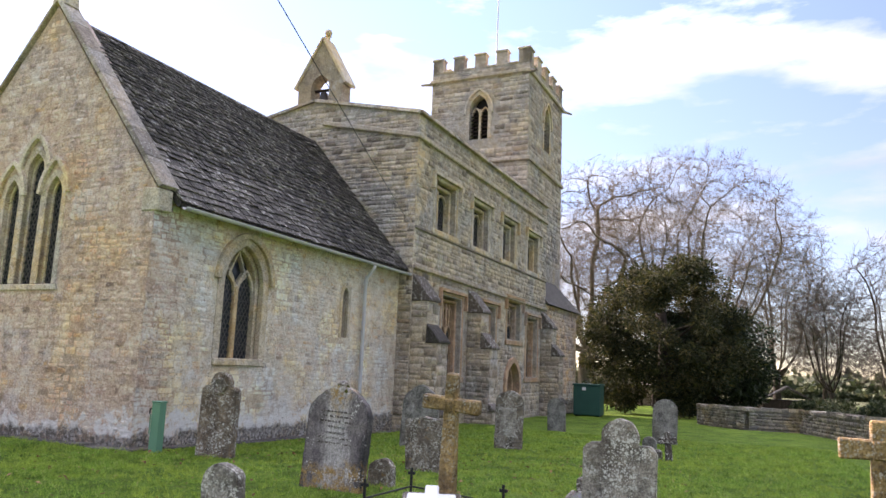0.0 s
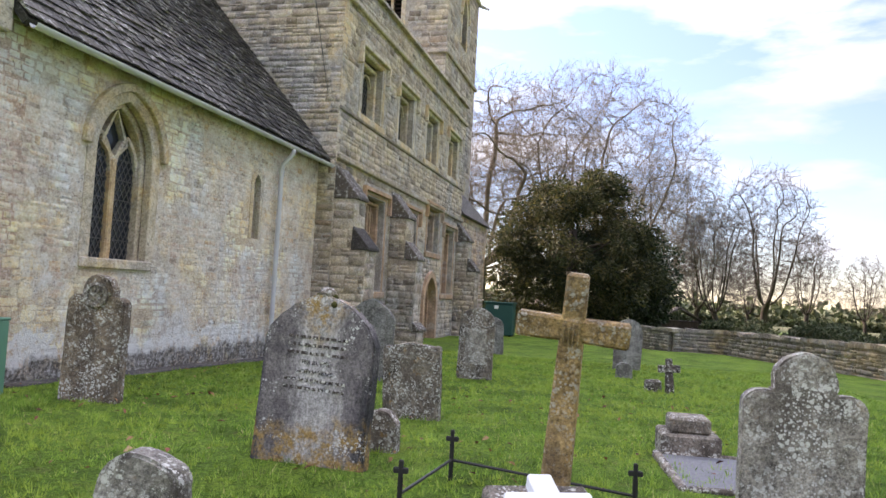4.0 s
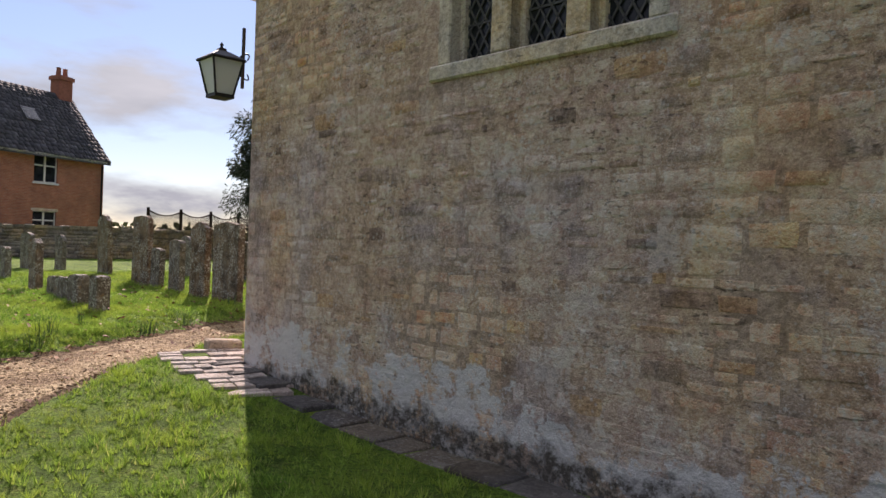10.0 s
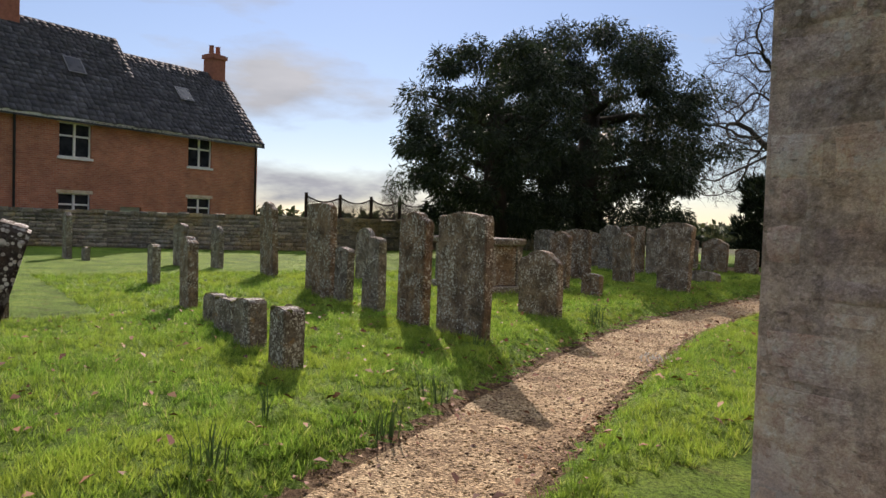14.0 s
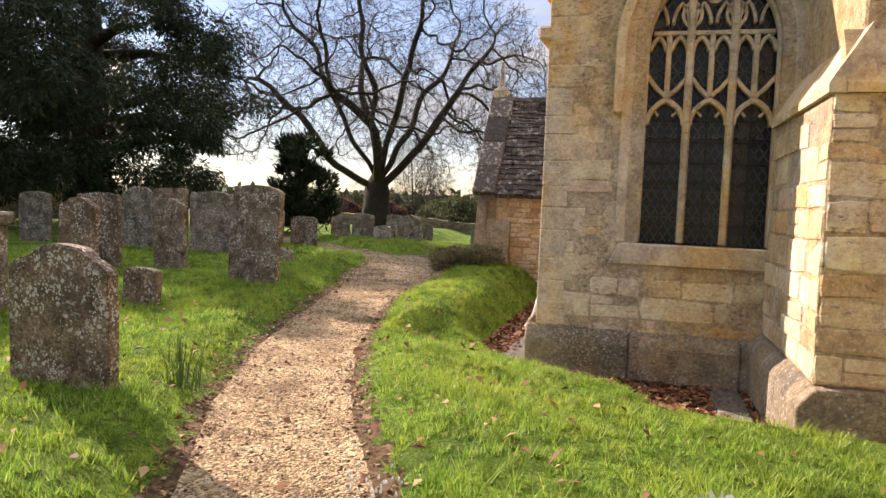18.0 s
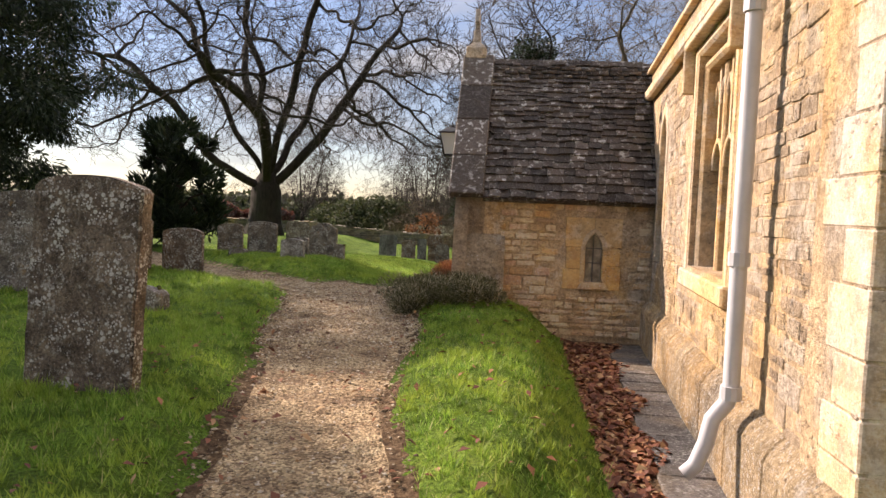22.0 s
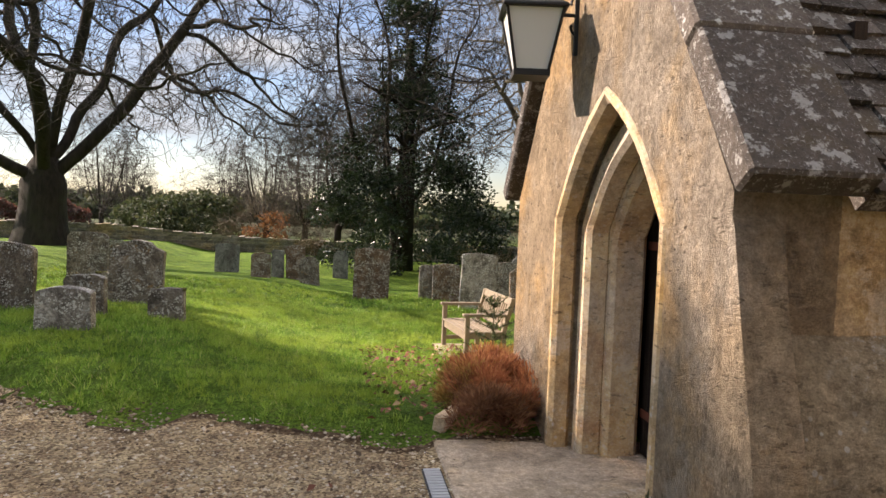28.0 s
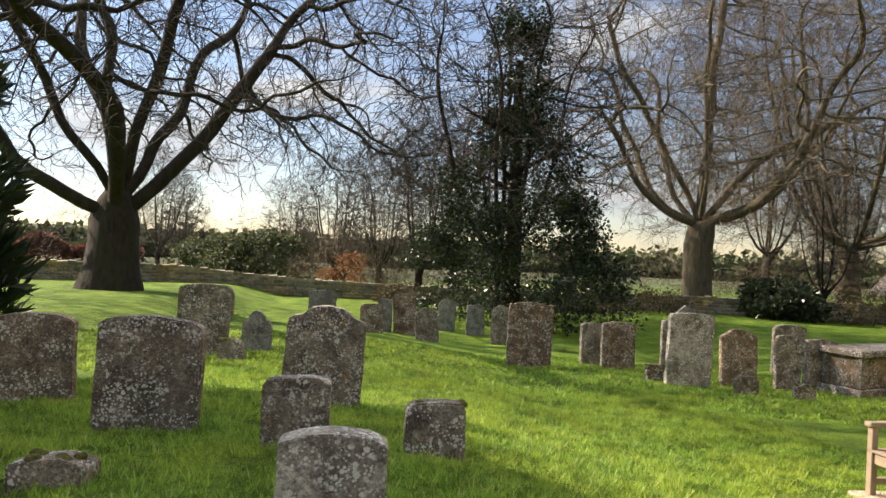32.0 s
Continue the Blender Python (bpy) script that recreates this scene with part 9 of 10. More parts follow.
def hedge(name, pts, h, w, mat, label, seed, n=9000, size=(0.2, 0.06)):
    rg = np.random.default_rng(seed)
    V_ = []
    for (a, b), (c, d) in zip(pts, pts[1:]):
        L = math.hypot(c - a, d - b)
        t = rg.random(n)
        off = (rg.random(n) - 0.5) * w
        z = rg.random(n) ** 0.6 * h * (0.85 + 0.3 * np.sin(t * L * 1.3 + seed))
        x, y = a + (c - a) * t - (d - b) / L * off, b + (d - b) * t + (c - a) / L * off
        zg = np.interp(t, [0, 0.5, 1], [ground(a, b), ground((a + c) / 2, (b + d) / 2), ground(c, d)])
        V_.append(np.stack([x, y, zg + z], 1))
    p = np.concatenate(V_)
    m = len(p)
    o = rg.normal(size=(m, 3))
    o /= np.linalg.norm(o, axis=1)[:, None]
    sd = np.cross(o, rg.normal(size=(m, 3)))
    sd /= np.linalg.norm(sd, axis=1)[:, None]
    V4 = np.stack([p, p + o * size[0] / 2 + sd * size[1], p + o * size[0], p + o * size[0] / 2 - sd * size[1]], 1).reshape(-1, 3)
    return tagged(link_mesh(name, V4, np.arange(m * 4).reshape(m, 4), mat), label, "hedge", kind="stuff")


hedge("hedge", [(3.4, 33.5), (5.9, 24.5), (8.0, 15.5), (9.3, 6.0)], 1.15, 1.3, M_HEDGE, "dark clipped hedge close behind the boundary wall", 58, 11000, (0.16, 0.05))
hedge("hedge", [(2.5, 38), (9, 35.5), (16, 33)], 1.0, 1.4, M_HEDGE, "dark clipped hedge beyond the wall", 51)
hedge("hedge", [(-62, 86), (-46, 92)], 1.8, 1.5, M_BEECHH, "long reddish beech hedge across the field", 52, 7000, (0.35, 0.12))
hedge("hedge", [(-120, 70), (-70, 108), (-30, 128), (20, 135), (70, 120)], 1.5, 3.0, M_HEDGE, "distant field hedgerow", 53, 6000, (0.9, 0.3))
hedge("hedge", [(-46.5, 72), (-36, 88), (-28, 92)], 4.0, 3.0, M_TWIG, "tangle of bare brown scrub beyond the wall", 54, 3600, (0.9, 0.012))
hedge("hedge", [(-31, 66), (-24, 67.5), (-14, 66), (-2, 62)], 2.6, 2.0, M_TWIGL, "bare twiggy thicket along the far wall", 55, 3200, (0.9, 0.009))
hedge("hedge", [(-200, 260), (0, 300), (220, 240)], 9, 14, M_HEDGE, "far wooded skyline", 56, 5000, (3.0, 1.0))
hedge("hedge", [(-330, 40), (-260, 190)], 9, 14, M_HEDGE, "far wooded skyline", 57, 4000, (3.0, 1.0))

# brick house
A_ = Vector((-51.2, 22.4))
B_ = Vector((-46.3, 9.4))
hd = (B_ - A_).normalized()
hn = Vector((-hd.y, hd.x))
hn = hn if hn.x > 0 else -hn
FH = Face(A_, hd, hn)
HZ = -0.6
house = thing("brick_house", IDENT, "two-storey red brick house with dark slate roof and white windows", "house")
HE = 5.25
holes = [rect(s - 0.66, s + 0.66, z0, z1) for s, z0, z1 in ((3.55, 3.75, 5.1), (9.6, 3.65, 5.0), (3.55, 1.1, 2.3), (9.6, 1.05, 2.2))] + [rect(6.6, 7.6, HZ, 1.75)]
hw = wall_mesh("wall", FH, [(0, HZ - 0.5), (13.5, HZ - 0.5), (13.5, HE), (0, HE)], holes, 0.3, M_BRICK, house)
uv = hw.data.uv_layers.new(name="UVMap")
for lp in hw.data.loops:
    co = hw.data.vertices[lp.vertex_index].co - FH.o
    uv.data[lp.index].uv = (co.dot(FH.d), co.z)
DEP = 6.0
for s, d_ in ((0, -1), (13.5, 1)):
    fg = Face(FH(s, 0, 0).xy, -hn, hd * d_)
    gw = wall_mesh("gable_wall", fg, [(0.02, HZ - 0.5), (DEP, HZ - 0.5), (DEP, HE), (DEP / 2, 9.0), (0.02, HE)], [], 0.3, M_BRICK, house)
    uv = gw.data.uv_layers.new(name="UVMap")
    for lp in gw.data.loops:
        co = gw.data.vertices[lp.vertex_index].co - fg.o
        uv.data[lp.index].uv = (co.dot(fg.d), co.z)
for s0, s1, zt in ((-0.2, 6.0, 8.95), (6.0, 13.7, 9.5)):
    eo, rg_ = FH(s0, HE - 0.1, 0.3), FH(s0, zt, -DEP / 2)
    upv = (rg_ - eo).normalized()
    outv = FH.d.cross(upv)
    outv = outv if outv.z > 0 else -outv
    G().loft([[eo, rg_, rg_ - Vector((0, 0, 0.15)), eo - Vector((0, 0, 0.15))], [p + FH.d * (s1 - s0) for p in (eo, rg_, rg_ - Vector((0, 0, 0.15)), eo - Vector((0, 0, 0.15)))]]).mesh("roof", M_TILE, house)
    eb = FH(s0, HE - 0.1, -DEP - 0.3)
    G().loft([[eb, rg_, rg_ - Vector((0, 0, 0.16)), eb - Vector((0, 0, 0.15))], [p + FH.d * (s1 - s0) for p in (eb, rg_, rg_ - Vector((0, 0, 0.16)), eb - Vector((0, 0, 0.15)))]]).mesh("roof", M_TILE, house)
    slab_rows(eo, FH.d, upv, outv, s1 - s0, (rg_ - eo).length, 0.26, 0.3, 0.012, M_TILE, house, int(s0 + 500))
    m_s = (s0 + s1) / 2 + (0.5 if s0 < 0 else -1.0)
    q = eo + FH.d * (m_s - s0) + upv * (rg_ - eo).length * 0.55
    G().loft([[q + FH.d * x + upv * y + outv * h for x, y in ((-0.4, -0.45), (0.4, -0.45), (0.4, 0.45), (-0.4, 0.45))] for h in (0.0, 0.12)]).mesh("rooflight", M_LEAD, house)
    G().loft([[q + FH.d * x + upv * y + outv * h for x, y in ((-0.33, -0.38), (0.33, -0.38), (0.33, 0.38), (-0.33, 0.38))] for h in (0.12, 0.13)]).mesh("rooflight_pane", M_GLASS, house)
for s, zt, ch in ((0.35, 8.2, 9.95), (10.9, 8.8, 10.65)):
    c0 = FH(s, 0, -DEP / 2)
    m = Matrix.Translation(c0) @ Matrix((FH.d, FH.n, Vector((0, 0, 1)))).transposed().to_4x4()
    ob = G().box((-0.42, -0.36, zt), (0.42, 0.36, ch), m).mesh("chimney", M_BRICKP, house, bevel=0.01)
    G().box((-0.49, -0.43, ch - 0.25), (0.49, 0.43, ch - 0.05), m).mesh("chimney_cap", M_BRICKP, house)
    for q in (-0.2, 0.22):
        G().lathe([(0.14, 0), (0.11, 0.4), (0.14, 0.45), (0.1, 0.46)], 10, m @ Vector((q, 0, ch))).mesh("chimney_pot", M_BRICKP, house)
for poly in holes[:4]:
    (s0, z0), (s1, z1) = poly[0], poly[2]
    wf = G().strip([(s0, z0), (s1, z0), (s1, z1), (s0, z1), (s0, z0)], 0.1, (-0.16, -0.06), FH).mesh("window_frame", M_WHITE, house)
    G().strip([((s0 + s1) / 2, z0), ((s0 + s1) / 2, z1)], 0.09, (-0.15, -0.07), FH).mesh("mullion", M_WHITE, wf)
    G().strip([(s0, z0 + (z1 - z0) * 0.62), (s1, z0 + (z1 - z0) * 0.62)], 0.07, (-0.15, -0.07), FH).mesh("transom", M_WHITE, wf)
    G().prism(poly, (-0.13, -0.12), FH).mesh("pane", M_GLASS, wf)
    G().prism(rect(s0 - 0.08, s1 + 0.08, z0 - 0.1, z0), (-0.1, 0.06), FH).mesh("sill", M_WHITE, wf)
    G().prism(rect(s0 - 0.1, s1 + 0.1, z1, z1 + 0.14), (-0.05, 0.012), FH).mesh("lintel", M_ASHLAR, wf)
(s0, z0), (s1, z1) = holes[4][0], holes[4][2]
G().prism(rect(s0, s1, z0, z1), (-0.2, -0.12), FH).mesh("door", plain("pale_green_paint", (0.42, 0.48, 0.42), 0.5), house)
G().strip([(0, HE - 0.12), (13.5, HE - 0.12)], 0.11, (0.12, 0.3), FH).mesh("gutter", M_WHITE, house)
for s in (12.0, 0.2):
    G().tube([FH(s, HE - 0.1, 0.1), FH(s, HZ, 0.1)], 0.05, 6).mesh("drainpipe", M_IRON, house)
# trellis on the boundary wall
tr = thing("trellis_fence", IDENT, "scalloped wooden trellis along the boundary wall top", "fence")
FT = Face((-42.3, 20.9), (-0.23, 1), (1, 0.23))
tz = ground(-42, 22) + 1.3
for i in range(8):
    s0 = i * 1.8
    G().box((-0.05, -0.05, 0), (0.05, 0.05, 1.05), Matrix.Translation(FT(s0, tz, 0))).mesh("post", M_OAK, tr)
    sag = lambda x: 0.92 - 0.22 * math.sin(math.pi * x / 1.8)
    G().strip([(s0 + x, tz + sag(x)) for x in np.linspace(0, 1.8, 9)], 0.06, (-0.02, 0.02), FT).mesh("top_rail", M_OAK, tr)
    g = G()
    for j in range(-8, 17):
        for sg in (1, -1):
            pts = [(s0 + j * 0.11 + sg * 0 + q * sg * 0.9 * 1 + (0 if sg > 0 else 0.9), tz + q * 0.9) for q in (0, 1)]
            a, b = pts
            run = [(a[0] + (b[0] - a[0]) * t, a[1] + (b[1] - a[1]) * t) for t in np.linspace(0, 1, 12)]
            run = [p for p in run if s0 < p[0] < s0 + 1.8 and p[1] - tz < sag(p[0] - s0)]
            if len(run) > 1:
                g.strip([run[0], run[-1]], 0.022, (-0.008 * sg, 0.008), FT)
    tagged(g.mesh("lattice", M_OAK, tr), kind="stuff")
shed = thing("small_shed", Matrix.Translation((3.2, 52.5, ground(3.2, 52.5))), "low dark gabled shed beyond the wall", "shed")
G().box((-1.5, -1.2, -0.3), (1.5, 1.2, 1.0)).mesh("wall", M_OAK, shed)
G().loft([[(-1.7, y, 0.9), (0, y, 1.9), (1.7, y, 0.9), (0, y, 1.75)] for y in (-1.4, 1.4)]).mesh("roof", M_SLATE_P, shed)
sh2 = thing("lychgate_shed", Matrix.Translation((-4.5, 56.0, ground(-4.5, 56))) @ pose(0, 0, 0, 0, 0, 30), "open timber shelter with low slate roof", "shelter")
for x, y in ((-1.5, -1), (1.5, -1), (1.5, 1), (-1.5, 1)):
    G().box((x - 0.08, y - 0.08, -0.3), (x + 0.08, y + 0.08, 1.5)).mesh("post", M_OAK, sh2)
G().loft([[(-2.0, y, 1.4), (0, y, 2.4), (2.0, y, 1.4), (0, y, 2.25)] for y in (-1.5, 1.5)]).mesh("roof", M_SLATE_P, sh2)

# ---- ground cover ----
ZG = gv[:, 2].reshape(ny_, nx_)
GX, GY = np.array(gx), np.array(gy)
i0, i1 = np.searchsorted(GX, -32.0), np.searchsorted(GX, 2.0)
j0, j1 = np.searchsorted(GY, -2.0), np.searchsorted(GY, 46.0)
PD = np.array([[path_d(x, y) for x in GX[i0:i1]] for y in GY[j0:j1]])

TD = np.array([[trench_d(x, y) if -22 < x < -16 and 16 < y < 28.4 else -1.0 for x in GX[i0:i1]] for y in GY[j0:j1]])


def on_grid(tab, xs, ys, full=True):
    a = GX if full else GX[i0:i1]
    b = GY if full else GY[j0:j1]
    i = np.clip(np.searchsorted(a, xs) - 1, 0, len(a) - 2)
    j = np.clip(np.searchsorted(b, ys) - 1, 0, len(b) - 2)
    u, v = np.clip((xs - a[i]) / (a[i + 1] - a[i]), 0, 1), np.clip((ys - b[j]) / (b[j + 1] - b[j]), 0, 1)
    return tab[j, i] * (1 - u) * (1 - v) + tab[j, i + 1] * u * (1 - v) + tab[j + 1, i] * (1 - u) * v + tab[j + 1, i + 1] * u * v


def built(x, y):
    """Where church, porch and paving stand."""
    dx, dy = x - CO.x, y - CO.y
    u, v = dx * CU.x + dy * CU.y, dx * CV.x + dy * CV.y
    m = (u > -0.42) & (v > -0.5) & (u < 30) & (v < 7.6)
    m |= (x > -20.9) & (x < -9) & (y > 19.6) & (y < 37)
    m |= (on_grid(TD, x, y, False) > 0.14)
    ps, pq = (x + 17.74) * 0.948 - (y - 9.85) * 0.316, (x + 17.74) * 0.316 + (y - 9.85) * 0.948
    m |= (ps > 0.0) & (ps < 1.8) & (pq > np.maximum(0.02, (ps - 0.5) * 0.36)) & (pq < 0.9)
    m |= (x > -23.95) & (x < -20) & (y > 27.3) & (y < 30.9)
    return m


def grass(name, box, n, h, w, seed, label, per=9):
    """Tufts of grass: each a few leaning blades that splay from one root."""
    rg = np.random.default_rng(seed)
    x0, x1, y0, y1 = box
    nt_ = n // per
    tx, ty = x0 + (x1 - x0) * rg.random(nt_), y0 + (y1 - y0) * rg.random(nt_)
    lump = np.sin(tx * 3.1 + 2 * np.sin(ty * 2.3)) * np.sin(ty * 2.7 + 1.7 * np.sin(tx * 1.9))
    lush = (0.55 + 0.35 * lump + 0.9 * rg.random(nt_) ** 2.2)
    ok = ~built(tx, ty) & (on_grid(PD, tx, ty, False) > 0.03 + 0.18 * rg.random(nt_) ** 1.5)
    tx, ty, lush = tx[ok], ty[ok], np.clip(lush[ok], 0.25, 2)
    ti = np.repeat(np.arange(len(tx)), per)
    m = len(ti)
    a = rg.random(m) * 2 * np.pi
    rr = 0.028 * rg.random(m)
    x, y = tx[ti] + np.cos(a) * rr, ty[ti] + np.sin(a) * rr
    z = on_grid(ZG, x, y)
    hh = h * lush[ti] * (0.5 + 0.8 * rg.random(m))
    lean = hh * (0.3 + 0.8 * rg.random(m))
    b = a + rg.normal(size=m) * 0.5
    c = b + np.pi / 2 + rg.normal(size=m) * 0.6
    ww = w * (0.6 + 0.8 * rg.random(m))
    wx, wy = np.cos(c) * ww, np.sin(c) * ww
    V_ = np.stack([np.stack([x - wx, y - wy, z - 0.005], 1), np.stack([x + wx, y + wy, z - 0.005], 1), np.stack([x + np.cos(b) * lean, y + np.sin(b) * lean, z + hh], 1)], 1).reshape(-1, 3)
    tagged(link_mesh(name, V_, np.arange(m * 3).reshape(m, 3), M_BLADE), label, "grass", kind="stuff")


grass("grass", (-10.0, 2.0, 2.5, 22.0), 260000, 0.055, 0.0042, 1, "short green turf on the shaded north side")
grass("grass", (-20.0, -8.0, 4.0, 11.0), 180000, 0.058, 0.004, 2, "short green turf before the east wall")
grass("grass", (-25.5, -18.0, 8.0, 28.0), 420000, 0.064, 0.004, 3, "sunlit grass banks beside the path")
grass("grass", (-30.0, -22.0, 28.5, 40.0), 300000, 0.058, 0.0045, 4, "sunlit lawn with scattered gravestones")
grass("grass", (-32.0, -25.0, 10.0, 30.0), 150000, 0.07, 0.0055, 5, "rough grass among leaning gravestones")
grass("grass", (-32.0, -18.0, 38.0, 46.0), 60000, 0.07, 0.009, 6, "lawn sloping away to the far wall")

# loose stones of the path
def pebbles(name, n, seed, box, size, keep, mat, label, lift=0.022, flat=0.55):
    rg = np.random.default_rng(seed)
    x0, x1, y0, y1 = box
    x, y = x0 + (x1 - x0) * rg.random(n), y0 + (y1 - y0) * rg.random(n)
    ok = keep(x, y, rg)
    x, y = x[ok], y[ok]
    m = len(x)
    z = on_grid(ZG, x, y) + lift
    s = size * (0.45 + 1.1 * rg.random(m) ** 2)
    O = np.array([(1, 0, 0), (0, 1, 0), (-1, 0, 0), (0, -1, 0), (0, 0, 1), (0.2, 0.1, -1)])
    P = O[None] * (0.65 + 0.7 * rg.random((m, 6, 1))) * s[:, None, None] * np.array((1, 1, flat))
    a = rg.random(m) * 6.28
    c, sn = np.cos(a)[:, None], np.sin(a)[:, None]
    P = np.stack([P[..., 0] * c - P[..., 1] * sn, P[..., 0] * sn + P[..., 1] * c, P[..., 2]], -1) + np.stack([x, y, z], 1)[:, None]
    T = np.array([(0, 1, 4), (1, 2, 4), (2, 3, 4), (3, 0, 4), (1, 0, 5), (2, 1, 5), (3, 2, 5), (0, 3, 5)])
    F_ = (np.arange(m)[:, None, None] * 6 + T[None]).reshape(-1, 3)
    tagged(link_mesh(name, P.reshape(-1, 3), F_, mat), label, "gravel", kind="stuff")


on_path = lambda x, y, rg: (on_grid(PD, x, y, False) < 0.02 + 0.1 * rg.random(len(x)) ** 2) & (y > 4)
pebbles("gravel", 95000, 11, (-26, -16, 6, 29.5), 0.013, on_path, M_PEBBLE, "loose tan gravel on the path")
pebbles("gravel", 48000, 12, (-30, -22.5, 24, 32), 0.014, on_path, M_PEBBLE, "loose pale gravel before the porch")


def leaves(name, n, seed, box, keep, size, label, mat=M_LITTER, lift=0.02):
    rg = np.random.default_rng(seed)
    x0, x1, y0, y1 = box
    x, y = x0 + (x1 - x0) * rg.random(n), y0 + (y1 - y0) * rg.random(n)
    ok = keep(x, y)
    x, y = x[ok], y[ok]
    m = len(x)
    z = on_grid(ZG, x, y) + lift * (0.4 + 1.2 * rg.random(m))
    a = rg.random(m) * 6.28
    s = size * (0.5 + rg.random(m))
    ux = np.stack([np.cos(a), np.sin(a), rg.normal(size=m) * 0.35], 1) * s[:, None]
    uy = np.stack([-np.sin(a), np.cos(a), rg.normal(size=m) * 0.35], 1) * s[:, None] * 0.55
    c = np.stack([x, y, z], 1)
    bend = np.stack([0 * x, 0 * x, s * 0.3], 1)
    V_ = np.stack([c - ux, c - uy + bend, c + ux, c + uy + bend], 1).reshape(-1, 3)
    tagged(link_mesh(name, V_, np.arange(m * 4).reshape(m, 4), mat), label, "leaves", kind="stuff")


in_trench = lambda x, y: on_grid(TD, x, y, False) > 0.16
leaves("leaf_litter", 11000, 21, (-21.6, -20.4, 20.2, 27.2), lambda x, y: in_trench(x, y) & (x < -20.98 + 0.055 * (y - 20) + 0.12 * np.sin(y * 4)), 0.04, "drift of red-brown dead leaves along the wall foot")
leaves("leaf_litter", 9000, 22, (-20.7, -18.0, 17.0, 19.8), lambda x, y: in_trench(x, y) & (x + 0.6 * np.sin(y * 3) > -20.3), 0.04, "drift of red-brown dead leaves in the corner")
leaves("leaf_litter", 1800, 26, (-25.5, -16.5, 7.0, 29.0), lambda x, y: np.abs(on_grid(PD, x, y, False) - 0.1) < 0.16, 0.03, "dead leaves caught along the path's edges", lift=0.03)
leaves("leaf_litter", 9000, 27, (-24.5, -14.0, 4.5, 23.0), lambda x, y: (on_grid(PD, x, y, False) > -0.28) & (on_grid(PD, x, y, False) < 0.1) & (np.sin(x * 3.1) + np.sin(y * 2.3) > -0.9), 0.022, "brown leaf mould along the path's edge", lift=0.026)
leaves("leaf_litter", 1500, 23, (-25.5, -18.0, 8.0, 29.0), lambda x, y: ~built(x, y), 0.032, "scattered dead leaves on the grass", lift=0.06)
leaves("leaf_litter", 500, 24, (-24.2, -22.9, 30.0, 34.0), lambda x, y: x < 0, 0.03, "scattered dead leaves by the bench", lift=0.05)
leaves("leaf_litter", 350, 25, (-10.0, -1.0, 4.0, 14.0), lambda x, y: ~built(x, y), 0.03, "few dead leaves in the turf", lift=0.05)

# bare earth of the dry area
tx_, ty_ = np.arange(-21.6, -17.9, 0.11), np.arange(16.9, 27.6, 0.11)
TX_, TY_ = np.meshgrid(tx_, ty_)
ok_ = on_grid(TD, TX_.ravel(), TY_.ravel(), False).reshape(TX_.shape) > 0.2
tz_ = on_grid(ZG, TX_.ravel(), TY_.ravel()) + 0.012
q_ = ok_[:-1, :-1] & ok_[1:, :-1] & ok_[:-1, 1:] & ok_[1:, 1:]
jj, ii = np.nonzero(q_)
b_ = jj * len(tx_) + ii
tagged(link_mesh("bare_earth", np.stack([TX_.ravel(), TY_.ravel(), tz_], 1), np.stack([b_, b_ + 1, b_ + len(tx_) + 1, b_ + len(tx_)], 1), M_MARGIN, smooth=True), "bare dark earth along the aisle's foot", "ground", kind="structure")

# paving at the foot of the walls
def slabs(name, pts, w, n, mat, label, seed, dz=0.02):
    r = random.Random(seed)
    (a, b), (c, d) = pts
    L = math.hypot(c - a, d - b)
    ang = math.degrees(math.atan2(d - b, c - a))
    th = thing(name, IDENT, label, "paving", kind="structure")
    s = 0.0
    while s < L - 0.05:
        l = min(L - s, r.uniform(0.3, 0.75))
        x, y = a + (c - a) * (s + l / 2) / L, b + (d - b) * (s + l / 2) / L
        z = ground(x, y) + dz
        G().box((-l / 2 + 0.006, -w / 2, -0.12), (l / 2 - 0.006, w / 2 * r.uniform(0.9, 1.05), r.uniform(-0.008, 0.012)), Matrix.Translation((x, y, z)) @ pose(0, 0, 0, r.uniform(-1.5, 1.5), r.uniform(-1.5, 1.5), ang)).mesh("paving_stone", mat, th, bevel=0.01)
        s += l


p0, p1 = cp(-0.18, -0.35), cp(-0.18, S_EDGE + 0.2)
slabs("paving_1", [tuple(p0), tuple(p1)], 0.34, 0, M_PAVE, "narrow strip of dark paving along the east wall", 61, 0.012)
p0, p1 = cp(-0.3, -0.2), cp(9.0, -0.2)
slabs("paving_2", [tuple(p0), tuple(p1)], 0.36, 0, M_PAVE, "narrow strip of dark paving along the north wall", 62, 0.012)
slabs("paving_4", [(-20.78, 19.9), (-20.4, 27.3)], 0.5, 0, M_PAVE, "stone drain channel along the aisle", 64, 0.03)
slabs("paving_5", [(-18.45, 17.0), (-18.45, 19.5)], 0.3, 0, M_PAVE, "stone drain channel below the buttress", 65, 0.05)
G().box((-23.78, 27.75, -0.15), (-22.52, 29.8, 0.04)).mesh("threshold_slab", M_CONC, porch, bevel=0.012)
gr = thing("drain_grating", Matrix.Translation((-23.86, 28.7, 0.02)), "narrow steel drain grating by the porch step", "drain")
G().box((-0.06, -0.55, -0.03), (0.06, 0.55, 0.012)).mesh("channel", M_IRON, gr)
for i in range(26):
    G().box((-0.05, -0.54 + i * 0.042, 0.012), (0.05, -0.52 + i * 0.042, 0.022)).mesh("bar", M_PIPE, gr)
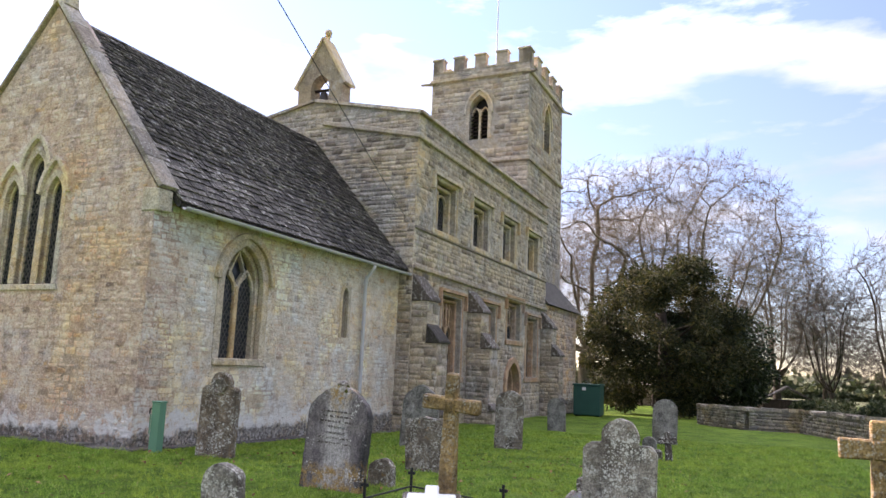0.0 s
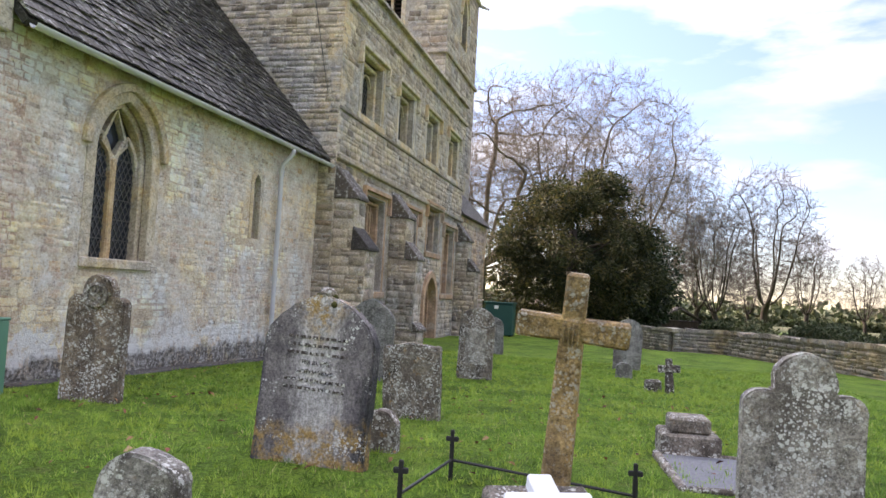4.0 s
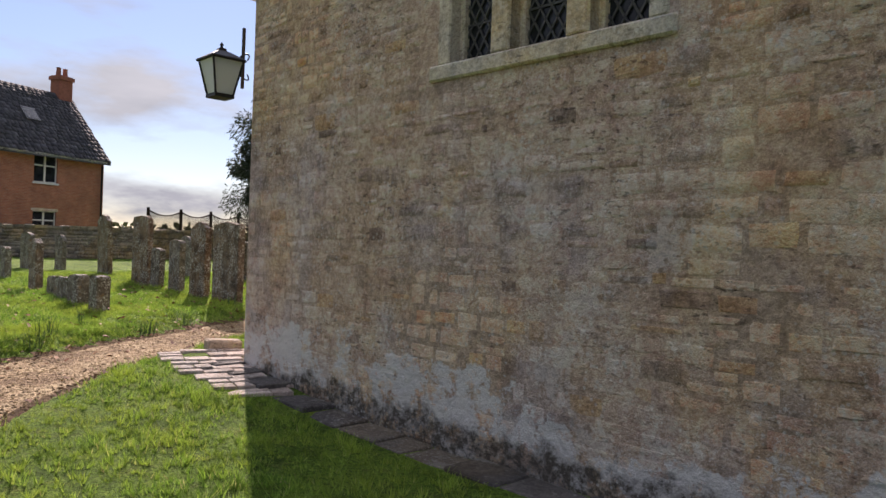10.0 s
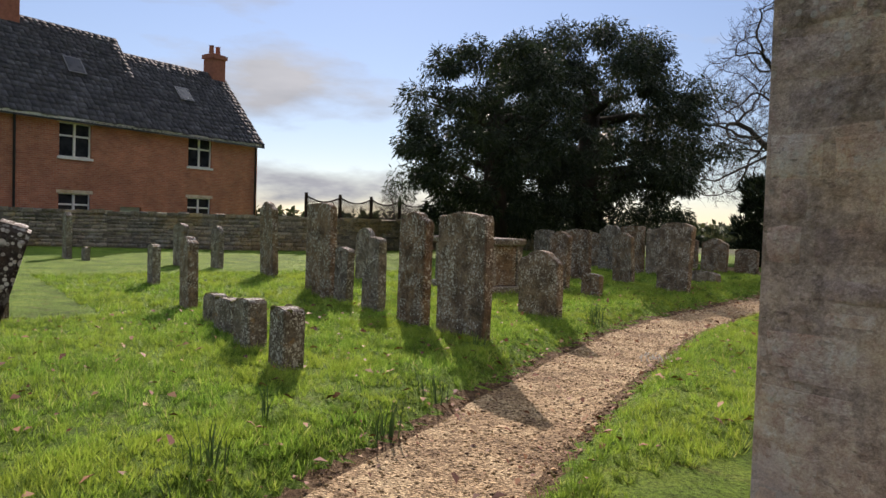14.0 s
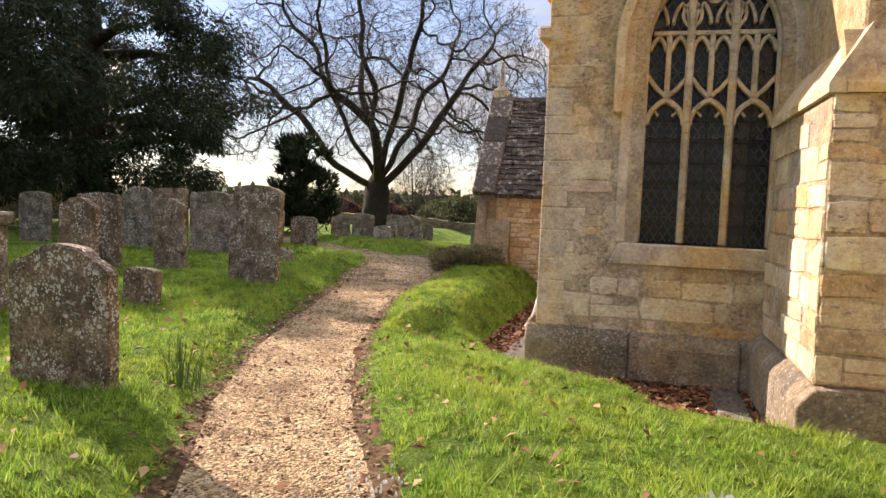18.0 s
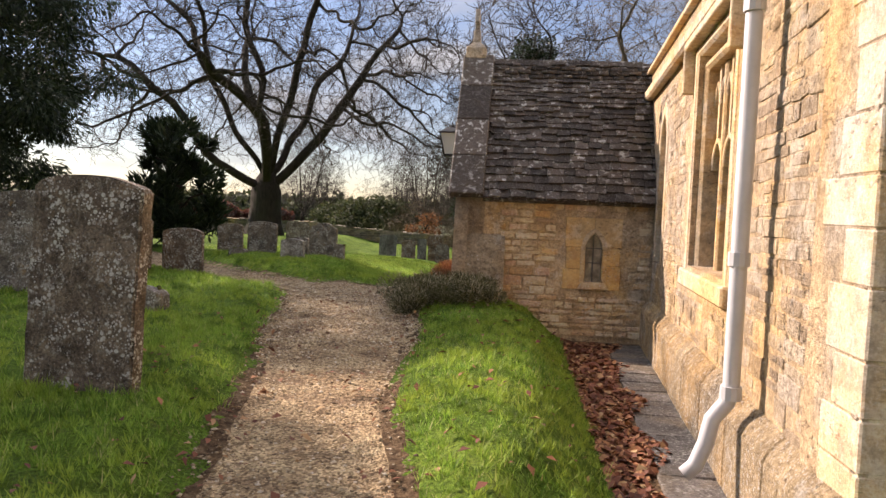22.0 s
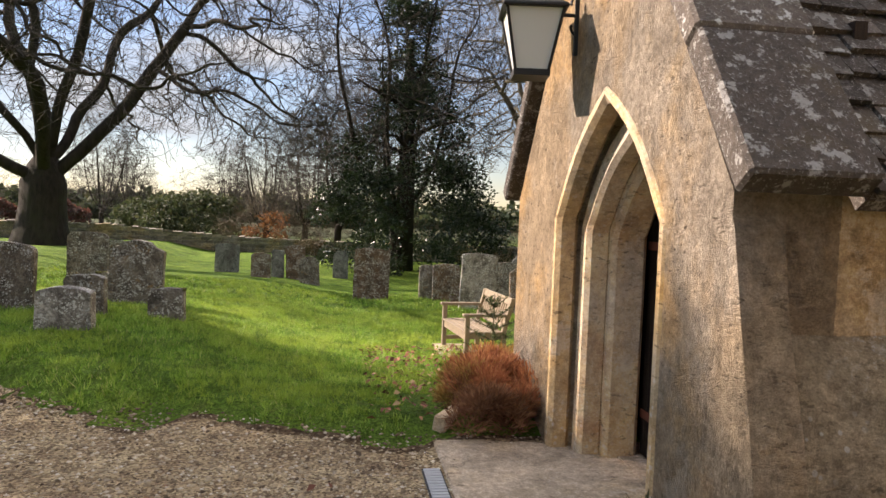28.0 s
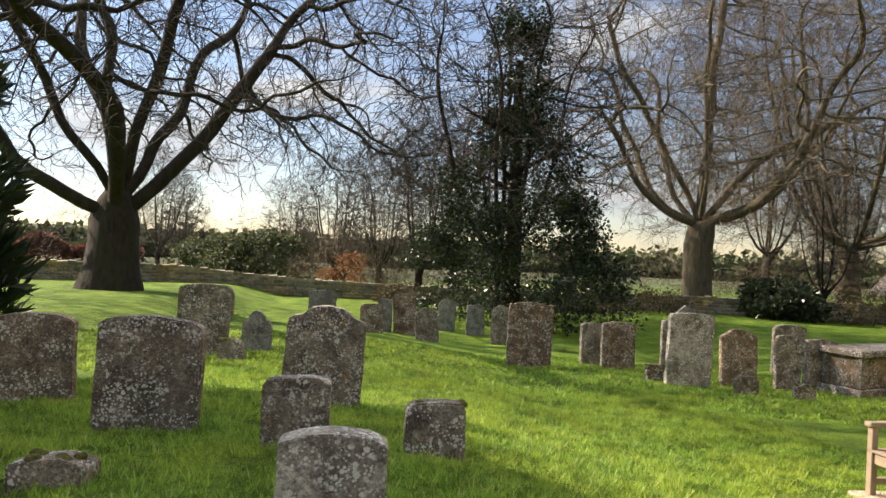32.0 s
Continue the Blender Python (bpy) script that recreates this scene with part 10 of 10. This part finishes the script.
kb = G().box((-0.22, -0.05, -0.1), (0.22, 0.05, 0.12), Matrix.Translation((-23.62, 30.1, 0.05)) @ pose(0, 0, 0, 8, 0, 60)).mesh("edging_stone", M_CONC, None, "tilted stone edging slab by the heather", bevel=0.012)
tagged(kb, category="edging")
sb = G().box((-0.19, -0.1, -0.12), (0.19, 0.1, 0.1), Matrix.Translation((-17.62, 10.55, ground(-17.62, 10.55))) @ pose(0, 0, 0, 0, 3, 74)).mesh("loose_kerb_stone", M_CONC, None, "loose mossy kerb stone on the grass edge", bevel=0.02)
tagged(sb, category="stone")
# soil along the north-east corner
evergreen(-10.12, 10.5, "moss_clump", "dark mossy tuft at the chancel corner foot", M_FERN, 47, 5000, dome(0.2, -0.02, 0.26, 1.0), (0.05, 0.008), 0.03, 0.1, "plant", lumps=40, lump_r=0.35, droop=-0.3, bark=M_SOIL)
st_ = thing("paving_6", IDENT, "patch of small broken pale setts beside the chancel corner", "paving", kind="structure")
r = random.Random(66)
pa, pb = Vector((0.948, -0.316, 0)), Vector((0.316, 0.948, 0))
s = -0.02
while s < 1.75:
    w = r.uniform(0.13, 0.23)
    q = max(0.0, (s - 0.55) * 0.36) + r.uniform(-0.04, 0.06)
    while q < (0.92 if s < 0.7 else 0.78):
        l = r.uniform(0.16, 0.4)
        c = Vector((-17.74, 9.85, 0)) + pa * (s + w / 2) + pb * (q + l / 2)
        q += l
        if r.random() < 0.05:
            continue
        for a0, a1 in (((-0.5, 0.0), (0.0, 0.5)) if w > 0.19 and r.random() < 0.5 else ((-0.5, 0.5),)):
            G().box((-l / 2 + 0.006, a0 * w + 0.006, -0.1), (l / 2 - 0.006, a1 * w - 0.006, r.uniform(0.0, 0.01)), Matrix.Translation((c.x, c.y, ground(c.x, c.y) + 0.014)) @ pose(0, 0, 0, r.uniform(-1.5, 1.5), r.uniform(-2, 2), 71.6 + r.uniform(-3, 3))).mesh("sett", M_SETT, st_, bevel=0.006)
    s += w
evergreen(-18.95, 14.66, "silver_plant", "low silver-leaved plant in the grass", M_SILVER, 48, 500, dome(0.12, 0.0, 0.05, 1.0), (0.05, 0.016), 0.01, 0.05, "plant", lumps=20, lump_r=0.35, droop=0.0, bark=M_SOIL)


def daffodils(x, y, n, seed, h=0.26):
    r = random.Random(seed)
    th = thing("daffodil_clump", Matrix.Translation((x, y, ground(x, y))), "clump of upright daffodil leaves without flowers", "plant", "daffodils")
    for i in range(n):
        a, q = r.uniform(0, 6.28), r.uniform(0, 0.13)
        bx_, by_ = math.cos(a) * q, math.sin(a) * q
        hh = h * r.uniform(0.6, 1.15)
        lx, ly = bx_ * 0.5 + r.uniform(-0.05, 0.05), by_ * 0.5 + r.uniform(-0.05, 0.05)
        w = 0.006
        t = r.uniform(0, 3.14)
        wx, wy = math.cos(t) * w, math.sin(t) * w
        pts = [(bx_, by_, -0.01), (bx_ + lx * 0.3, by_ + ly * 0.3, hh * 0.55), (bx_ + lx, by_ + ly, hh)]
        vs = []
        for j, p in enumerate(pts):
            k_ = 1 - 0.35 * j
            vs += [(p[0] - wx * k_, p[1] - wy * k_, p[2]), (p[0] + wx * k_, p[1] + wy * k_, p[2]), (p[0] + wy * 0.3, p[1] - wx * 0.3, p[2])]
        link_mesh("leaf", vs, [(0, 1, 4, 3), (3, 4, 7, 6), (1, 2, 5, 4), (4, 5, 8, 7), (2, 0, 3, 5), (5, 3, 6, 8)], M_DAFF, th)


for i, (x, y, n) in enumerate(((-22.55, 15.9, 26), (-18.9, 9.0, 16), (-19.3, 9.3, 18), (-19.7, 10.6, 16), (-20.2, 11.4, 14), (-18.55, 8.55, 8), (-22.9, 16.3, 10), (-23.3, 28.05, 12), (-21.55, 12.9, 8), (-20.0, 9.9, 10))):
    daffodils(x, y, n, 700 + i, 0.3 if i == 0 else 0.22)
sn = thing("snowdrop_patch", Matrix.Translation((-20.6, 14.75, ground(-20.6, 14.75))), "small patch of white snowdrops in grass", "flowers")
r = random.Random(77)
for i in range(40):
    x, y = r.gauss(0, 0.11), r.gauss(0, 0.16)
    G().lathe([(0.004, -0.012), (0.009, 0.0), (0.003, 0.014)], 5, (x, y, 0.085 + r.uniform(-0.015, 0.02))).mesh("flower", M_WHITE, sn)
